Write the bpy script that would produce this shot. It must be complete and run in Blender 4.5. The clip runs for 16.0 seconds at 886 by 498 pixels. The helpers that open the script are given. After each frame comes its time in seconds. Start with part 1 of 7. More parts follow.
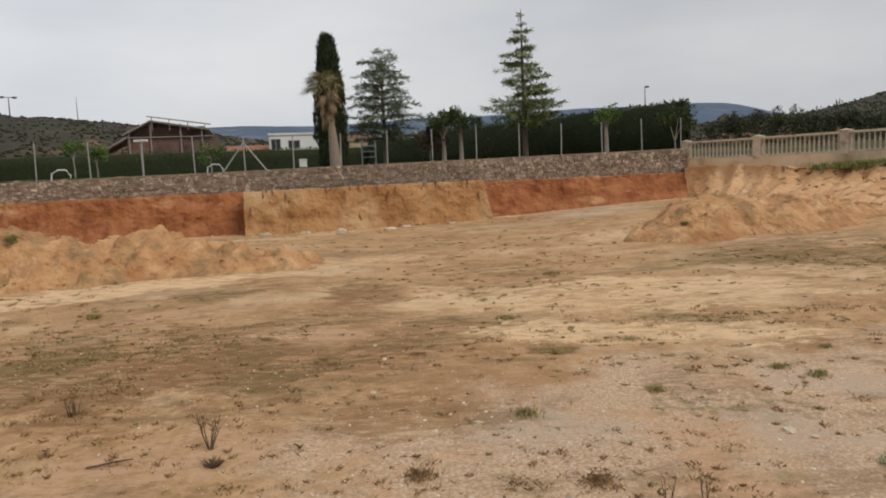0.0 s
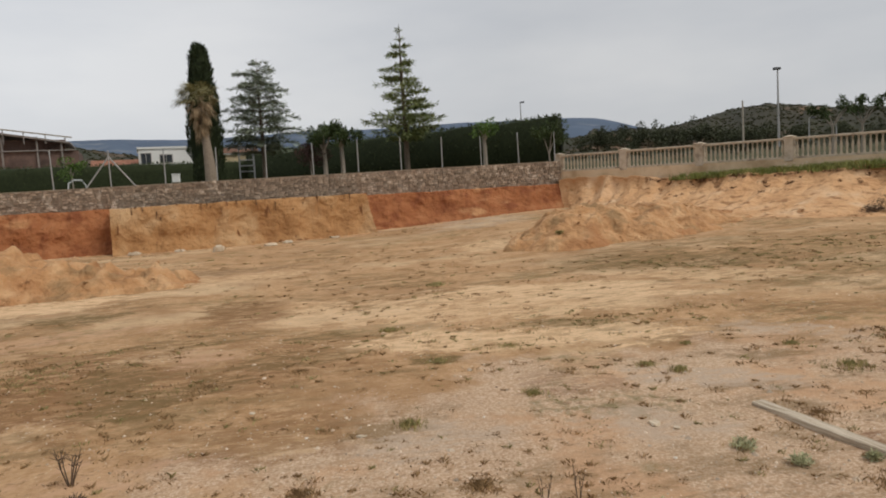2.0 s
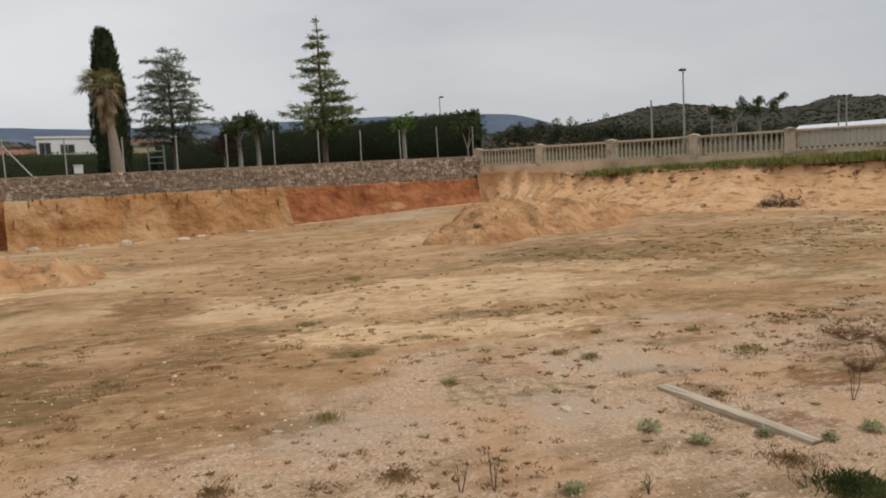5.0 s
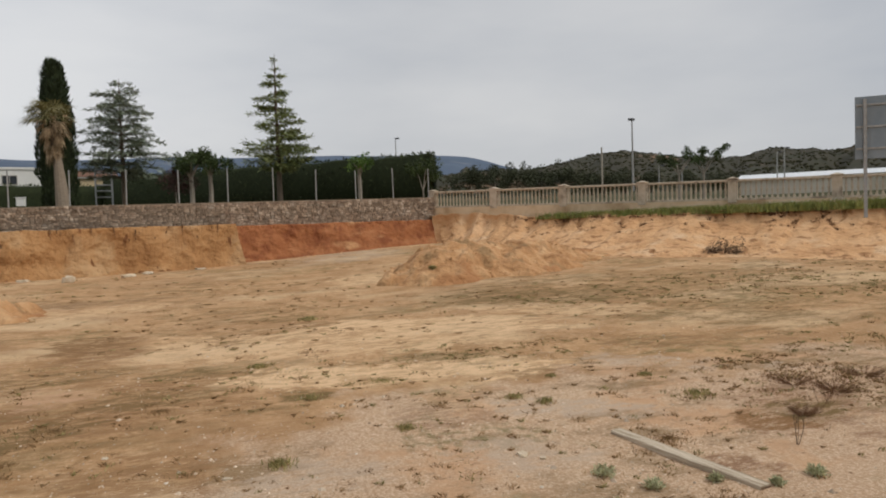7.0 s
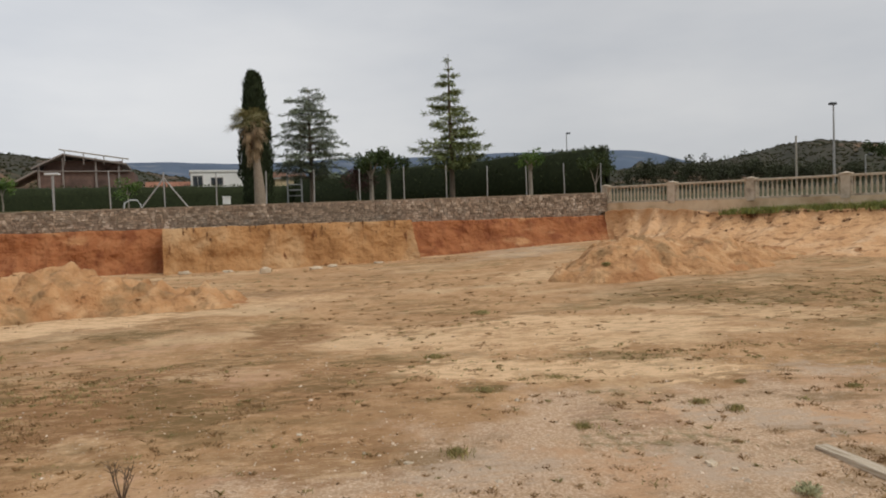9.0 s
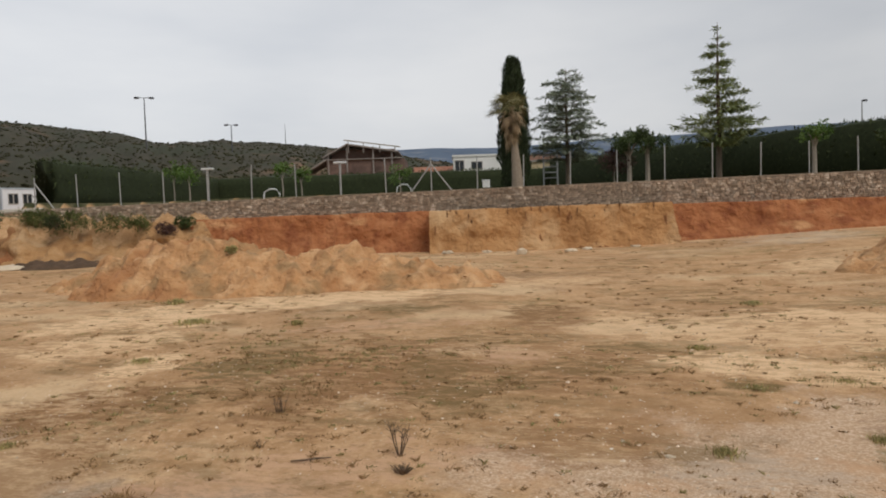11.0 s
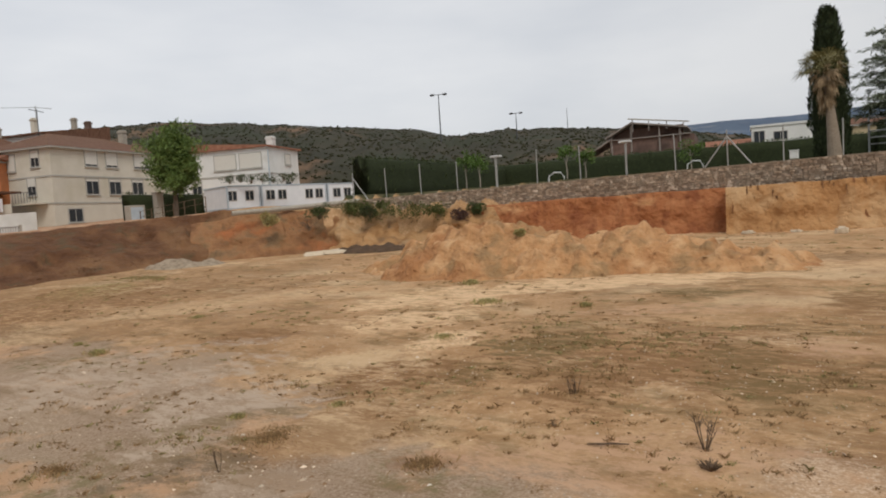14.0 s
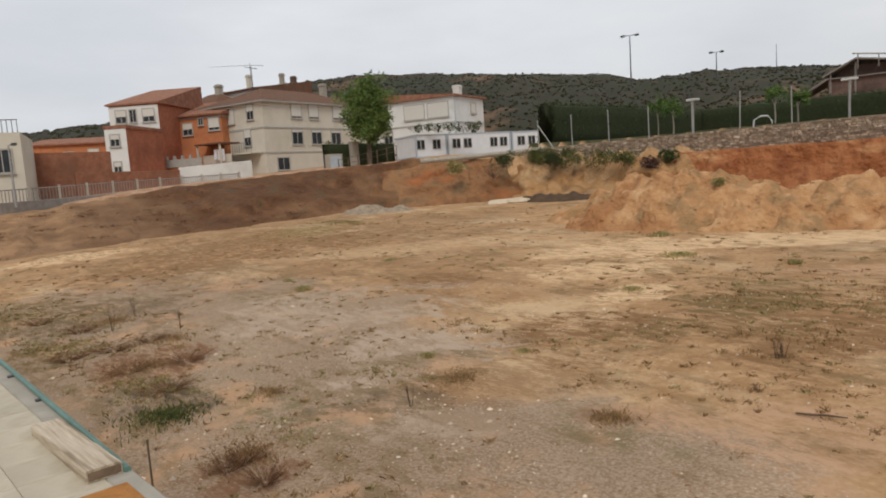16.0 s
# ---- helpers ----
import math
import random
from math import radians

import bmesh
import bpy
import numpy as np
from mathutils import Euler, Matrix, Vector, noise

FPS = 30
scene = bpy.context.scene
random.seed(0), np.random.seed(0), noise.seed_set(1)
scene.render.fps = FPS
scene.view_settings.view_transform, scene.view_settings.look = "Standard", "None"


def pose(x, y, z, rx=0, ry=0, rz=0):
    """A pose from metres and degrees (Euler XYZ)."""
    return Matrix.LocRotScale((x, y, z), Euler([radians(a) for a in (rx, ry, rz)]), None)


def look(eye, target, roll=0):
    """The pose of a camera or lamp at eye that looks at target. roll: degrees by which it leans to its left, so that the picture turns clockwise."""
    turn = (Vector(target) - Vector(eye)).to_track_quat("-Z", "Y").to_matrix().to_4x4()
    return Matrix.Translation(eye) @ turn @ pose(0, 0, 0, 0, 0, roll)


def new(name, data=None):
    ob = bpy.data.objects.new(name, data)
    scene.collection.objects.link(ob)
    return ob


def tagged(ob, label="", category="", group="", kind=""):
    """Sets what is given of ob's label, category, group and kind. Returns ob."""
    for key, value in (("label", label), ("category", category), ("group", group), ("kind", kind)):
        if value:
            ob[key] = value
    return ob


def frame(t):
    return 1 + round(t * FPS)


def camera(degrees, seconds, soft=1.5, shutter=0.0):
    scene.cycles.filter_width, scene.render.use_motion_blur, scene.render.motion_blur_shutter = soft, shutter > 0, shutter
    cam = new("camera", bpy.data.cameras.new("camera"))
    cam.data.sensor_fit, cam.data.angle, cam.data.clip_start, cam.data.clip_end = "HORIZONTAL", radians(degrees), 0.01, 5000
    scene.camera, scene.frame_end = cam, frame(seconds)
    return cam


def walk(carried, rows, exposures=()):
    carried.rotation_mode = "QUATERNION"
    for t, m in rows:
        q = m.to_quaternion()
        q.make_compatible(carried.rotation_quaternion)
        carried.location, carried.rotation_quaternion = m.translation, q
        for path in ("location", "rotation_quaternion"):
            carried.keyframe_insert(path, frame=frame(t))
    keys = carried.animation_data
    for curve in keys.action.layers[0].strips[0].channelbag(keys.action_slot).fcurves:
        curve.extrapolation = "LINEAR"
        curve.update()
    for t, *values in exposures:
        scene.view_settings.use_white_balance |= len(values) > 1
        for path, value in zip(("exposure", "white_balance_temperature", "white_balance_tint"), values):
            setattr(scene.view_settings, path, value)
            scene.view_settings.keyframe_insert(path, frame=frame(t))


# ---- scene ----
cam = camera(65.71, 16.0, soft=1.9)
PATH = [
    (0, -0.000, 0.000, 3.000, 0.02, -5.19, -2.67),
    (0.5, 0.015, -0.039, 3.003, -2.78, -4.76, -2.85),
    (1, 0.038, -0.028, 2.999, -5.20, -4.43, -2.82),
    (1.5, 0.062, -0.031, 2.978, -7.55, -4.29, -2.97),
    (2, 0.085, -0.025, 2.981, -9.58, -4.58, -3.41),
    (2.5, 0.077, -0.019, 2.975, -10.98, -5.18, -2.50),
    (3, 0.070, -0.028, 2.977, -10.00, -5.46, -2.58),
    (3.5, 0.087, -0.037, 2.974, -11.30, -5.66, -2.91),
    (4, 0.095, -0.046, 2.964, -12.33, -5.69, -3.40),
    (4.5, 0.107, -0.050, 2.953, -13.47, -5.52, -3.34),
    (5, 0.114, -0.058, 2.951, -16.22, -5.41, -3.06),
    (5.2, 0.137, -0.041, 2.951, -17.28, -5.26, -3.19),
    (7.3, 0.033, -0.086, 3.003, -20.33, -1.84, -1.89),
    (7.5, 0.045, -0.087, 3.001, -19.66, -1.63, -1.92),
    (8, 0.050, -0.070, 2.985, -15.79, -1.46, -1.83),
    (8.2, 0.031, -0.046, 2.973, -13.82, -1.57, -1.76),
    (10.3, -0.131, 0.074, 2.954, 6.85, -2.26, -2.46),
    (10.5, -0.136, 0.079, 2.963, 9.22, -2.38, -2.42),
    (11, -0.149, -0.011, 2.990, 14.69, -2.88, -1.86),
    (11.5, -0.229, 0.077, 2.956, 19.88, -3.73, -1.67),
    (12, -0.274, 0.099, 2.948, 24.70, -4.08, -1.70),
    (12.5, -0.276, 0.114, 2.946, 28.46, -3.79, -2.63),
    (13, -0.301, 0.107, 2.944, 31.41, -3.11, -3.54),
    (13.5, -0.318, 0.106, 2.942, 34.69, -2.81, -3.66),
    (14, -0.355, 0.120, 2.935, 38.07, -3.12, -3.73),
    (14.5, -0.394, 0.118, 2.941, 42.07, -3.97, -3.98),
    (15, -0.451, 0.108, 2.929, 46.59, -5.02, -3.07),
    (15.5, -0.496, 0.116, 2.921, 50.27, -6.01, -3.09),
    (16, -0.512, 0.137, 2.912, 53.43, -6.39, -3.68),
]


def heading(x, y, z, yaw, pitch, roll):
    """The camera's pose from its place, heading to the left of +y, tilt upward and lean."""
    a, p = radians(yaw), radians(pitch)
    way = Vector((-math.sin(a) * math.cos(p), math.cos(a) * math.cos(p), math.sin(p)))
    eye = Vector((x, y, z))
    return look(eye, eye + way, roll)


walk(cam, [(t, heading(*row)) for t, *row in PATH])

# ---- world and light: an overcast spring day ----
SUN_EL, SUN_AZ = radians(46), radians(125)
world = bpy.data.worlds.new("overcast_sky")
scene.world = world
world.use_nodes = True
wt = world.node_tree
wt.nodes.clear()
w_out = wt.nodes.new("ShaderNodeOutputWorld")
w_bg = wt.nodes.new("ShaderNodeBackground")
w_sky = wt.nodes.new("ShaderNodeTexSky")
w_sky.sky_type, w_sky.sun_disc = "NISHITA", False
w_sky.sun_elevation, w_sky.sun_rotation, w_sky.dust_density = SUN_EL, SUN_AZ, 4.0
w_co = wt.nodes.new("ShaderNodeTexCoord")
w_map = wt.nodes.new("ShaderNodeMapping")
w_map.inputs["Scale"].default_value = (1.0, 1.0, 3.4)
w_noise = wt.nodes.new("ShaderNodeTexNoise")
w_noise.inputs["Scale"].default_value, w_noise.inputs["Detail"].default_value, w_noise.inputs["Roughness"].default_value = 1.7, 5.0, 0.5
w_ramp = wt.nodes.new("ShaderNodeValToRGB")
w_ramp.color_ramp.elements[0].position, w_ramp.color_ramp.elements[0].color = 0.3, (5.75, 6.05, 6.55, 1)
w_ramp.color_ramp.elements[1].position, w_ramp.color_ramp.elements[1].color = 0.7, (8.1, 8.15, 8.25, 1)
w_mix = wt.nodes.new("ShaderNodeMixRGB")
w_mix.inputs[0].default_value = 0.9
wt.links.new(w_co.outputs["Generated"], w_map.inputs[0])
wt.links.new(w_map.outputs[0], w_noise.inputs["Vector"])
wt.links.new(w_noise.outputs[0], w_ramp.inputs[0])
wt.links.new(w_sky.outputs[0], w_mix.inputs[1])
wt.links.new(w_ramp.outputs[0], w_mix.inputs[2])
w_dot = wt.nodes.new("ShaderNodeVectorMath")
w_dot.operation = "DOT_PRODUCT"
w_dot.inputs[1].default_value = (math.sin(radians(-65)) * 0.9, math.cos(radians(-65)) * 0.9, 0.35)
w_glow = wt.nodes.new("ShaderNodeMapRange")
w_glow.inputs["From Min"].default_value, w_glow.inputs["From Max"].default_value = 0.2, 1.0
w_glow.inputs["To Min"].default_value, w_glow.inputs["To Max"].default_value = 0.90, 1.21
w_mul = wt.nodes.new("ShaderNodeVectorMath")
w_mul.operation = "SCALE"
wt.links.new(w_co.outputs["Generated"], w_dot.inputs[0])
wt.links.new(w_dot.outputs["Value"], w_glow.inputs["Value"])
wt.links.new(w_mix.outputs[0], w_mul.inputs[0])
wt.links.new(w_glow.outputs[0], w_mul.inputs["Scale"])
wt.links.new(w_mul.outputs[0], w_bg.inputs[0])
w_bg.inputs[1].default_value = 0.09
wt.links.new(w_bg.outputs[0], w_out.inputs[0])
sun = new("sun", bpy.data.lights.new("sun", "SUN"))
sun.data.energy, sun.data.angle, sun.data.color = 1.5, radians(25), (1.0, 0.95, 0.88)
sun.matrix_world = look((0, 0, 60), (60 * math.sin(SUN_AZ) * -0.9, 60 * math.cos(SUN_AZ) * -0.9, 0))
scene.view_settings.exposure = 0.0


# ---- lines of the plan: the stone wall and the balustrade ----
WALL_R, WALL_L = np.array((15.4, 43.0)), np.array((-34.2, 33.2))  # the stone wall's line
WDIR = (WALL_L - WALL_R) / np.linalg.norm(WALL_L - WALL_R)
WIN = np.array((WDIR[1], -WDIR[0]))  # towards the pit
WIN = WIN if WIN[1] < 0 else -WIN
WLEN = float(np.linalg.norm(WALL_L - WALL_R))
BAL0, BSTEP = np.array((15.5, 43.3)), np.array((2.77, -3.80))  # balustrade pillars
BDIR = BSTEP / np.linalg.norm(BSTEP)
BIN = np.array((-BDIR[1], BDIR[0]))
BIN = BIN if BIN[0] < 0 else -BIN


# ---- materials ----
def material(name, stops, scale=3.0, detail=6.0, rough=0.9, bump=0.3, bump_scale=None, metal=0.0, vary="", amount=0.25, second=None, coords="Object", squash=(1, 1, 1), depth=0.05, third=None):
    """A surface whose colour runs through stops by noise; second: (colour, scale, low, high) stains over it; vary: object or island."""
    m = bpy.data.materials.new(name)
    m.use_nodes = True
    t = m.node_tree
    b = t.nodes["Principled BSDF"]
    b.inputs["Roughness"].default_value, b.inputs["Metallic"].default_value = rough, metal
    b.inputs["Specular IOR Level"].default_value = 0.25
    co, mp = t.nodes.new("ShaderNodeTexCoord"), t.nodes.new("ShaderNodeMapping")
    mp.inputs["Scale"].default_value = squash
    t.links.new(co.outputs[coords], mp.inputs[0])
    n = t.nodes.new("ShaderNodeTexNoise")
    n.inputs["Scale"].default_value, n.inputs["Detail"].default_value, n.inputs["Roughness"].default_value = scale, detail, 0.6
    t.links.new(mp.outputs[0], n.inputs["Vector"])
    r = t.nodes.new("ShaderNodeValToRGB")
    e = r.color_ramp.elements
    while len(e) < len(stops):
        e.new(0.5)
    for k, c in enumerate(stops):
        e[k].position = 0.3 + 0.4 * k / max(1, len(stops) - 1)
        e[k].color = (*c, 1)
    t.links.new(n.outputs[0], r.inputs[0])
    colour = r.outputs[0]
    if second:
        c, s, low, high = second
        n2, r2, mx = t.nodes.new("ShaderNodeTexNoise"), t.nodes.new("ShaderNodeMapRange"), t.nodes.new("ShaderNodeMixRGB")
        n2.inputs["Scale"].default_value, n2.inputs["Detail"].default_value = s, 5.0
        r2.inputs["From Min"].default_value, r2.inputs["From Max"].default_value = low, high
        t.links.new(mp.outputs[0], n2.inputs["Vector"])
        t.links.new(n2.outputs[0], r2.inputs["Value"])
        t.links.new(r2.outputs[0], mx.inputs[0])
        t.links.new(colour, mx.inputs[1])
        mx.inputs[2].default_value = (*c, 1)
        colour = mx.outputs[0]
    if third:
        c, s, low, high, stretch = third
        m3, n4, r4, mx = t.nodes.new("ShaderNodeMapping"), t.nodes.new("ShaderNodeTexNoise"), t.nodes.new("ShaderNodeMapRange"), t.nodes.new("ShaderNodeMixRGB")
        m3.inputs["Scale"].default_value = stretch
        n4.inputs["Scale"].default_value, n4.inputs["Detail"].default_value = s, 4.0
        r4.inputs["From Min"].default_value, r4.inputs["From Max"].default_value = low, high
        t.links.new(co.outputs[coords], m3.inputs[0])
        t.links.new(m3.outputs[0], n4.inputs["Vector"])
        t.links.new(n4.outputs[0], r4.inputs["Value"])
        t.links.new(r4.outputs[0], mx.inputs[0])
        t.links.new(colour, mx.inputs[1])
        mx.inputs[2].default_value = (*c, 1)
        colour = mx.outputs[0]
    if vary:
        src = t.nodes.new("ShaderNodeObjectInfo" if vary == "object" else "ShaderNodeNewGeometry")
        rnd = src.outputs["Random"] if vary == "object" else src.outputs["Random Per Island"]
        mr, hs = t.nodes.new("ShaderNodeMapRange"), t.nodes.new("ShaderNodeHueSaturation")
        mr.inputs["To Min"].default_value, mr.inputs["To Max"].default_value = 1 - amount, 1 + amount
        t.links.new(rnd, mr.inputs["Value"])
        t.links.new(mr.outputs[0], hs.inputs["Value"])
        t.links.new(colour, hs.inputs["Color"])
        colour = hs.outputs[0]
    t.links.new(colour, b.inputs["Base Color"])
    if bump:
        n3, bp = t.nodes.new("ShaderNodeTexNoise"), t.nodes.new("ShaderNodeBump")
        n3.inputs["Scale"].default_value, n3.inputs["Detail"].default_value = bump_scale or scale * 4, 6.0
        bp.inputs["Strength"].default_value, bp.inputs["Distance"].default_value = bump, depth
        t.links.new(co.outputs[coords], n3.inputs["Vector"])
        t.links.new(n3.outputs[0], bp.inputs["Height"])
        t.links.new(bp.outputs[0], b.inputs["Normal"])
    return m


OLIVE, BROWN, RUSSET, CREAM = (0.20, 0.13, 0.055), (0.26, 0.14, 0.063), (0.23, 0.12, 0.065), (0.72, 0.495, 0.29)
GREYISH, EARTHY, PINKISH, DARK_WEED, GREEN_PATCH = (0.49, 0.375, 0.275), (0.27, 0.165, 0.085), (0.58, 0.36, 0.22), (0.16, 0.115, 0.07), (0.24, 0.21, 0.07)
# stains, growth and tracks: centre, half width, half depth, turn, colour, amount
PATCHES = [((-7.17, 6.02), 1.13, 1.06, 49, BROWN, 0.42), ((-7.35, 7.69), 1.37, 0.86, 43, BROWN, 0.40), ((7.84, 7.06), 1.05, 0.96, -47, RUSSET, 0.50), ((10.58, 8.95), 1.14, 0.81, -49, OLIVE, 0.40), ((-1.89, 13.08), 2.19, 2.22, 8, BROWN, 0.35),
           ((-28.79, 13.00), 8.48, 12.11, 66, EARTHY, 0.45), ((-5.14, 10.86), 2.28, 2.08, 25, BROWN, 0.72), ((-6.75, 11.12), 0.96, 0.73, 31, OLIVE, 0.70), ((-3.76, 11.12), 1.16, 1.50, 19, BROWN, 0.60), ((-2.24, 17.04), 0.85, 1.15, 7, OLIVE, 0.80),
           ((-10.53, 18.16), 1.21, 0.94, 30, OLIVE, 0.80), ((-6.33, 17.37), 0.76, 0.54, 20, OLIVE, 0.80), ((4.95, 12.10), 1.18, 0.44, -22, OLIVE, 0.70), ((2.93, 11.35), 0.58, 0.30, -14, OLIVE, 0.75),
           ((1.68, 10.73), 0.36, 0.26, -9, OLIVE, 0.70), ((10.15, 18.41), 3.12, 1.63, -29, OLIVE, 0.45), ((2.65, 15.07), 4.16, 1.94, -10, CREAM, 0.60), ((-8.92, 19.30), 3.85, 1.37, 25, CREAM, 0.80),
           ((6.62, 26.15), 1.33, 1.48, -14, CREAM, 0.60), ((-0.84, 10.64), 1.49, 0.81, 5, BROWN, 0.45), ((-1.87, 9.39), 0.87, 0.52, 11, OLIVE, 0.40), ((-5.01, 22.78), 3.84, 1.18, 12, CREAM, 0.50),
           ((0.67, 13.34), 1.32, 0.50, -3, OLIVE, 0.45), ((5.91, 15.36), 2.71, 0.97, -21, CREAM, 0.55), ((5.44, 10.67), 1.18, 0.50, -27, BROWN, 0.40), ((-1.99, 16.71), 0.90, 1.50, 7, BROWN, 0.55),
           ((-0.23, 13.25), 0.55, 0.48, 1, OLIVE, 0.65), ((-2.55, 10.81), 1.38, 0.94, 14, BROWN, 0.80), ((-1.64, 11.95), 1.70, 0.62, 8, BROWN, 0.60), ((-2.65, 9.75), 0.50, 0.30, 16, OLIVE, 0.80),
           ((-2.27, 13.90), 1.40, 0.51, 10, OLIVE, 0.50), ((3.19, 11.67), 2.60, 0.75, -15, CREAM, 0.85), ((4.84, 11.97), 1.17, 0.47, -21, CREAM, 0.70), ((-3.30, 25.34), 2.32, 0.84, 8, EARTHY, 0.70),
           ((2.57, 18.82), 1.10, 0.50, -7, OLIVE, 0.60), ((14.69, 16.98), 4.80, 4.67, -41, OLIVE, 0.38), ((9.56, 18.29), 1.87, 1.57, -27, OLIVE, 0.60), ((4.55, 12.42), 0.98, 0.29, -20, OLIVE, 0.60),
           ((1.60, 10.62), 0.36, 0.23, -8, OLIVE, 0.70), ((13.31, 13.09), 1.84, 1.64, -45, OLIVE, 0.40), ((7.37, 6.90), 0.66, 0.45, -46, BROWN, 0.80), ((5.72, 5.92), 0.47, 0.32, -43, RUSSET, 0.60),
           ((8.07, 7.11), 0.53, 0.45, -48, OLIVE, 0.75), ((3.18, 8.93), 0.70, 0.47, -19, RUSSET, 0.35), ((5.19, 8.53), 1.07, 0.44, -31, GREYISH, 0.60), ((1.24, 7.55), 0.82, 0.52, -8, GREYISH, 0.50),
           ((3.53, 7.29), 0.87, 0.48, -25, GREYISH, 0.50), ((8.57, 9.84), 2.36, 0.39, -41, GREYISH, 0.50), ((8.66, 12.08), 1.83, 0.58, -35, BROWN, 0.40), ((-0.88, 8.29), 1.39, 0.76, 7, BROWN, 0.50),
           ((-13.99, 9.71), 1.10, 0.84, 55, BROWN, 0.95), ((-8.45, 7.69), 1.01, 0.75, 47, BROWN, 0.85), ((-6.97, 11.29), 1.29, 0.58, 31, OLIVE, 0.80), ((-4.94, 12.62), 1.21, 1.12, 20, BROWN, 0.50),
           ((-4.70, 9.45), 2.04, 1.18, 25, BROWN, 0.30), ((-6.43, 9.45), 1.38, 0.58, 33, OLIVE, 0.45), ((-3.17, 10.91), 0.55, 1.42, 15, OLIVE, 0.55), ((-2.19, 16.52), 0.95, 1.60, 7, BROWN, 0.40),
           ((-12.75, 15.69), 2.14, 1.75, 39, CREAM, 0.85), ((-8.91, 10.81), 0.68, 0.64, 39, CREAM, 0.80), ((-9.09, 18.62), 3.04, 0.83, 25, CREAM, 0.90), ((-12.01, 12.76), 1.85, 0.81, 43, CREAM, 0.50),
           ((-22.14, 14.11), 2.57, 1.62, 57, BROWN, 0.35), ((-9.68, 6.43), 1.49, 1.24, 56, GREYISH, 0.70), ((-7.89, 5.73), 0.47, 0.28, 54, OLIVE, 0.70), ((-5.29, 5.91), 0.32, 0.23, 41, RUSSET, 0.30),
           ((-1.83, 10.61), 0.61, 0.49, 8, OLIVE, 0.50), ((-2.06, 12.17), 0.60, 0.65, 8, PINKISH, 0.60), ((-0.75, 11.57), 1.04, 0.48, 2, OLIVE, 0.50), ((-6.97, 12.70), 0.82, 0.93, 28, OLIVE, 0.45),
           ((-5.69, 17.22), 0.89, 0.54, 18, OLIVE, 0.70), ((-10.03, 17.86), 0.75, 0.58, 29, OLIVE, 0.80), ((-13.85, 9.73), 0.84, 0.77, 54, BROWN, 0.90), ((-24.40, 6.94), 2.86, 1.46, 74, BROWN, 0.80),
           ((-8.52, 8.56), 1.05, 0.79, 44, BROWN, 0.75), ((-6.89, 11.04), 1.04, 0.60, 30, OLIVE, 0.75), ((-4.82, 9.93), 1.41, 0.90, 24, BROWN, 0.35), ((-34.21, 5.20), 2.53, 1.71, 81, CREAM, 0.90),
           ((-11.28, 12.49), 1.62, 1.05, 41, CREAM, 0.60), ((-9.64, 18.56), 2.88, 0.98, 26, CREAM, 0.80), ((-9.14, 11.37), 0.58, 0.40, 38, CREAM, 0.70), ((-13.41, 6.86), 2.28, 1.95, 62, GREYISH, 0.60),
           ((-8.64, 4.72), 0.54, 0.36, 61, GREYISH, 0.70), ((-12.49, 2.84), 1.01, 0.88, 77, RUSSET, 0.75), ((-19.79, 1.90), 1.44, 2.80, 85, OLIVE, 0.60), ((-14.89, 1.46), 0.71, 0.93, 85, OLIVE, 0.80),
           ((-10.26, 2.43), 0.66, 0.76, 77, DARK_WEED, 0.80), ((-7.15, 2.37), 0.46, 0.57, 71, RUSSET, 0.75), ((-6.63, 4.49), 1.05, 0.38, 55, GREYISH, 0.50), ((-30.11, 13.83), 1.61, 2.85, 65, GREEN_PATCH, 0.80),
           ((-8.86, 5.94), 0.92, 0.30, 55, OLIVE, 0.55), ((-17.94, 3.07), 1.60, 2.01, 80, DARK_WEED, 0.45), ((-20.49, 12.91), 4.88, 1.41, 57, CREAM, 0.40), ((-5.31, 5.83), 0.37, 0.20, 40, RUSSET, 0.30),
           ((-28.51, 10.41), 4.44, 4.86, 70, BROWN, 0.70), ((-26.57, 13.83), 3.89, 2.68, 62, BROWN, 0.50), ((-23.01, 7.36), 2.35, 1.35, 72, EARTHY, 0.50), ((-7.85, 4.40), 0.65, 0.46, 60, DARK_WEED, 0.50), ((-6.35, 4.96), 0.77, 0.32, 51, EARTHY, 0.35), ((-13.28, 7.66), 0.99, 0.76, 60, EARTHY, 0.35), ((8.29, 37.66), 2.54, 3.03, -12, GREYISH, 0.50), ((9.47, 16.09), 2.15, 0.87, -30, CREAM, 0.50), ((-3.37, 6.86), 1.59, 0.65, 25, PINKISH, 0.55), ((-5.61, 15.22), 1.85, 0.58, 19, PINKISH, 0.50)]


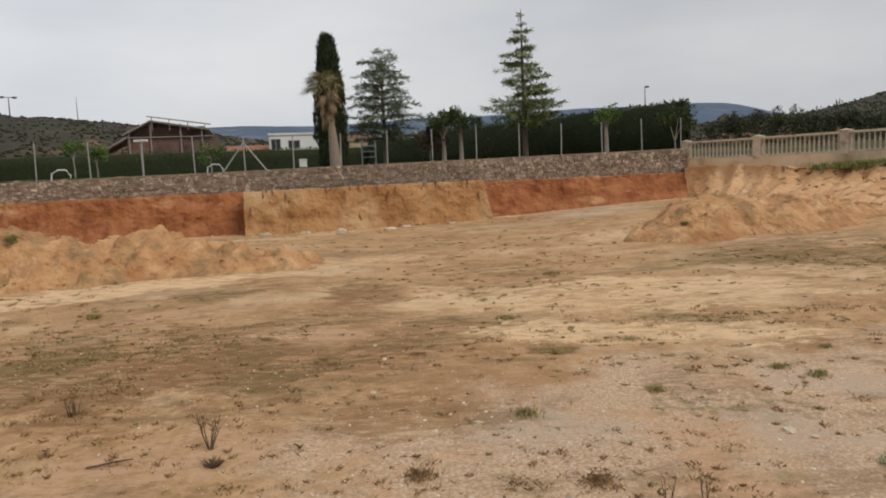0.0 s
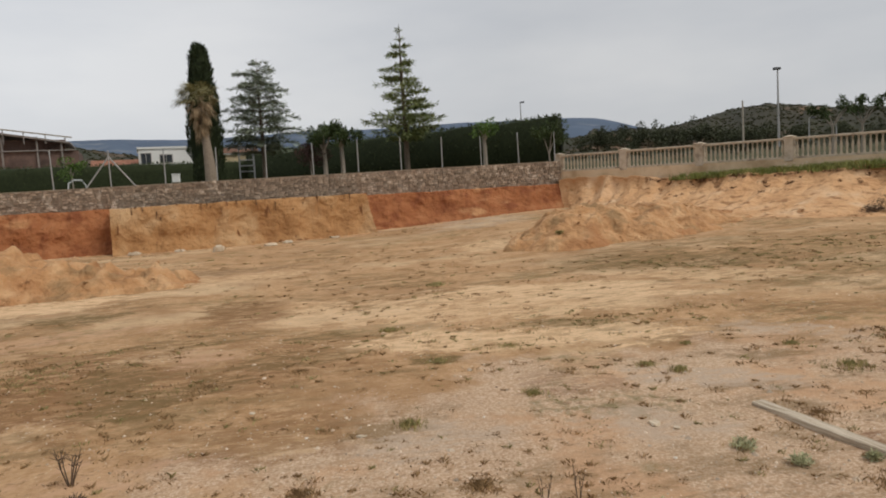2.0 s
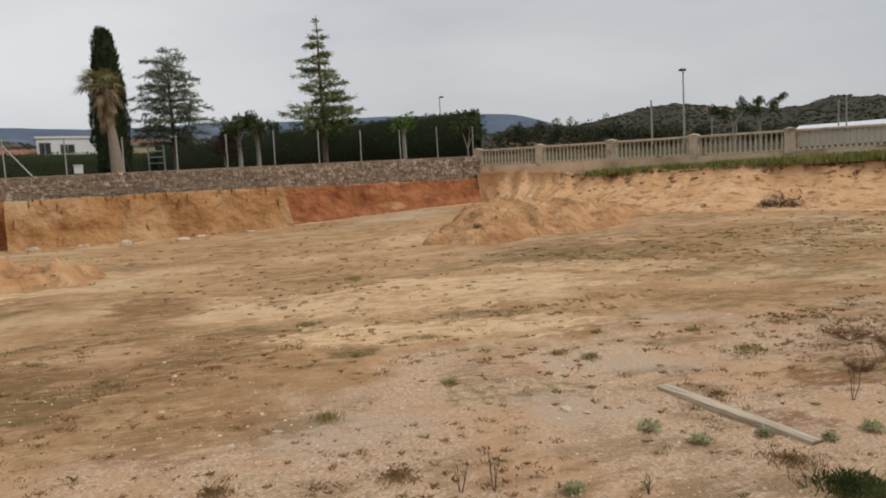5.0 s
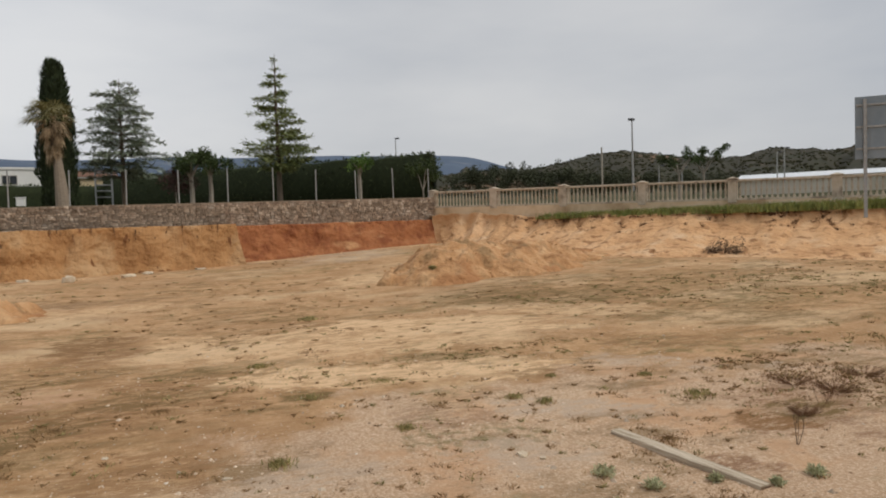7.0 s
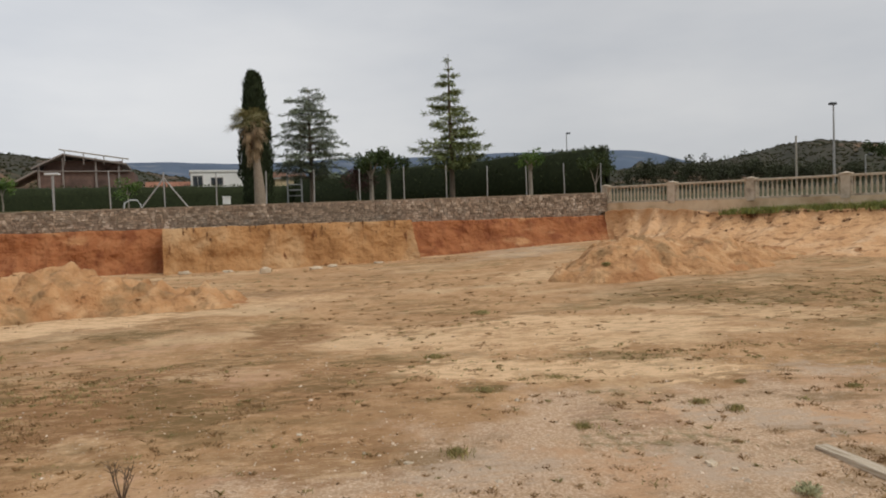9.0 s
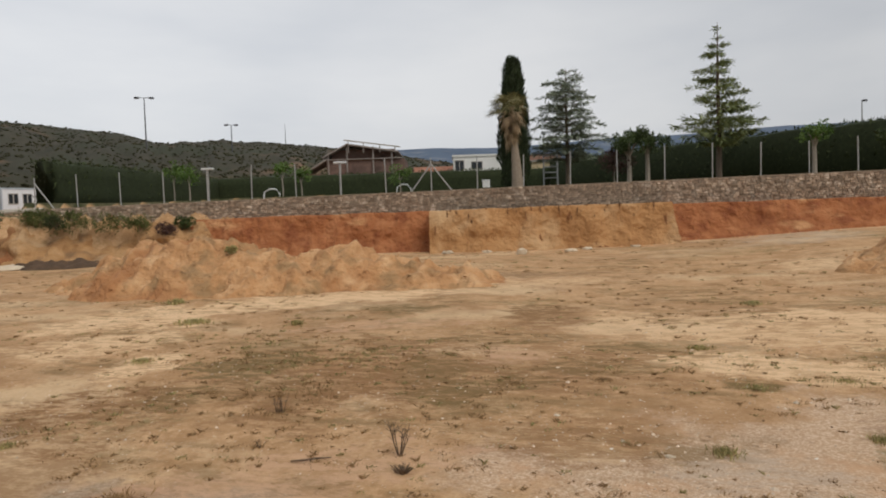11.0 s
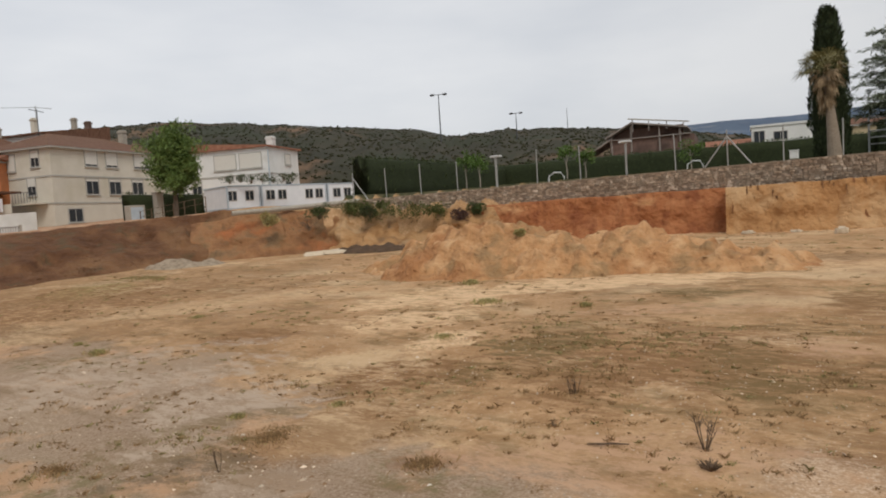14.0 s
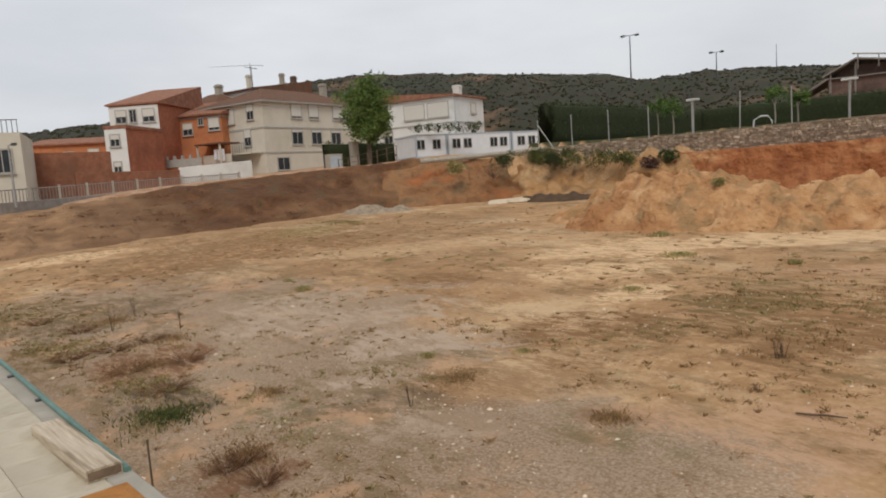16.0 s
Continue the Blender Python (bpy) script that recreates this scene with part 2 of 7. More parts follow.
def ground_material():
    """Sandy earth with pale tracks, olive-brown withered growth, and grey gravel near the street."""
    m = bpy.data.materials.new("sandy_ground")
    m.use_nodes = True
    t = m.node_tree
    b = t.nodes["Principled BSDF"]
    b.inputs["Roughness"].default_value = 0.95
    b.inputs["Specular IOR Level"].default_value = 0.15
    co = t.nodes.new("ShaderNodeTexCoord")
    sep = t.nodes.new("ShaderNodeSeparateXYZ")
    t.links.new(co.outputs["Object"], sep.inputs[0])

    def noise_of(scale, detail=6.0, rough=0.6, squash=None):
        n = t.nodes.new("ShaderNodeTexNoise")
        n.inputs["Scale"].default_value, n.inputs["Detail"].default_value, n.inputs["Roughness"].default_value = scale, detail, rough
        src = co.outputs["Object"]
        if squash:
            mp = t.nodes.new("ShaderNodeMapping")
            mp.inputs["Scale"].default_value = squash
            mp.inputs["Rotation"].default_value = (0, 0, radians(-8))
            t.links.new(src, mp.inputs[0])
            src = mp.outputs[0]
        t.links.new(src, n.inputs["Vector"])
        return n.outputs[0]

    def ramp(value, low, high):
        r = t.nodes.new("ShaderNodeMapRange")
        r.interpolation_type = "SMOOTHSTEP"
        r.inputs["From Min"].default_value, r.inputs["From Max"].default_value = low, high
        t.links.new(value, r.inputs["Value"])
        return r.outputs[0]

    def math_of(op, a, c):
        n = t.nodes.new("ShaderNodeMath")
        n.operation = op
        for k, v in enumerate((a, c)):
            if isinstance(v, (int, float)):
                n.inputs[k].default_value = v
            else:
                t.links.new(v, n.inputs[k])
        return n.outputs[0]

    def mix(fac, a, c):
        n = t.nodes.new("ShaderNodeMixRGB")
        t.links.new(fac, n.inputs[0])
        for k, v in ((1, a), (2, c)):
            if isinstance(v, tuple):
                n.inputs[k].default_value = (*v, 1)
            else:
                t.links.new(v, n.inputs[k])
        return n.outputs[0]

    fine = noise_of(9.0, 8.0, 0.7)
    coarse = noise_of(1.3, 8.0, 0.7)
    broad = noise_of(0.22, 5.0, 0.55, (1.0, 1.7, 1.0))
    streak = noise_of(0.42, 6.0, 0.6, (0.6, 1.7, 1.0))
    earth = mix(ramp(fine, 0.3, 0.7), (0.43, 0.25, 0.12), (0.59, 0.38, 0.21))
    earth = mix(math_of("MULTIPLY", ramp(coarse, 0.44, 0.60), 0.75), earth, (0.37, 0.21, 0.097))
    earth = mix(math_of("MULTIPLY", ramp(math_of("ADD", broad, math_of("MULTIPLY", fine, 0.12)), 0.56, 0.70), 0.6), earth, (0.66, 0.48, 0.29))
    earth = mix(math_of("MULTIPLY", ramp(noise_of(0.16, 6.0, 0.6), 0.49, 0.61), 0.4), earth, (0.31, 0.175, 0.085))
    crumbs = ramp(noise_of(26.0, 6.0, 0.8), 0.42, 0.62)
    east = ramp(sep.outputs["X"], -4.5, -1.5)
    gravel = mix(east, mix(crumbs, (0.265, 0.187, 0.125), (0.465, 0.36, 0.27)), mix(crumbs, (0.44, 0.285, 0.17), (0.72, 0.55, 0.405)))
    gravel = mix(math_of("MULTIPLY", ramp(noise_of(0.55, 6.0, 0.65), 0.5, 0.62), 0.75), gravel, (0.58, 0.345, 0.195))

    def oval(cx, cy, rx, ry, turn=0.0):
        """Squared distance from a place, one on the oval's rim."""
        c, sn = math.cos(radians(turn)), math.sin(radians(turn))
        dx, dy = math_of("SUBTRACT", sep.outputs["X"], cx), math_of("SUBTRACT", sep.outputs["Y"], cy)
        ex = math_of("ADD", math_of("MULTIPLY", dx, c / rx), math_of("MULTIPLY", dy, sn / rx))
        ey = math_of("ADD", math_of("MULTIPLY", dx, -sn / ry), math_of("MULTIPLY", dy, c / ry))
        return math_of("ADD", math_of("MULTIPLY", ex, ex), math_of("MULTIPLY", ey, ey))

    ragged = math_of("MULTIPLY", math_of("SUBTRACT", noise_of(0.6, 7.0, 0.65), 0.5), 2.2)
    spread = math_of("MINIMUM", math_of("MINIMUM", oval(6.5, 5.2, 8.5, 5.4), oval(-14.5, 3.2, 9.5, 5.0, -4)), oval(-3.0, 3.0, 7.0, 3.4))
    in_gravel = math_of("SUBTRACT", 1.0, ramp(math_of("ADD", spread, ragged), 0.75, 1.15))
    earth = mix(math_of("MULTIPLY", in_gravel, 0.8), earth, gravel)
    growth = math_of("MULTIPLY", ramp(streak, 0.47, 0.60), ramp(noise_of(1.9, 7.0, 0.7, (0.7, 1.5, 1.0)), 0.44, 0.58))
    earth = mix(math_of("MULTIPLY", growth, 0.6), earth, (0.19, 0.125, 0.055))
    green = math_of("MULTIPLY", ramp(noise_of(0.3, 4.0, 0.5, (1, 1.4, 1)), 0.56, 0.66), ramp(noise_of(4.0, 6.0, 0.7), 0.45, 0.62))
    earth = mix(math_of("MULTIPLY", green, 0.65), earth, (0.17, 0.15, 0.06))
    clods = math_of("MULTIPLY", ramp(noise_of(6.5, 5.0, 0.7, (0.8, 1.3, 1.0)), 0.57, 0.66), ramp(noise_of(0.8, 4.0, 0.6), 0.4, 0.58))
    earth = mix(math_of("MULTIPLY", clods, 0.7), earth, (0.20, 0.12, 0.06))
    grit = math_of("MULTIPLY", ramp(noise_of(24.0, 3.0, 0.6), 0.66, 0.70), ramp(noise_of(0.9, 4.0, 0.6), 0.42, 0.6))
    earth = mix(math_of("MULTIPLY", grit, 0.8), earth, (0.78, 0.70, 0.60))
    # stains and growth with a place of their own
    rag = noise_of(1.1, 7.0, 0.7, (0.8, 1.3, 1.0))
    mottle = math_of("ADD", 0.22, math_of("MULTIPLY", ramp(noise_of(3.2, 9.0, 0.8, (0.6, 1.5, 1.0)), 0.455, 0.535), 0.95))
    rag = math_of("MULTIPLY", math_of("SUBTRACT", rag, 0.5), 6.0)
    for (cx, cy), rx, ry, turn, colour, amount in PATCHES:
        d = math_of("ADD", oval(cx, cy, rx * 1.2, ry * 1.2, turn), rag)
        earth = mix(math_of("MULTIPLY", math_of("MULTIPLY", math_of("SUBTRACT", 1.0, ramp(d, 0.4, 1.15)), mottle), min(1.0, amount * 1.15)), earth, colour)
    # lawn and verges beyond the stone wall and the balustrade
    lawn = mix(ramp(coarse, 0.4, 0.6), (0.042, 0.048, 0.020), (0.10, 0.088, 0.045))
    for p, inward in ((WALL_R, WIN), (BAL0, BIN)):
        off = math_of("ADD", math_of("MULTIPLY", sep.outputs["X"], float(inward[0])), math_of("MULTIPLY", sep.outputs["Y"], float(inward[1])))
        yard = math_of("SUBTRACT", 1.0, ramp(off, float(p @ inward) - 0.6, float(p @ inward) - 0.35))
        if inward is WIN:
            yard = math_of("MULTIPLY", yard, ramp(sep.outputs["X"], -41.0, -37.0))
        earth = mix(yard, earth, lawn)
    west = math_of("SUBTRACT", 1.0, ramp(math_of("ADD", sep.outputs["X"], math_of("MULTIPLY", rag, 1.5)), -43.5, -41.5))
    earth = mix(math_of("MULTIPLY", west, 0.9), earth, mix(ramp(coarse, 0.4, 0.6), (0.34, 0.19, 0.115), (0.50, 0.33, 0.22)))
    t.links.new(earth, b.inputs["Base Color"])
    bp = t.nodes.new("ShaderNodeBump")
    bp.inputs["Strength"].default_value, bp.inputs["Distance"].default_value = 0.55, 0.03
    t.links.new(math_of("ADD", math_of("ADD", fine, coarse), noise_of(38.0, 4.0, 0.8)), bp.inputs["Height"])
    t.links.new(bp.outputs[0], b.inputs["Normal"])
    return m


M = {
    "ground": ground_material(),
    "plateau": material("dry_field", [(0.16, 0.15, 0.06), (0.30, 0.24, 0.13), (0.38, 0.29, 0.17)], 0.4, second=((0.09, 0.12, 0.035), 0.15, 0.45, 0.6)),
    "yellow": material("yellow_clay", [(0.32, 0.155, 0.060), (0.42, 0.22, 0.090), (0.49, 0.275, 0.122)], 0.9, bump=1.0, bump_scale=2.6, depth=0.3, second=((0.52, 0.33, 0.17), 0.5, 0.52, 0.68), third=((0.20, 0.085, 0.035), 1.7, 0.645, 0.69, (1.3, 1.3, 0.5))),
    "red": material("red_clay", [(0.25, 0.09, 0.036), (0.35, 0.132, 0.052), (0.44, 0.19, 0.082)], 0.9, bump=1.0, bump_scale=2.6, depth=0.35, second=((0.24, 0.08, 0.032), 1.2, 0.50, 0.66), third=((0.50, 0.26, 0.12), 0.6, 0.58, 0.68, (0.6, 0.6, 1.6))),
    "orange": material("orange_bank", [(0.18, 0.085, 0.04), (0.31, 0.155, 0.07), (0.43, 0.245, 0.122)], 0.6, bump=1.0, bump_scale=2.2, depth=0.4, second=((0.20, 0.12, 0.06), 0.6, 0.50, 0.62), third=((0.40, 0.14, 0.05), 0.35, 0.58, 0.70, (1, 1, 1.5))),
    "pale": material("pale_clay_bank", [(0.50, 0.27, 0.125), (0.63, 0.365, 0.18), (0.68, 0.43, 0.24)], 0.6, bump=1.0, bump_scale=3.2, depth=0.2, second=((0.70, 0.48, 0.29), 0.7, 0.58, 0.72), third=((0.34, 0.175, 0.078), 0.8, 0.56, 0.66, (2.6, 2.6, 0.5))),
    "sand": material("sandy_slope", [(0.28, 0.145, 0.06), (0.41, 0.23, 0.10), (0.50, 0.31, 0.155)], 0.8, bump=1.0, bump_scale=2.4, depth=0.3, second=((0.24, 0.14, 0.07), 0.9, 0.54, 0.66), third=((0.50, 0.33, 0.18), 0.4, 0.56, 0.68, (1, 1, 2))),
    "brown": material("brown_bank", [(0.085, 0.036, 0.016), (0.135, 0.062, 0.028), (0.20, 0.10, 0.047)], 0.7, bump=1.0, bump_scale=2.2, depth=0.35, second=((0.11, 0.07, 0.035), 0.9, 0.54, 0.68), third=((0.22, 0.115, 0.055), 0.22, 0.56, 0.66, (1, 1, 1))),
    "mound": material("spoil_heap_earth", [(0.34, 0.17, 0.072), (0.52, 0.285, 0.13), (0.64, 0.40, 0.21)], 1.3, bump=1.0, bump_scale=3.6, depth=0.25, second=((0.33, 0.20, 0.095), 1.1, 0.52, 0.66), third=((0.40, 0.19, 0.08), 0.35, 0.56, 0.66, (1, 1, 1))),
    "mortar": material("wall_mortar", [(0.23, 0.18, 0.13), (0.30, 0.245, 0.18)], 4.0),
    "stone": material("rubble_stone", [(0.21, 0.15, 0.105), (0.34, 0.26, 0.19), (0.54, 0.46, 0.37)], 3.0, vary="island", amount=0.4, bump=0.5),
    "stone_one": material("rubble_stone_single", [(0.21, 0.15, 0.105), (0.34, 0.26, 0.19), (0.54, 0.46, 0.37)], 3.0, vary="object", amount=0.4, bump=0.5, coords="Object"),
    "hedge": material("cypress_hedge", [(0.026, 0.036, 0.014), (0.046, 0.060, 0.023), (0.072, 0.086, 0.034)], 3.0, vary="island", amount=0.35),
    # darker foliage tone for the cores: shade between the sprays put into the colour
    "hedge_core": material("hedge_inner_shade", [(0.020, 0.027, 0.011), (0.034, 0.044, 0.017)], 4.0),
}


def soil_change(mat, pale, y_from, y_to):
    """Lets the soil turn paler along y, with a ragged edge."""
    t = mat.node_tree
    base = t.nodes["Principled BSDF"].inputs["Base Color"]
    before = base.links[0].from_socket
    co, sep, nz, add, mr, mx, grain, tone = (t.nodes.new("ShaderNode" + k) for k in ("TexCoord", "SeparateXYZ", "TexNoise", "Math", "MapRange", "MixRGB", "TexNoise", "ValToRGB"))
    nz.inputs["Scale"].default_value, nz.inputs["Detail"].default_value = 0.35, 6.0
    grain.inputs["Scale"].default_value, grain.inputs["Detail"].default_value = 0.9, 7.0
    tone.color_ramp.elements[0].position, tone.color_ramp.elements[1].position = 0.35, 0.65
    tone.color_ramp.elements[0].color, tone.color_ramp.elements[1].color = (*[0.6 * c for c in pale], 1), (*pale, 1)
    add.operation = "MULTIPLY_ADD"
    add.inputs[1].default_value = 16.0
    mr.inputs["From Min"].default_value, mr.inputs["From Max"].default_value = y_from + 8, y_to + 8
    for a, b in ((co.outputs["Object"], sep.inputs[0]), (co.outputs["Object"], nz.inputs["Vector"]), (co.outputs["Object"], grain.inputs["Vector"]), (nz.outputs[0], add.inputs[0]), (sep.outputs["Y"], add.inputs[2]),
                 (add.outputs[0], mr.inputs["Value"]), (mr.outputs[0], mx.inputs[0]), (before, mx.inputs[1]), (grain.outputs[0], tone.inputs[0]), (tone.outputs[0], mx.inputs[2]), (mx.outputs[0], base)):
        t.links.new(a, b)


soil_change(M["brown"], (0.40, 0.235, 0.125), 13.0, 4.0)

# ---- helpers for building ----
def part(name, bm, mat, parent=None, label="", smooth=False):
    me = bpy.data.meshes.new(name)
    if smooth:
        for f in bm.faces:
            f.smooth = True
    bm.to_mesh(me)
    bm.free()
    return piece(name, me, mat, parent, label)


def piece(name, me, mat, parent=None, label=""):
    if mat and not me.materials:
        me.materials.append(mat)
    ob = new(name, me)
    if parent is not None:
        ob.parent = parent
    return tagged(ob, label)


def stuff_part(*a, **k):
    return tagged(part(*a, **k), kind="stuff")


def stuff_piece(*a, **k):
    return tagged(piece(*a, **k), kind="stuff")


def mesh_of(name, verts, faces, smooth=False):
    me = bpy.data.meshes.new(name)
    me.from_pydata([tuple(v) for v in verts], [], faces)
    if smooth:
        me.polygons.foreach_set("use_smooth", [True] * len(me.polygons))
    me.update()
    return me


def grid_mesh(name, pts, closed=False, smooth=True):
    """A sheet from an array of rows x columns x 3."""
    r, c = pts.shape[:2]
    cols = c if closed else c - 1
    i, j = np.meshgrid(np.arange(r - 1), np.arange(cols), indexing="ij")
    i, j = i.ravel(), j.ravel()
    k = (j + 1) % c
    quads = np.stack([i * c + j, i * c + k, (i + 1) * c + k, (i + 1) * c + j], 1).astype(np.int32)
    me = bpy.data.meshes.new(name)
    me.vertices.add(r * c)
    me.vertices.foreach_set("co", pts.reshape(-1).astype(np.float32))
    me.loops.add(quads.size)
    me.loops.foreach_set("vertex_index", quads.ravel())
    me.polygons.add(len(quads))
    me.polygons.foreach_set("loop_start", np.arange(0, quads.size, 4, dtype=np.int32))
    me.polygons.foreach_set("use_smooth", np.full(len(quads), smooth))
    me.update(calc_edges=True)
    me.validate()
    return me


def thing(name, label, category, at=(0, 0, 0), turn=0.0, group="", kind=""):
    ob = new(name)
    ob.empty_display_size = 0.2
    ob.matrix_basis = pose(*at, 0, 0, turn)
    return tagged(ob, label, category, group, kind)


def box(bm, x0, x1, y0, y1, z0, z1, bevel=0.0):
    m = Matrix.LocRotScale(((x0 + x1) / 2, (y0 + y1) / 2, (z0 + z1) / 2), None, (abs(x1 - x0), abs(y1 - y0), abs(z1 - z0)))
    made = bmesh.ops.create_cube(bm, size=1, matrix=m)
    if bevel:
        edges = {e for v in made["verts"] for e in v.link_edges}
        bmesh.ops.bevel(bm, geom=list(edges), offset=bevel, segments=1, affect="EDGES")
    return bm


def tube(bm, pts, radii, n=6):
    """A tapered round bar along points."""
    rings = []
    pts = [Vector(p) for p in pts]
    for k, p in enumerate(pts):
        d = (pts[min(k + 1, len(pts) - 1)] - pts[max(k - 1, 0)]).normalized()
        u = d.orthogonal().normalized() if abs(d.z) < 0.99 else Vector((1, 0, 0))
        v = d.cross(u)
        rings.append([bm.verts.new(p + radii[k] * (math.cos(a) * u + math.sin(a) * v)) for a in (2 * math.pi * q / n for q in range(n))])
    for a, b in zip(rings, rings[1:]):
        for q in range(n):
            bm.faces.new((a[q], a[(q + 1) % n], b[(q + 1) % n], b[q]))
    bm.faces.new(rings[0][::-1])
    bm.faces.new(rings[-1])
    return bm


def wavy(x, y, seed=0):
    """Smooth value noise in -1..1 on arrays."""
    x, y = np.asarray(x, float), np.asarray(y, float)
    xi, yi = np.floor(x).astype(np.int64), np.floor(y).astype(np.int64)
    fx, fy = x - xi, y - yi
    fx, fy = fx * fx * (3 - 2 * fx), fy * fy * (3 - 2 * fy)

    def h(a, b):
        v = (a * 374761393 + b * 668265263 + seed * 1442695041) & 0x7FFFFFFF
        v = ((v ^ (v >> 13)) * 1274126177) & 0x7FFFFFFF
        return ((v ^ (v >> 16)) & 0xFFFF) / 32767.5 - 1

    return (h(xi, yi) * (1 - fx) + h(xi + 1, yi) * fx) * (1 - fy) + (h(xi, yi + 1) * (1 - fx) + h(xi + 1, yi + 1) * fx) * fy


def rough_field(x, y, size, octaves=4, seed=0):
    total, amp = 0.0, 1.0
    for k in range(octaves):
        total = total + amp * wavy(np.asarray(x) / size, np.asarray(y) / size, seed + k)
        size, amp = size * 0.5, amp * 0.5
    return total


# ---- plan ----
def on_wall(s, off=0.0):
    """A place s metres along the stone wall from its end at the balustrade, off metres in front of it."""
    return WALL_R + WDIR * s + WIN * off


def wall_top(s):
    return 4.68 - 0.012 * s


def near_edge(x):
    return 1.43 + 0.10 * np.asarray(x, float)


# The outline of the pit's floor: the street side, the bank below the balustrade, the cut below the wall, the bank on the house side.
PIT = [(-47, near_edge(-47)), (40, near_edge(40)), tuple(BAL0 + BSTEP * 7.2 + BIN * 1.7), tuple(BAL0 + BSTEP * 2.6 + BIN * 1.8), tuple(BAL0 + BSTEP * 1.0 + BIN * 0.9), tuple(on_wall(0.2, 1.0)),
       tuple(on_wall(36, 1.0)), (-23.0, 33.6), (-29.5, 32.0), (-33.8, 29.8), (-38.6, 28.2), (-44.6, 23.5), (-47.0, 12.0), (-47.2, 3.0)]


def pit_distance(x, y):
    """Metres outside the pit's outline; negative inside."""
    x, y = np.asarray(x, float), np.asarray(y, float)
    best, inside = np.full(x.shape, 1e9), np.zeros(x.shape, bool)
    for (ax, ay), (bx, by) in zip(PIT, PIT[1:] + PIT[:1]):
        ex, ey = bx - ax, by - ay
        k = np.clip(((x - ax) * ex + (y - ay) * ey) / (ex * ex + ey * ey), 0, 1)
        best = np.minimum(best, np.hypot(x - ax - k * ex, y - ay - k * ey))
        cross = ((ay > y) != (by > y)) & (x < (bx - ax) * (y - ay) / (by - ay + 1e-12) + ax)
        inside ^= cross
    return np.where(inside, -best, best)


def floor_height(x, y):
    x, y = np.asarray(x, float), np.asarray(y, float)
    z = 0.027 * y + 0.04 * np.maximum(0, x) * np.clip(y / 40, 0, 1) + 0.006 * np.maximum(0, -x - 10) * np.clip(y / 20, 0, 1)
    r = np.hypot(x, y)
    z = z + 0.05 * rough_field(x, y, 5.0, 3, 11) + 0.02 * rough_field(x, y, 0.9, 3, 5) * np.clip(14 / (r + 1), 0.3, 1)
    return z


def upper_height(x, y):
    """The land round the pit: level behind the stone wall, the street below the balustrade, falling to the street on the house side."""
    x, y = np.asarray(x, float), np.asarray(y, float)
    r, b = np.hypot(x, y), np.degrees(np.arctan2(x, y))
    z = np.interp(b, [-180, -120, -95, -85, -72, -62, -53, -44, -33, 18, 24, 40, 60, 90, 180], [1.1, 1.1, 1.0, 1.45, 2.75, 3.5, 3.8, 3.35, 4.35, 4.4, 3.0, 3.0, 2.9, 1.1, 1.1])
    ahead = (x - WALL_R[0]) * WIN[0] + (y - WALL_R[1]) * WIN[1]
    below = np.clip((ahead + 0.45) / 0.4, 0, 1) * np.clip((b + 47) / 2, 0, 1) * np.clip((19.5 - b) / 1, 0, 1)
    z = np.where(b > -46, np.where(b < 19.5, np.maximum(z, 4.3), z), z)
    z = z * (1 - below) + 3.15 * below
    away = np.clip((r - 44) / 8, 0, 1) * np.interp(b, [-100, -88, -70, -60, -52, -45, -38, -33, 18, 22, 60, 70], [0.5, 1.3, 0.5, 0.2, 0.4, 0.3, 0.0, 0.0, 0.0, 0.8, 0.8, 0.3])
    land = z + away + np.clip(r - 62, 0, 400) * 0.042
    street = np.clip((near_edge(x) + 1.5 - y) / 1.0, 0, 1) * np.clip((50 - r) / 10, 0, 1)
    return land * (1 - street) + 1.1 * street


def ground_height(x, y):
    d = pit_distance(x, y)
    k = np.clip((d - 0.5) / 0.9, 0, 1)
    return floor_height(x, y) * (1 - k) + upper_height(x, y) * k


# ---- ground: one sheet to the horizon ----
bearings = np.radians(np.concatenate([np.arange(-100, 62, 0.4), np.arange(62, 260, 3.0)]))
radii = np.concatenate([[0.02, 0.6], np.exp(np.arange(math.log(1.0), math.log(2600), 0.0175))])
gx, gy = radii[:, None] * np.sin(bearings), radii[:, None] * np.cos(bearings)
gz = ground_height(gx, gy)
tagged(piece("ground", grid_mesh("ground", np.stack([gx, gy, gz], -1), closed=True), M["ground"]), "sandy excavated building plot with withered weeds and gravel", "ground", kind="structure")


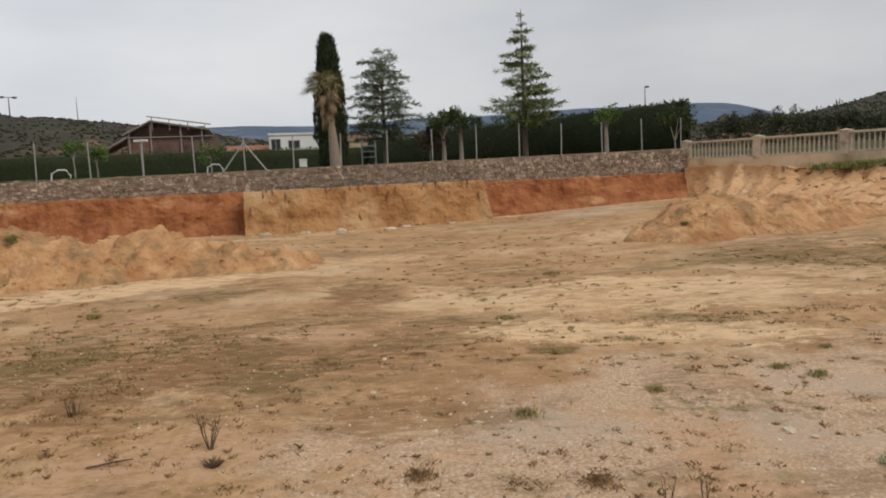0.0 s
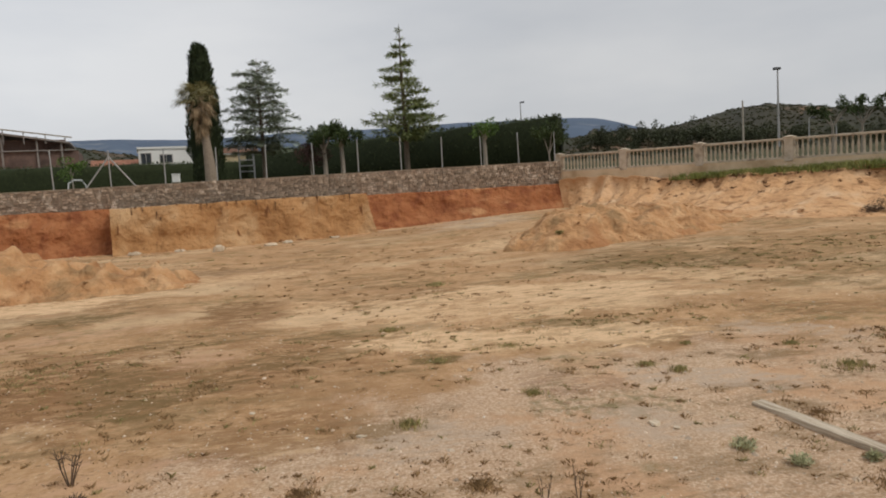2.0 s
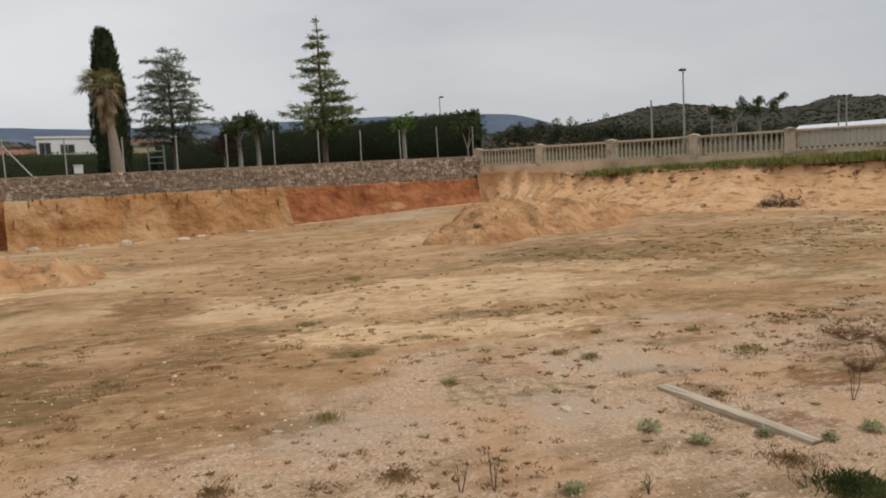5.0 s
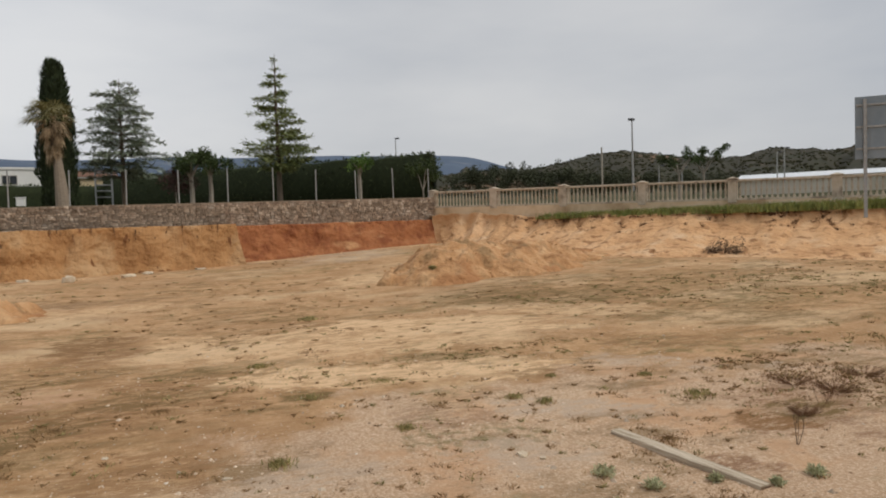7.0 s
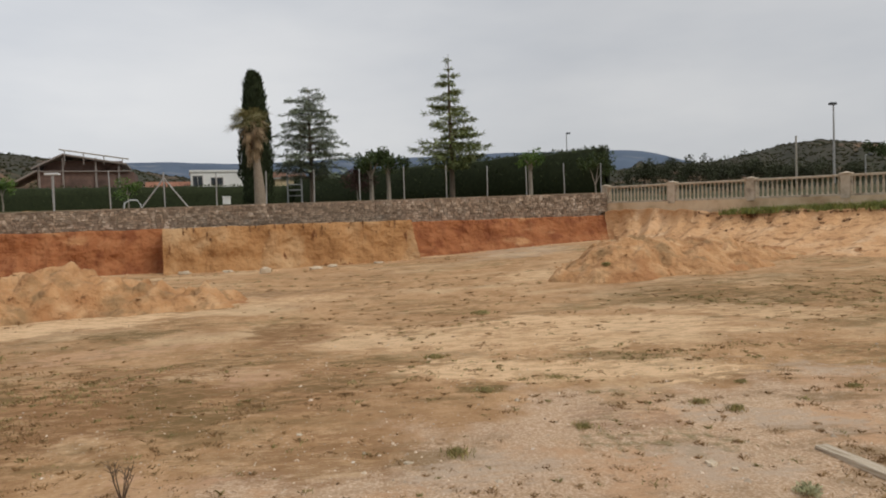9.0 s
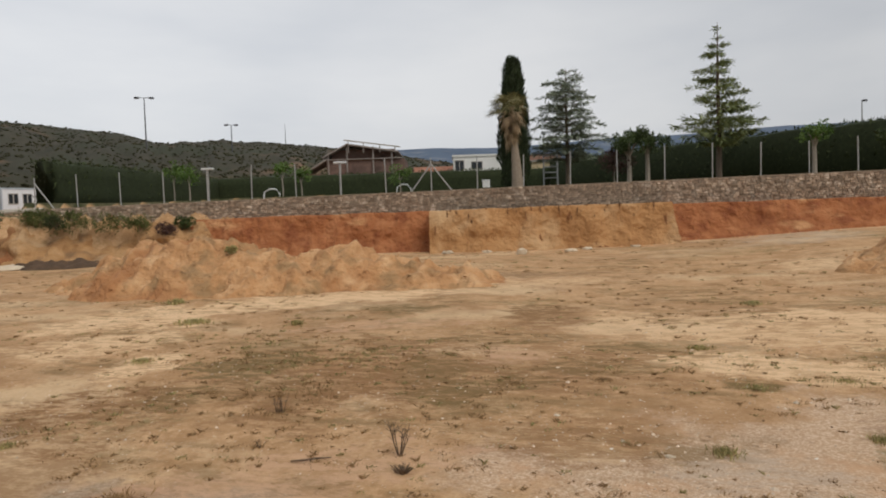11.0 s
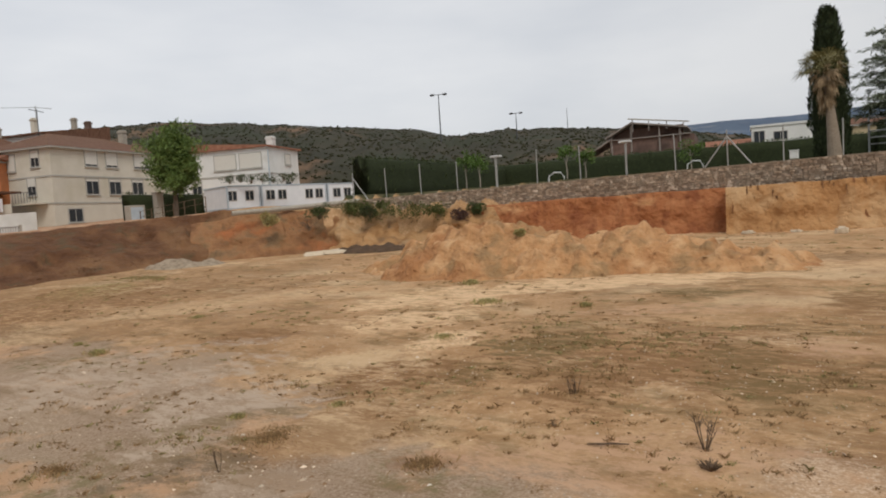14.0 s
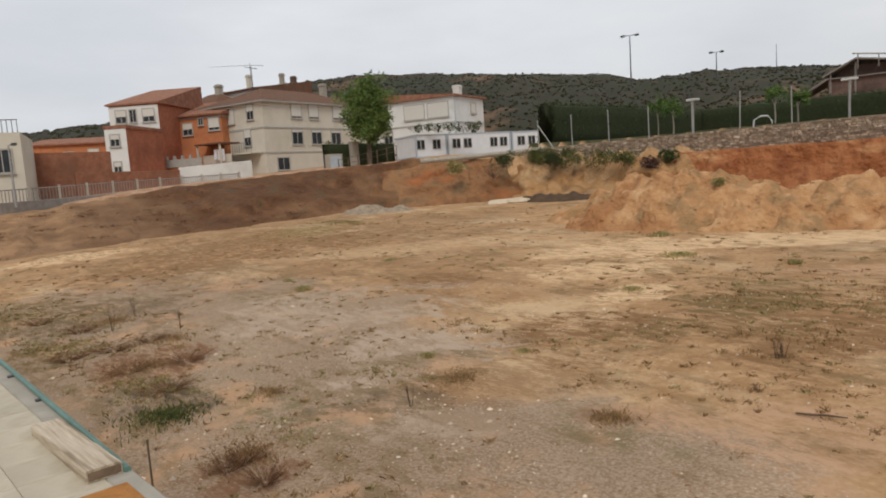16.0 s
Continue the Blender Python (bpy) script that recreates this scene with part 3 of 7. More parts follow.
# ---- the cut faces and banks round the pit ----
def bank(name, foot, head, z_foot, z_head, mat, label, seed=0, step=0.16, rugged=0.18, rise=16, hollow=0.0, crest=0.1, talus=1.0, runnel=0.7, shelf=1.0):
    """A steep earth face between a foot line and a head line in plan, roughened and gullied."""
    foot, head = np.array(foot, float), np.array(head, float)

    def along(line, n):
        seg = np.r_[0, np.cumsum(np.linalg.norm(np.diff(line, axis=0), axis=1))]
        u = np.linspace(0, seg[-1], n)
        return np.stack([np.interp(u, seg, line[:, k]) for k in range(2)], -1), u

    length = np.linalg.norm(np.diff(foot, axis=0), axis=1).sum()
    n = max(4, int(length / step))
    f, u = along(foot, n)
    h, _ = along(head, n)
    z0 = np.array([z_foot(*p) for p in f]) - 0.12
    z1 = np.array([z_head(*p) for p in h])
    v = np.linspace(0, 1, rise + 1)[:, None]
    w = (1 - (1 - v) ** talus)[..., None]
    xy = f[None] * (1 - w) + h[None] * w
    z = z0 * (1 - v) + z1 * v
    out = f - h
    out = out / (np.linalg.norm(out, axis=1, keepdims=True) + 1e-6)
    bulge = rugged * (shelf * rough_field(u[None] + 0 * v, z * 1.6, 1.8, 4, seed) + runnel * rough_field(u[None] + 0 * v, z * 0.25, 0.7, 3, seed + 9)) * np.sin(np.pi * np.clip(v * 0.86 + 0.1, 0, 1))
    bulge = bulge + hollow * np.maximum(0, 0.35 - v) / 0.35 * (0.8 + 0.4 * wavy(u[None] / 1.3, 0 * v, seed + 3))
    xy = xy + out[None] * bulge[..., None]
    z = z + crest * rough_field(u[None] + 0 * v, 0 * v, 1.1, 3, seed + 5) * v
    pts = np.concatenate([xy, z[..., None]], -1)
    lip = pts[-1:].copy()
    lip[..., :2] -= out[None] * 1.1
    lip[..., 2] -= 0.05
    pts = np.concatenate([pts, lip])
    return tagged(piece(name, grid_mesh(name, pts), mat), label, "earth bank", kind="structure")


fl = lambda x, y: float(floor_height(x, y))
under_wall = lambda x, y: 3.32 - 0.004 * float(np.dot(np.array((x, y)) - WALL_R, WDIR))
S_B, S_A = 13.45, 26.55  # where the yellow block begins and ends along the wall
bank("cut_face_red_east", [on_wall(0.1, 1.6), on_wall(S_B + 0.3, 1.6)], [on_wall(0.1, 0.7), on_wall(S_B + 0.3, 0.7)], fl, lambda x, y: under_wall(x, y) - 0.1, M["red"], "vertical red clay cut below the stone wall", 3, hollow=0.3, crest=0.03)
yellow_cut = bank("cut_face_yellow", [on_wall(S_B, 2.6), on_wall(S_A, 2.6)], [on_wall(S_B + 0.15, 2.05), on_wall(S_A, 2.05)], fl, under_wall, M["yellow"], "yellow clay block left standing in the cut", 7, rugged=0.24, hollow=0.25, crest=0.03)
# the block's two sides: red clay colour also carries their shade against the yellow front
bank("cut_face_yellow_side", [on_wall(S_B + 0.05, 1.0), on_wall(S_B, 2.6)], [on_wall(S_B + 0.25, 0.6), on_wall(S_B + 0.15, 2.05)], fl, under_wall, M["red"], "reddish side of the clay block, shade put into its colour", 8, rugged=0.06)
bank("cut_face_yellow_side_west", [on_wall(S_A, 2.6), on_wall(S_A, 1.0)], [on_wall(S_A, 2.05), on_wall(S_A, 0.6)], fl, under_wall, M["red"], "reddish side of the clay block, shade put into its colour", 9, rugged=0.05)
bank("cut_face_red_west", [on_wall(S_A - 0.3, 1.5), on_wall(38.0, 1.6), on_wall(41.0, 1.0)], [on_wall(S_A - 0.3, 0.75), on_wall(38.0, 0.7), on_wall(41.0, 0.2)], fl, under_wall, M["red"], "vertical red clay cut below the stone wall", 12, hollow=0.35, crest=0.03)
west_top = lambda x, y: min(float(upper_height(x, y)) - 0.1, 3.25 + 0.08 * max(0.0, -26.0 - x)) - 0.12 * max(0.0, -37.0 - x)
bank("bank_west_sand", [on_wall(38.5, 1.25), (-25.5, 31.6), (-29.5, 29.9), (-33.6, 28.8)], [on_wall(38.5, 0.3), (-26.5, 33.9), (-31.0, 33.2), (-35.4, 31.4)], fl, west_top, M["sand"], "pale sandy slope of the bank below the stone wall", 15, rugged=0.6, step=0.16, rise=24, talus=1.5)
bank("bank_west_orange", [(-32.2, 30.4), (-33.0, 28.0), (-34.2, 26.9), (-36.0, 25.2), (-37.9, 22.4)], [(-34.0, 32.0), (-35.0, 30.4), (-36.4, 29.4), (-38.8, 27.6), (-43.0, 24.2)], fl, west_top, M["orange"], "eroded red and orange earth buttress with scrub on its edge", 16, rugged=0.6, step=0.14, rise=24)
bank("bank_west_brown", [(-37.4, 26.4), (-38.0, 21.0), (-38.6, 12.0), (-38.5, 3.0), (-38.5, -4.0)], [(-39.4, 28.3), (-44.8, 23.4), (-47.2, 12.0), (-47.4, 3.0), (-47.4, -4.0)], fl, lambda x, y: float(upper_height(x - 1.0, y)) + 0.02, M["brown"], "earth slope below the street, reddish brown turning to tan", 18, rugged=0.7, step=0.2, rise=26)
east_bank = bank("bank_east_pale", [tuple(on_wall(0.9, 1.8)), (15.75, 33.1), (16.21, 27.72), (18.65, 23.99), (21.59, 22.33), (22.77, 20.36), (24.17, 18.6), tuple(BAL0 + BSTEP * 8.0 + BIN * 4.2)],
     [tuple(on_wall(0.6, 0.8)), tuple(BAL0 + BSTEP * 0.9 + BIN * 0.9), tuple(BAL0 + BSTEP * 1.9 + BIN * 1.6), tuple(BAL0 + BSTEP * 2.9 + BIN * 2.0), tuple(BAL0 + BSTEP * 3.8 + BIN * 1.8), tuple(BAL0 + BSTEP * 4.4 + BIN * 1.7), tuple(BAL0 + BSTEP * 5.2 + BIN * 1.7), tuple(BAL0 + BSTEP * 8.0 + BIN * 1.7)], fl, lambda x, y: 3.08 + 0.4 * max(0.0, min(1.0, (y - 34) / 6)), M["pale"], "pale orange clay bank below the balustrade", 21, rugged=0.26, step=0.14, rise=28, talus=1.8, runnel=1.5, shelf=0.4)


# ---- more materials ----
M.update({
    "concrete": material("weathered_concrete", [(0.32, 0.285, 0.235), (0.42, 0.385, 0.325)], 5.0, bump=0.2),
    "plaster_wall": material("stained_plaster_wall", [(0.57, 0.42, 0.26), (0.68, 0.52, 0.34), (0.73, 0.59, 0.41)], 0.9, second=((0.45, 0.31, 0.18), 0.7, 0.5, 0.66)),
    "balustrade": material("cast_stone_balustrade", [(0.44, 0.36, 0.26), (0.55, 0.46, 0.35), (0.62, 0.54, 0.43)], 3.0, second=((0.30, 0.24, 0.18), 2.0, 0.52, 0.66)),
    "pavement": material("pale_pavement", [(0.42, 0.355, 0.26), (0.50, 0.44, 0.335), (0.56, 0.50, 0.39)], 2.5, bump=0.15, second=((0.42, 0.36, 0.27), 1.2, 0.5, 0.7)),
    "tile": material("pavement_tile", [(0.42, 0.355, 0.26), (0.50, 0.44, 0.335), (0.56, 0.50, 0.39)], 4.0, bump=0.15, second=((0.42, 0.36, 0.27), 1.2, 0.5, 0.7), vary="object", amount=0.07),
    "plank": material("weathered_plank", [(0.36, 0.29, 0.205), (0.52, 0.43, 0.32), (0.64, 0.55, 0.43)], 6.0, squash=(0.4, 8, 8), bump=0.3, second=((0.22, 0.16, 0.10), 2.2, 0.5, 0.68)),
    "rust": material("rusty_steel", [(0.32, 0.13, 0.035), (0.46, 0.21, 0.06)], 8.0),
    "green_rail": material("green_painted_steel", [(0.10, 0.19, 0.165), (0.15, 0.26, 0.225)], 6.0, rough=0.5),
    "post": material("galvanised_post", [(0.29, 0.29, 0.28), (0.40, 0.40, 0.39)], 8.0, rough=0.5, metal=0.3),
    "dark_steel": material("dark_steel", [(0.06, 0.065, 0.07), (0.10, 0.105, 0.11)], 8.0, rough=0.5, metal=0.3),
    "bark": material("grey_bark", [(0.10, 0.075, 0.055), (0.18, 0.145, 0.11)], 6.0, squash=(3, 3, 0.6)),
    "pale_bark": material("pale_bark", [(0.22, 0.19, 0.15), (0.34, 0.30, 0.25)], 6.0, squash=(3, 3, 0.6)),
    "palm_trunk": material("palm_trunk", [(0.22, 0.17, 0.12), (0.33, 0.27, 0.21)], 5.0, squash=(1, 1, 5)),
    "palm_dead": material("dead_palm_fronds", [(0.24, 0.165, 0.09), (0.36, 0.26, 0.155), (0.46, 0.35, 0.22)], 5.0, vary="island", amount=0.35),
    "palm_leaf": material("palm_fronds", [(0.17, 0.16, 0.065), (0.28, 0.24, 0.11)], 3.0, vary="island", amount=0.35, rough=0.6),
    "cypress": material("cypress_foliage", [(0.019, 0.029, 0.012), (0.040, 0.055, 0.022)], 2.0, vary="island", amount=0.4),
    "cedar": material("cedar_needles", [(0.16, 0.19, 0.13), (0.23, 0.265, 0.185), (0.29, 0.32, 0.23)], 1.0, vary="island", amount=0.35),
    "fir": material("fir_needles", [(0.17, 0.205, 0.085), (0.24, 0.28, 0.12), (0.30, 0.335, 0.15)], 1.0, vary="island", amount=0.35),
    "leaf": material("fresh_leaves", [(0.05, 0.10, 0.015), (0.085, 0.15, 0.025), (0.12, 0.19, 0.04)], 1.5, vary="island", amount=0.4, rough=0.6),
    "leaf_dark": material("dull_leaves", [(0.035, 0.055, 0.015), (0.06, 0.085, 0.025)], 1.5, vary="island", amount=0.4, rough=0.6),
    "leaf_red": material("purple_leaves", [(0.06, 0.035, 0.03), (0.10, 0.055, 0.045)], 1.5, vary="island", amount=0.4),
    "scrub": material("hillside_scrub", [(0.036, 0.037, 0.018), (0.050, 0.048, 0.024), (0.072, 0.063, 0.034)], 0.05, vary="island", amount=0.3, bump=0),
    "hill": material("wooded_hillside", [(0.024, 0.023, 0.011), (0.035, 0.032, 0.016), (0.052, 0.042, 0.023)], 0.045, detail=14, second=((0.17, 0.10, 0.055), 0.016, 0.57, 0.66), third=((0.03, 0.033, 0.014), 0.02, 0.5, 0.6, (1, 1, 2)), bump=0),
    # blue of the far range is air haze put into the base colour
    "far_hill": material("haze_tinted_mountain", [(0.075, 0.105, 0.155), (0.095, 0.13, 0.185)], 0.004, detail=8, second=((0.14, 0.165, 0.20), 0.006, 0.58, 0.7), bump=0),
    "straw": material("withered_grass", [(0.28, 0.17, 0.08), (0.38, 0.25, 0.12), (0.48, 0.34, 0.175)], 2.0, vary="island", amount=0.4),
    "grass": material("fresh_grass", [(0.28, 0.245, 0.095), (0.40, 0.345, 0.15)], 2.0, vary="island", amount=0.4),
    "sage": material("grey_green_weed", [(0.36, 0.36, 0.20), (0.50, 0.49, 0.30)], 2.0, vary="island", amount=0.3),
    "twig": material("dead_twigs", [(0.10, 0.068, 0.045), (0.19, 0.13, 0.085)], 5.0, vary="island", amount=0.3),
    "bank_leaf": material("bank_scrub_leaves", [(0.045, 0.06, 0.015), (0.085, 0.10, 0.03), (0.15, 0.15, 0.05)], 0.7, vary="island", amount=0.35),
    "russet": material("russet_weed_mat", [(0.11, 0.055, 0.03), (0.18, 0.095, 0.05), (0.25, 0.15, 0.08)], 2.0, vary="island", amount=0.35),
    "leaf_tree": material("street_tree_leaves", [(0.07, 0.11, 0.025), (0.12, 0.18, 0.045), (0.18, 0.24, 0.07)], 0.8, vary="island", amount=0.4, rough=0.6),
    "strip_grass": material("strip_grass", [(0.15, 0.17, 0.045), (0.23, 0.25, 0.075), (0.31, 0.29, 0.11)], 0.6, vary="island", amount=0.35),
    "mat": material("dry_weed_mat", [(0.22, 0.13, 0.06), (0.30, 0.19, 0.09), (0.38, 0.255, 0.13)], 2.0, vary="island", amount=0.35),
    "olive_growth": material("olive_growth", [(0.24, 0.20, 0.08), (0.34, 0.28, 0.125)], 1.0, vary="island", amount=0.35),
    "olive_leaf": material("olive_leaves", [(0.045, 0.052, 0.028), (0.075, 0.082, 0.045)], 1.0, vary="island", amount=0.35),
    "pebble": material("pale_pebbles", [(0.48, 0.36, 0.25), (0.68, 0.56, 0.43)], 3.0, vary="island", amount=0.4),
    "rock": material("pale_limestone", [(0.50, 0.40, 0.28), (0.62, 0.52, 0.39)], 4.0, vary="object", amount=0.15),
})


# ---- the stone wall on top of the cut ----
def frame_at(s, off, z):
    """A pose on the wall's line: x along it, y towards the plot."""
    p = on_wall(s, off)
    return Matrix(((WDIR[0], WIN[0], 0, p[0]), (WDIR[1], WIN[1], 0, p[1]), (0, 0, 1, z), (0, 0, 0, 1)))


wall_thing = tagged(new("stone_wall"), "long rubble stone wall above the clay cut", "wall", kind="structure")
core = bmesh.new()
for k in range(25):
    a, b = WLEN * k / 25, WLEN * (k + 1) / 25
    z = wall_top((a + b) / 2)
    vs = [core.verts.new((*on_wall(s, o), h)) for s in (a, b) for o, h in ((0.0, 2.6), (0.0, wall_top(s) - 0.06), (-0.4, wall_top(s) - 0.06), (-0.4, 2.6))]
    for q in range(4):
        core.faces.new((vs[q], vs[(q + 1) % 4], vs[4 + (q + 1) % 4], vs[4 + q]))
    core.faces.new(vs[:4])
    core.faces.new(vs[4:][::-1])
bmesh.ops.recalc_face_normals(core, faces=core.faces[:])
part("mortar_core", core, M["mortar"], wall_thing, "brown mortar between the stones")


def stone_verts(w, h, d, rnd):
    """A rough block: eight corners pushed about, its face bulging; x along, y out of the wall."""
    out = []
    for y, k in ((-0.05, 1.0), (d, 0.84)):
        for sx, sz in ((-1, -1), (1, -1), (1, 1), (-1, 1)):
            out.append(Vector((sx * w / 2 * k * rnd.uniform(0.86, 1), y * rnd.uniform(0.8, 1.2), sz * h / 2 * k * rnd.uniform(0.84, 1))))
    return out


STONE_FACES = [(3, 2, 1, 0), (4, 5, 6, 7), (0, 1, 5, 4), (1, 2, 6, 5), (2, 3, 7, 6), (3, 0, 4, 7)]
rnd = random.Random(4)
singles, rest_v, rest_f = [], [], []
shapes = []
for k in range(14):
    shapes.append(mesh_of("stone", stone_verts(0.36, 0.22, 0.05, rnd), STONE_FACES))
z_low = 3.05
s = 0.0
for row in range(14):
    s = rnd.uniform(-0.2, 0.0)
    row_h = 0.118
    while s < WLEN:
        w = rnd.choice((0.12, 0.18, 0.25, 0.36)) * rnd.uniform(0.8, 1.2)
        h = row_h * rnd.uniform(0.7, 1.3)
        z = wall_top(s) - 0.075 - row * row_h + rnd.uniform(-0.02, 0.02)
        m = frame_at(min(max(s + w / 2, 0.1), WLEN - 0.1), 0.0, z) @ Matrix.Rotation(rnd.uniform(-0.12, 0.12), 4, "Y")
        if 15.0 < s < 20.5 and row < 12 and len(singles) < 300:
            singles.append((m @ Matrix.Diagonal((w / 0.36, 1, h / 0.22, 1)), rnd.randrange(14)))
        else:
            n = len(rest_v)
            rest_v += [m @ v for v in stone_verts(w * 0.96, h, rnd.uniform(0.03, 0.07), rnd)]
            rest_f += [tuple(q + n for q in f) for f in STONE_FACES]
        s += w
tagged(piece("stones", mesh_of("stones", rest_v, rest_f), M["stone"], wall_thing), "grey-brown rubble stones", kind="stuff")

# capping of thin flat mortar along the wall's top
cap = bmesh.new()
for k in range(40):
    a, b = WLEN * k / 40, WLEN * (k + 1) / 40
    vs = [cap.verts.new((*on_wall(q, o), wall_top(q) + h)) for q in (a, b) for o, h in ((0.05, -0.06), (0.05, 0.0), (-0.45, 0.0), (-0.45, -0.06))]
    for q in range(4):
        cap.faces.new((vs[q], vs[(q + 1) % 4], vs[4 + (q + 1) % 4], vs[4 + q]))
bmesh.ops.recalc_face_normals(cap, faces=cap.faces[:])
part("capping", cap, M["mortar"], wall_thing, "mortar capping of the wall")


# ---- balustrade along the street ----
BAL_TOP = lambda i: 5.18 - 0.085 * i
balu = thing("balustrade", "cast-stone balustrade with pillars on a plastered wall", "balustrade", kind="structure")
spin = math.atan2(BSTEP[1], BSTEP[0])
prof = [(0.055, 0.0), (0.055, 0.05), (0.03, 0.09), (0.062, 0.26), (0.03, 0.42), (0.05, 0.47), (0.05, 0.52)]
bb = bmesh.new()
rings = []
for r, z in prof:
    rings.append([bb.verts.new((r * 0.95 * math.cos(a), r * 0.95 * math.sin(a), z)) for a in (math.pi * q / 3 for q in range(6))])
for a, b in zip(rings, rings[1:]):
    for q in range(6):
        bb.faces.new((a[q], a[(q + 1) % 6], b[(q + 1) % 6], b[q]))
bal_me = bpy.data.meshes.new("baluster")
bb.to_mesh(bal_me)
bb.free()
bal_me.materials.append(M["balustrade"])
BLEN = float(np.linalg.norm(BSTEP))
low = bmesh.new()
N_BAY = 9
for i in range(N_BAY):
    p, q = BAL0 + BSTEP * i, BAL0 + BSTEP * (i + 1)
    m = Matrix.Translation((*p, 0)) @ Matrix.Rotation(spin, 4, "Z")
    t0, t1 = BAL_TOP(i), BAL_TOP(i + 1)
    shear = Matrix(((1, 0, 0, 0), (0, 1, 0, 0), ((t1 - t0) / BLEN, 0, 1, t0), (0, 0, 0, 1)))
    for name, z0, z1, half in (("handrail", -0.24, -0.12, 0.15), ("bottom_rail", -1.2, -1.1, 0.13)):
        bm = box(bmesh.new(), 0.2, BLEN - 0.2, -half, half, z0, z1, 0.015)
        bm.transform(m @ shear)
        part(name, bm, M["balustrade"], balu)
    bm = box(bmesh.new(), -0.22, 0.22, -0.22, 0.22, -1.32, -0.12, 0.02)
    box(bm, -0.27, 0.27, -0.27, 0.27, -0.12, -0.05, 0.02)
    bmesh.ops.create_cone(bm, cap_ends=True, segments=4, radius1=0.3, radius2=0.02, depth=0.07, matrix=Matrix.Translation((0, 0, -0.015)) @ Matrix.Rotation(math.pi / 4, 4, "Z"))
    bm.transform(Matrix.Translation((0, 0, t0)))
    bm.transform(Matrix.Translation((*p, 0)) @ Matrix.Rotation(spin, 4, "Z"))
    part("pillar", bm, M["balustrade"], balu)
    n = 17
    for k in range(n):
        u = 0.36 + (BLEN - 0.72) * k / (n - 1)
        ob = piece("baluster", bal_me, None, balu)
        ob.matrix_basis = m @ shear @ Matrix.Translation((u, 0, -1.11)) @ Matrix.Diagonal((1.12, 1.12, 0.88 / 0.52, 1))
    vs = [low.verts.new((*(BAL0 + BSTEP * (i + e) + BIN * o), h)) for e, t in ((0, t0), (1, t1)) for o, h in ((0.17, 2.6), (0.17, t - 1.2), (-0.17, t - 1.2), (-0.17, 2.6))]
    for a in range(4):
        low.faces.new((vs[a], vs[(a + 1) % 4], vs[4 + (a + 1) % 4], vs[4 + a]))
bmesh.ops.recalc_face_normals(low, faces=low.faces[:])
part("plaster_base_wall", low, M["plaster_wall"], balu, "stained ochre plaster wall under the balusters")


# ---- foliage ----
def leaf_cloud(spots, size, rnd, flat=0.0, length=1.6):
    """Small bent leaf sprays at (place, size factor, way); each two triangles."""
    v, f = [], []
    for p, k, way in spots:
        a = Vector((rnd.gauss(0, 1), rnd.gauss(0, 1), rnd.gauss(0, 1) * (1 - flat)))
        a = (a.normalized() * 0.8 + Vector(way)).normalized()
        b = a.cross(Vector((rnd.gauss(0, 1) * (1 - flat), rnd.gauss(0, 1) * (1 - flat), rnd.gauss(0, 1) + flat * 3)))
        if b.length < 1e-3:
            continue
        b.normalize()
        s = size * k * rnd.uniform(0.6, 1.3)
        p = Vector(p)
        n = len(v)
        v += [p - b * s * 0.5, p + a * s * length * 0.5 - b * s * 0.1, p + b * s * 0.5, p + a * s * length]
        f += [(n, n + 1, n + 3), (n + 1, n + 2, n + 3)]
    return v, f


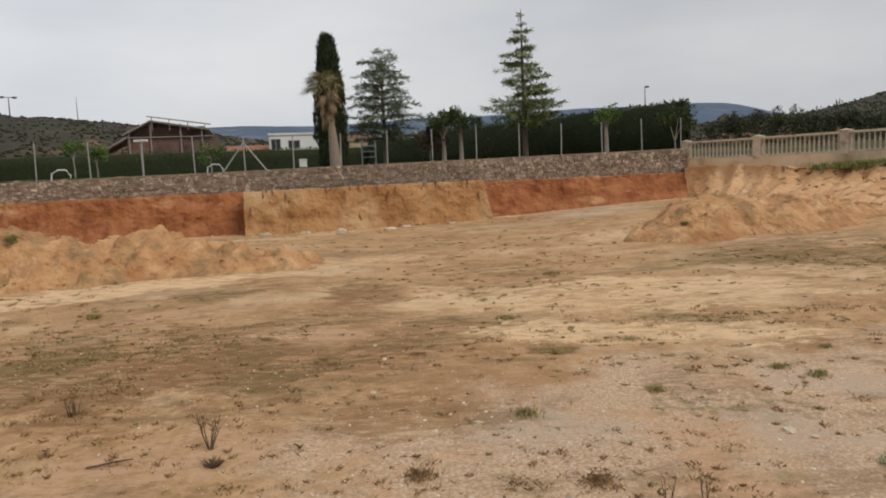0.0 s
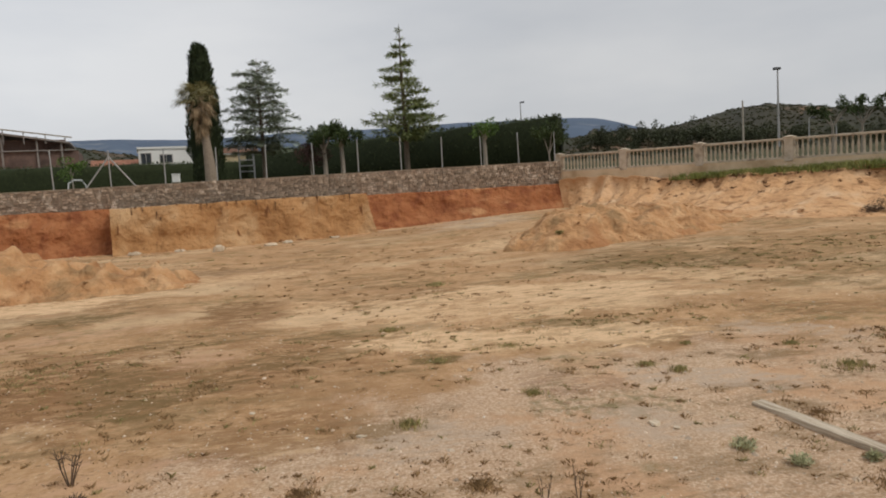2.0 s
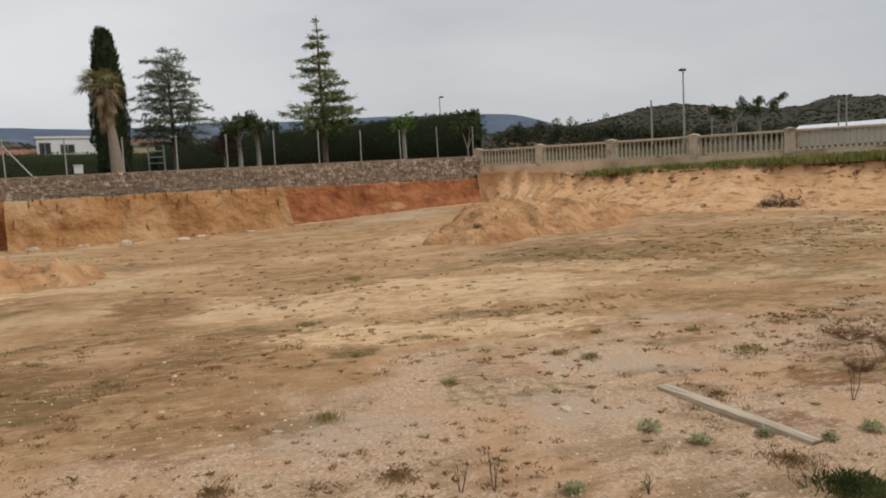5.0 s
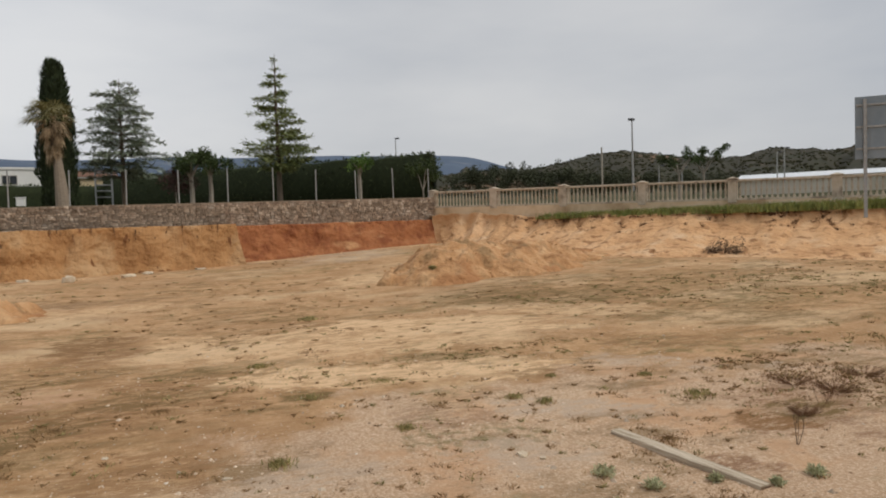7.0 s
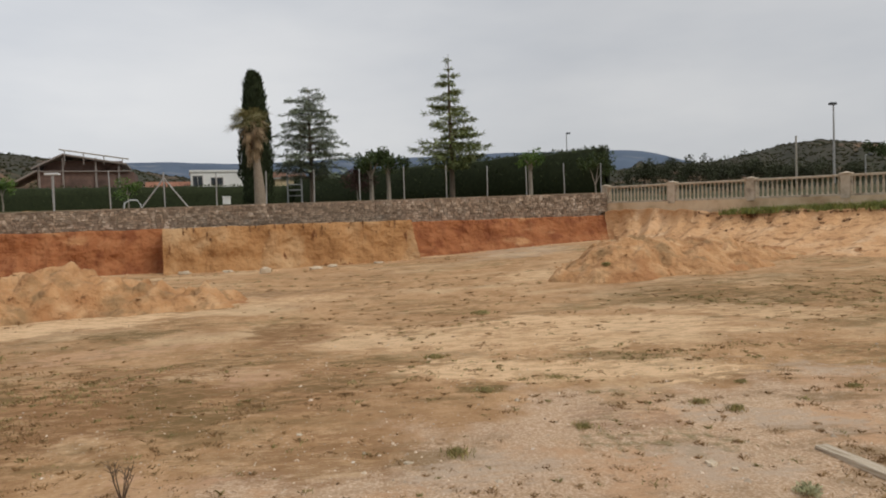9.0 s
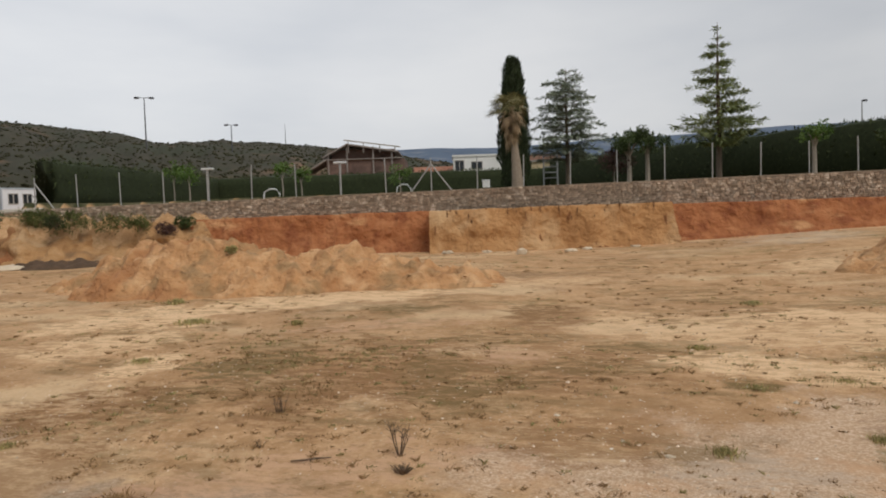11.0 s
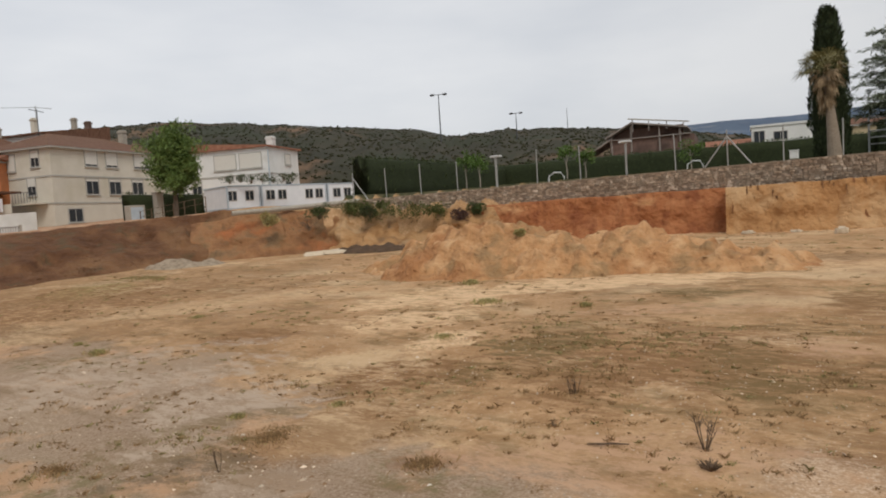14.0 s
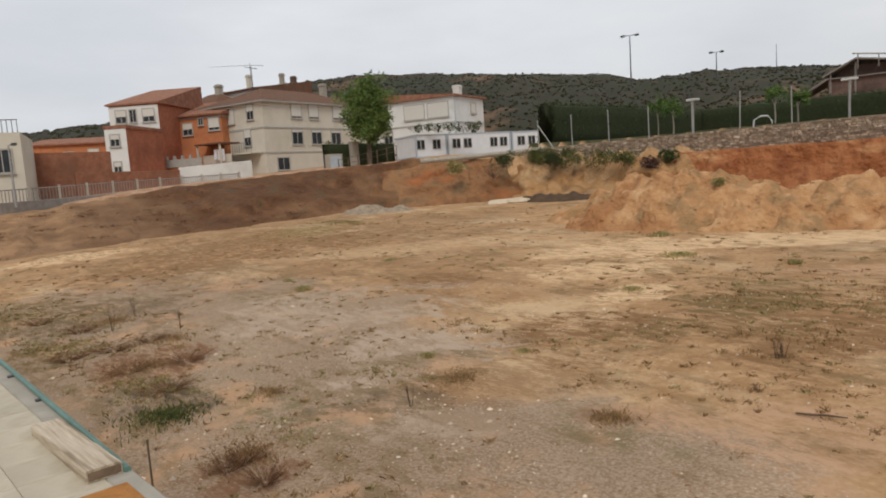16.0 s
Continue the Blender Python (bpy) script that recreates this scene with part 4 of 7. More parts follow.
def hedge(name, a, b, z0, z_a, z_b, thick, label, seed, density=26):
    """A clipped hedge between two places: a dense uneven core under a skin of leaf sprays."""
    rnd = random.Random(seed)
    ob = thing(name, label, "hedge")
    a, b = np.array(a, float), np.array(b, float)
    d = (b - a) / np.linalg.norm(b - a)
    n = np.array((-d[1], d[0]))
    length = float(np.linalg.norm(b - a))
    cols = max(4, int(length / 0.5))
    prof = [(-0.5, 0), (-0.5, 0.35), (-0.5, 0.7), (-0.47, 0.95), (-0.25, 1.0), (0.25, 1.0), (0.47, 0.95), (0.5, 0.5), (0.5, 0)]
    pts = np.zeros((len(prof), cols + 1, 3))
    for j in range(cols + 1):
        u = j / cols
        top = z_a + (z_b - z_a) * u
        for i, (o, h) in enumerate(prof):
            wob = 0.10 * float(wavy(j * 0.45, i * 1.3, seed))
            end = 0.25 if j in (0, cols) else 0.0
            xy = a + d * (length * u) + n * (o * thick * (1 - end * 0.4) + wob)
            pts[i, j] = (*xy, z0 + (top - z0) * h + wob * (0.9 if h > 0.5 else 0))
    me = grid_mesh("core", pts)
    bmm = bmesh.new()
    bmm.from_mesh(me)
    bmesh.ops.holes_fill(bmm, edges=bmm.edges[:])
    # solid core, coloured dark for the shade behind the leaf skin
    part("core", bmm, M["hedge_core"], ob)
    bpy.data.meshes.remove(me)
    spots = []
    for _ in range(int(length * (z_a - z0 + z_b - z0) / 2 * density)):
        u, h = rnd.random(), rnd.random()
        top = z_a + (z_b - z_a) * u
        side = rnd.random()
        if side < 0.62:
            xy, z, way = a + d * length * u + n * thick * rnd.choice((-0.5, 0.5)), z0 + (top - z0) * h, n * 0.2
        elif side < 0.94:
            xy, z, way = a + d * length * u + n * thick * rnd.uniform(-0.5, 0.5), top + 0.05 * float(wavy(u * length / 1.2, 0.0, seed)), n * 0
        else:
            xy, z, way = (a if rnd.random() < 0.5 else b) + n * thick * rnd.uniform(-0.5, 0.5), z0 + (top - z0) * h, n * 0
        spots.append(((xy[0], xy[1], z - 0.04), 1.0, (way[0], way[1], 0.7)))
    stuff_piece("leaf_skin", mesh_of("leaf_skin", *leaf_cloud(spots, 0.2, rnd)), M["hedge"], ob)
    return ob


hedge("hedge", (16.2, 45.2), (-6.5, 68.5), 4.3, 7.75, 7.9, 1.3, "tall clipped dark green cypress hedge behind the wall", 31)
hedge("hedge", (-36.3, 36.6), (-41.0, 63.0), 4.2, 7.25, 7.4, 1.3, "tall clipped dark green cypress hedge at the wall's end", 32)
hedge("hedge", (-41.0, 63.5), (-7.0, 69.5), 4.6, 7.45, 7.3, 1.3, "clipped dark green hedge at the back of the garden", 33, 16)


def conifer(name, label, at, height, reach, mat, seed, bare=0.14, droop=0.12, levels=26, per=6, open_top=1.0, dense=15, power=0.9, lift=(0.05, 0.28), spray=0.17):
    """A cedar: a straight tapering trunk and tiers of drooping boughs, each with flat sprays along it."""
    rnd = random.Random(seed)
    ob = thing(name, label, "tree", at)
    bm = bmesh.new()
    tube(bm, [(0, 0, -0.4), (0.02, 0, height * 0.3), (-0.02, 0.02, height * 0.65), (0, 0, height * 0.99)], [height * 0.02, height * 0.016, height * 0.009, 0.012], 8)
    part("trunk", bm, M["bark"], ob)
    limbs, spots = bmesh.new(), []
    for k in range(levels):
        u = (k + rnd.uniform(-0.12, 0.12)) / levels
        u = min(max(u, 0), 0.985)
        z = height * (bare + (1 - bare) * u)
        big = reach * (max(0.0, 1 - u) ** power) * open_top + 0.12
        if u < 0.12:
            big *= 0.6 + 3 * u
        for j in range(per if u < 0.8 else 4):
            if rnd.random() < 0.12:
                continue
            ang = rnd.uniform(0, 2 * math.pi)
            l = big * rnd.uniform(0.5, 1.12)
            dx, dy = math.cos(ang), math.sin(ang)
            rise = rnd.uniform(*lift)
            pts = [Vector((dx * l * q, dy * l * q, z + l * (rise * q - (droop + rise) * q * q))) for q in (0, 0.35, 0.7, 1)]
            tube(limbs, pts, [0.010 + l * 0.008, 0.008 + l * 0.006, 0.006 + l * 0.003, 0.003], 4)
            for _ in range(int(dense * l + 4)):
                q = rnd.uniform(0.18, 1.04)
                spread = l * 0.20 * (1.15 - q) + 0.10
                base = Vector((dx * l * q, dy * l * q, z + l * (rise * q - (droop + rise) * q * q)))
                side = rnd.gauss(0, 0.7) * spread
                p = base + Vector((-dy * side, dx * side, rnd.gauss(0, 0.03) - 0.03))
                spots.append((p, 0.75 + 0.4 * (1 - u), (dx * 0.9 - dy * side, dy * 0.9 + dx * side, -0.05)))
    stuff_part("bough_tier", limbs, M["bark"], ob)
    stuff_piece("needle_mass", mesh_of("needle_mass", *leaf_cloud(spots, spray, rnd, 0.55, 2.4)), mat, ob)
    return ob


conifer("cedar_tree", "slender light green cedar with tiered boughs behind the wall", (6.0, 47.8, 4.35), 10.5, 2.9, M["fir"], 41, bare=0.26, levels=15, per=9, dense=62, droop=-0.04, power=1.05, lift=(-0.25, 0.08), spray=0.16)
conifer("cedar_tree", "broad grey-green cedar with drooping open boughs", (-4.0, 52.0, 4.35), 9.3, 3.3, M["cedar"], 42, bare=0.25, levels=14, per=10, dense=62, droop=-0.08, power=0.5, lift=(0.2, 0.7), spray=0.15)


def cypress(at, height, width, seed):
    rnd = random.Random(seed)
    ob = thing("cypress_tree", "dark columnar Italian cypress behind the palm", "tree", at)
    bm = tube(bmesh.new(), [(0, 0, -0.3), (0, 0, height * 0.5)], [0.16, 0.1], 8)
    part("trunk", bm, M["bark"], ob)

    def rad(u):
        return width / 2 * (0.74 + 0.26 * math.sin(math.pi * min(1, u * 1.3 + 0.1))) * (1 if u < 0.7 else max(0.0, 1 - ((u - 0.7) / 0.3) ** 1.8 * 0.6))

    rows = []
    for i in range(41):
        u = i / 40
        rows.append([((rad(u) * 0.82 + 0.09 * float(wavy(j * 0.9, u * 14, seed))) * math.cos(2 * math.pi * j / 18), (rad(u) * 0.82 + 0.09 * float(wavy(j * 0.9, u * 14, seed))) * math.sin(2 * math.pi * j / 18), height * (0.03 + 0.95 * u)) for j in range(18)])
    # same dark core colour, for shade within the crown
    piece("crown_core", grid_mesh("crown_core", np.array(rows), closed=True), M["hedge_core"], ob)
    spots = []
    for _ in range(4200):
        u, a = rnd.random() ** 0.95, rnd.uniform(0, 2 * math.pi)
        r = rad(u) * (0.9 + 0.16 * float(wavy(a * 3, u * 13, seed + 1)))
        spots.append(((r * math.cos(a), r * math.sin(a), height * (0.03 + 0.95 * u)), 1.0, (0.35 * math.cos(a), 0.35 * math.sin(a), 1.6)))
    for k in range(3):
        for _ in range(60):
            spots.append(((rnd.gauss(0.12 * (k - 1), 0.06), rnd.gauss(0, 0.08), height * rnd.uniform(0.94, 1.0 - 0.02 * abs(k - 1))), 0.9, (0, 0, 2)))
    stuff_piece("crown", mesh_of("crown", *leaf_cloud(spots, 0.17, rnd, 0, 2.2)), M["cypress"], ob)


cypress((-7.5, 49.2, 4.35), 9.6, 2.3, 51)


def palm(at, height, seed):
    rnd = random.Random(seed)
    ob = thing("palm_tree", "fan palm with a skirt of dead brown fronds", "tree", at)
    bm = bmesh.new()
    n = 16
    tube(bm, [(-0.35 * (k / n) ** 1.5, 0.0, height * 0.8 * k / n - 0.1) for k in range(n + 1)], [0.43 - 0.21 * min(1, k / n * 1.5) + 0.012 * (k % 2) for k in range(n + 1)], 12)
    part("trunk", bm, M["palm_trunk"], ob)

    def fan(v, f, root, way, length, width, sag):
        """A stalk and a fan of narrow blades."""
        way = Vector(way).normalized()
        side = way.cross(Vector((0, 0, 1)))
        side = side.normalized() if side.length > 1e-3 else Vector((1, 0, 0))
        up = side.cross(way)
        hub = Vector(root) + way * length * 0.45 + Vector((0, 0, -sag * 0.2))
        k = len(v)
        v += [Vector(root) + side * 0.02, Vector(root) - side * 0.02, hub]
        f.append((k, k + 1, k + 2))
        for b in range(11):
            t = (b / 10 - 0.5) * 2.4
            d = way * math.cos(t) + side * math.sin(t) * width + up * rnd.uniform(-0.15, 0.15)
            tip = hub + d * length * 0.55 * rnd.uniform(0.8, 1.1) + Vector((0, 0, -sag * rnd.uniform(0.5, 1)))
            w = d.cross(up)
            w = w.normalized() * 0.035 if w.length > 1e-3 else side * 0.035
            mid = hub + d * length * 0.3
            k = len(v)
            v += [hub, mid + w, tip, mid - w]
            f.append((k, k + 1, k + 2, k + 3))

    v, f = [], []
    for _ in range(44):
        a = rnd.uniform(0, 2 * math.pi)
        el = rnd.uniform(-0.15, 1.05)
        fan(v, f, (-0.38, 0, height * 0.86), (math.cos(a) * math.cos(el), math.sin(a) * math.cos(el), math.sin(el)), rnd.uniform(1.45, 2.1), 0.9, 0.35)
    stuff_piece("green_frond_crown", mesh_of("green_frond_crown", v, f), M["palm_leaf"], ob, "yellowish green fan fronds")
    v, f = [], []
    for _ in range(80):
        a = rnd.uniform(0, 2 * math.pi)
        h = rnd.uniform(0.66, 0.9)
        el = -1.4 + 1.6 * max(0, (h - 0.7) / 0.2) * rnd.uniform(0.3, 1)
        r0 = 0.12
        fan(v, f, (r0 * math.cos(a) - 0.34, r0 * math.sin(a), height * h), (math.cos(a) * math.cos(el), math.sin(a) * math.cos(el), math.sin(el)), rnd.uniform(0.9, 1.5), 0.5, 0.3)
    stuff_piece("dead_frond_skirt", mesh_of("dead_frond_skirt", v, f), M["palm_dead"], ob, "dead brown hanging fronds")


palm((-6.95, 46.6, 4.35), 6.5, 61)


def leafy_tree(name, label, at, height, limbs, crowns, mat, seed, bark="pale_bark", leaf=0.16, girth=0.13, fork=0.45):
    """A forked trunk; crowns: (x, y, z, radius, leaves) clumps that the limbs reach."""
    rnd = random.Random(seed)
    ob = thing(name, label, "tree", at)
    bm = tube(bmesh.new(), [(0, 0, -0.3), (0.03, 0.02, height * fork * 0.5), (0, 0, height * fork)], [girth, girth * 0.85, girth * 0.75], 8)
    part("trunk", bm, M[bark], ob)
    bm, spots = bmesh.new(), []
    for x, y, z, r, n in crowns:
        tube(bm, [(0, 0, height * fork * 0.95), (x * 0.45 + rnd.uniform(-0.05, 0.05), y * 0.45, height * fork + (z - height * fork) * 0.6), (x, y, z)], [girth * 0.6, girth * 0.4, girth * 0.15], 5)
        lumps = [(rnd.gauss(0, 0.5), rnd.gauss(0, 0.5), rnd.gauss(0, 0.4), rnd.uniform(0.35, 0.6)) for _ in range(max(4, n // 70))]
        for _ in range(n):
            lx, ly, lz, lr = rnd.choice(lumps)
            d = Vector((rnd.gauss(0, 1), rnd.gauss(0, 1), rnd.gauss(0, 1))).normalized() * lr * rnd.uniform(0.6, 1.05)
            p = Vector((x, y, z)) + (Vector((lx, ly, lz)) + d) * r
            spots.append((p, 1.0, (d.x * 0.8, d.y * 0.8, d.z + 0.2)))
    stuff_part("branch_frame", bm, M[bark], ob)
    stuff_piece("leaf_mass", mesh_of("leaf_mass", *leaf_cloud(spots, leaf, rnd, 0.1, 1.4)), mat, ob)
    return ob


def pollard(at, height, seed, spread=1.1, n=5, leaves=330, mat=None):
    rnd = random.Random(seed)
    crowns = []
    for k in range(n):
        a = 2 * math.pi * k / n + rnd.uniform(-0.4, 0.4)
        crowns.append((spread * rnd.uniform(0.5, 1) * math.cos(a), spread * rnd.uniform(0.5, 1) * math.sin(a), height * rnd.uniform(0.72, 0.9), rnd.uniform(0.45, 0.62), leaves))
    crowns.append((0, 0, height * 0.8, 0.6, leaves))
    return leafy_tree("pollarded_tree", "pollarded tree with pale trunk and fresh leaf clumps", at, height, n, crowns, mat or M["leaf_dark"], seed, girth=0.17, fork=0.58)


tagged(pollard((0.35, 46.4, 4.35), 3.55, 71), group="pollarded trees behind the wall")
tagged(pollard((1.5, 46.6, 4.35), 3.75, 72), group="pollarded trees behind the wall")
tagged(pollard((11.0, 45.4, 4.35), 3.5, 73, 0.75, 4, 150, M["leaf"]), group="pollarded trees behind the wall")
leafy_tree("shrub", "round dark shrub on bare forked stems", (14.95, 43.75, 4.35), 2.9, 3, [(0.25, 0, 2.3, 0.75, 500), (-0.5, 0.1, 2.25, 0.6, 350), (0.7, 0.1, 1.9, 0.5, 260)], M["leaf_dark"], 74, girth=0.07, fork=0.3)
leafy_tree("shrub", "dark purple-leaved shrub beside the pollarded trees", (-0.6, 46.9, 4.35), 2.5, 3, [(0, 0, 1.6, 0.85, 700), (0.2, 0, 2.2, 0.5, 300)], M["leaf_red"], 75, girth=0.06, fork=0.3)
for x, y, h, sd in ((-30.9, 42.5, 3.0, 76), (-29.3, 42.0, 2.6, 77), (-23.2, 44.0, 2.9, 78), (-22.0, 44.5, 2.4, 79), (-15.5, 47.0, 2.2, 80)):
    leafy_tree("young_tree", "young light green tree in the garden", (x, y, 4.35), h, 4, [(0, 0, h * 0.8, 0.6, 300), (0.35, 0, h * 0.72, 0.5, 200), (-0.35, 0.1, h * 0.72, 0.5, 200)], M["leaf"], sd, girth=0.06, fork=0.5, leaf=0.13)
leafy_tree("street_tree", "round fresh green street tree beside the site cabins", (-50.5, 30.2, 4.0), 7.2, 6,
           [(0, 0, 4.6, 1.4, 2400), (0.4, 0.7, 5.6, 1.05, 1500), (-0.2, -0.7, 5.3, 1.05, 1500), (0, 0, 6.4, 0.85, 1100), (0.3, 1.05, 3.9, 1.0, 2000), (0.2, -1.05, 3.7, 1.0, 2000), (0.5, 0, 3.4, 1.05, 2000), (0.3, 0.3, 4.9, 1.3, 2400), (0.4, 0.75, 2.7, 0.85, 1300), (0.4, -0.7, 2.6, 0.85, 1300), (0.7, 0.1, 2.4, 0.7, 900)], M["leaf_tree"], 81, "bark", leaf=0.2, girth=0.2, fork=0.3)
for x, y, h, sd in ((46.5, 56.5, 4.6, 83), (50.2, 57.2, 4.9, 84)):
    leafy_tree("street_tree", "sparse pollarded street tree beyond the balustrade", (x, y, 4.6), h, 4, [(-1.6, 0.8, h * 0.88, 0.6, 220), (-0.4, 0.2, h * 0.82, 0.6, 260), (1.0, -0.6, h * 0.9, 0.6, 240), (1.9, -1.1, h * 1.0, 0.45, 150)], M["leaf_dark"], sd, girth=0.14, fork=0.55, leaf=0.24)


for k, (at, h) in enumerate((((27.8, 66.35, 6.21), 3.0), ((31.79, 68.97, 6.29), 3.1), ((32.33, 64.27, 6.02), 3.0), ((37.14, 68.53, 6.18), 2.6), ((37.5, 63.73, 5.91), 3.2), ((42.7, 67.59, 6.04), 2.6), ((42.2, 63.15, 5.8), 2.4), ((48.5, 68.53, 6), 2.6), ((54.43, 71.62, 6.07), 2.9), ((61.01, 72.77, 6.03), 2.6), ((64.06, 70.1, 5.84), 2.4))):
    h *= 0.74
    leafy_tree("olive_tree", "dull grey-green olive tree beyond the balustrade", at, h, 4, [(0, 0, h * 0.72, 1.1, 600), (0.9, 0.3, h * 0.62, 0.9, 450), (-0.9, -0.2, h * 0.64, 0.9, 450), (0.1, 0.1, h * 0.4, 1.1, 400), (1.6, 0, h * 0.35, 0.9, 300), (-1.6, 0, h * 0.35, 0.9, 300)], M["olive_leaf"], 880 + k, "bark", leaf=0.2, girth=0.12, fork=0.3)

# ---- hills ----
def hill(name, label, mat, near, far, profile, base, seed, rough=0.25, cells=260, kind="structure", scrub=0, skyline=0):
    """A ridge that stands at far metres and falls to near; profile: (bearing, elevation) of its skyline in degrees."""
    bear = np.array([p[0] for p in profile], float)
    elev = np.array([p[1] for p in profile], float)
    b = np.linspace(bear[0], bear[-1], cells)
    e = np.interp(b, bear, elev)
    e = np.convolve(np.pad(e, 4, "edge"), np.ones(9) / 9, "valid") + rough * 0.35 * rough_field(b, 0 * b, 3.0, 5, seed)
    rows = []
    for k in range(17):
        u = k / 14
        r = near + (far - near) * min(u, 1.2)
        crest = 3 + far * np.tan(np.radians(e))
        s = min(u, 1.0)
        z = base + (crest - base) * (s ** 0.85 if u <= 1 else 1 - (u - 1) * 1.2) + (far * 0.006 * rough_field(b, 0 * b + u * 5, 1.4, 4, seed + 2) * (s * (1 - s) * 4) if u < 1 else 0)
        rows.append(np.stack([r * np.sin(np.radians(b)), r * np.cos(np.radians(b)), z], -1))
    pts = np.array(rows)
    ob = tagged(piece(name, grid_mesh(name, pts), mat), label, "hill", kind=kind)
    if scrub:
        rnd = random.Random(seed)
        v, f = [], []
        for q in range(scrub + skyline):
            i = rnd.uniform(0.3, 13.6) if q < scrub else rnd.uniform(13.4, 14.0)
            j = rnd.uniform(0, cells - 1.01)
            i0, j0 = int(i), int(j)
            p = pts[i0, j0] * (1 - (i - i0)) * (1 - (j - j0)) + pts[i0 + 1, j0] * (i - i0) * (1 - (j - j0)) + pts[i0, j0 + 1] * (1 - (i - i0)) * (j - j0) + pts[i0 + 1, j0 + 1] * (i - i0) * (j - j0)
            s = far * (rnd.uniform(0.0007, 0.0017) if q < scrub else rnd.uniform(0.0009, 0.0026))
            for _ in range(3):
                c = Vector(p) + Vector((rnd.gauss(0, s * 0.5), rnd.gauss(0, s * 0.5), s * rnd.uniform(0.1, 0.7)))
                n = len(v)
                k = 5
                tip = [c + Vector((s * 0.7 * math.cos(a + 1) * rnd.uniform(0.6, 1.2), s * 0.7 * math.sin(a + 1) * rnd.uniform(0.6, 1.2), rnd.uniform(-0.3, 0.2) * s)) for a in (2 * math.pi * q2 / k for q2 in range(k))]
                v += tip + [c + Vector((rnd.gauss(0, s * 0.2), rnd.gauss(0, s * 0.2), s * rnd.uniform(0.15, 0.45))), c - Vector((0, 0, s * 0.6))]
                for q2 in range(k):
                    f += [(n + q2, n + (q2 + 1) % k, n + k), (n + (q2 + 1) % k, n + q2, n + k + 1)]
        tagged(piece("hillside_trees", mesh_of("hillside_trees", v, f, True), M["scrub"]), "scrub and pines over the hillside", "trees", kind="stuff")
    return ob


hill("hill_west", "dry wooded hillside behind the houses", M["hill"], 130, 420,
     [(-100, 3.6), (-86, 4.3), (-81, 4.7), (-75, 5.8), (-70, 7.2), (-64, 7.75), (-58, 8.15), (-52, 7.8), (-46, 7.45), (-42, 7.05), (-39, 6.8), (-37, 6.0), (-34, 6.2), (-32, 6.3), (-26, 6.0), (-23, 5.7), (-19, 5.0), (-14, 4.2), (-8, 3.4)], 6.5, 101, scrub=7000, skyline=420)
hill("hill_east", "scrubby rocky hill beyond the street", M["hill"], 170, 520,
     [(14, 3.2), (20, 3.8), (25, 4.25), (28, 4.2), (29.5, 4.4), (32, 4.9), (34, 5.05), (36, 5.15), (38, 4.8), (40, 4.4), (44, 4.0), (45.3, 4.5), (46.2, 4.9), (47.2, 4.6), (49, 4.2), (54, 4.8), (66, 5.0)], 7.0, 103, scrub=4500, skyline=260)
# backdrop ridge, its distance haze painted as blue
hill("mountain_backdrop", "far mountain range with blue haze in its colour", M["far_hill"], 2200, 3600,
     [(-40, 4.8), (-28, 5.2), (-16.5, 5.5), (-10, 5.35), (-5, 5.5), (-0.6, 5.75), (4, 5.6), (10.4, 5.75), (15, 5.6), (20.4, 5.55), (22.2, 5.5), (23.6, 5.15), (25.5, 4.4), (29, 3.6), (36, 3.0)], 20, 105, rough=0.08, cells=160)


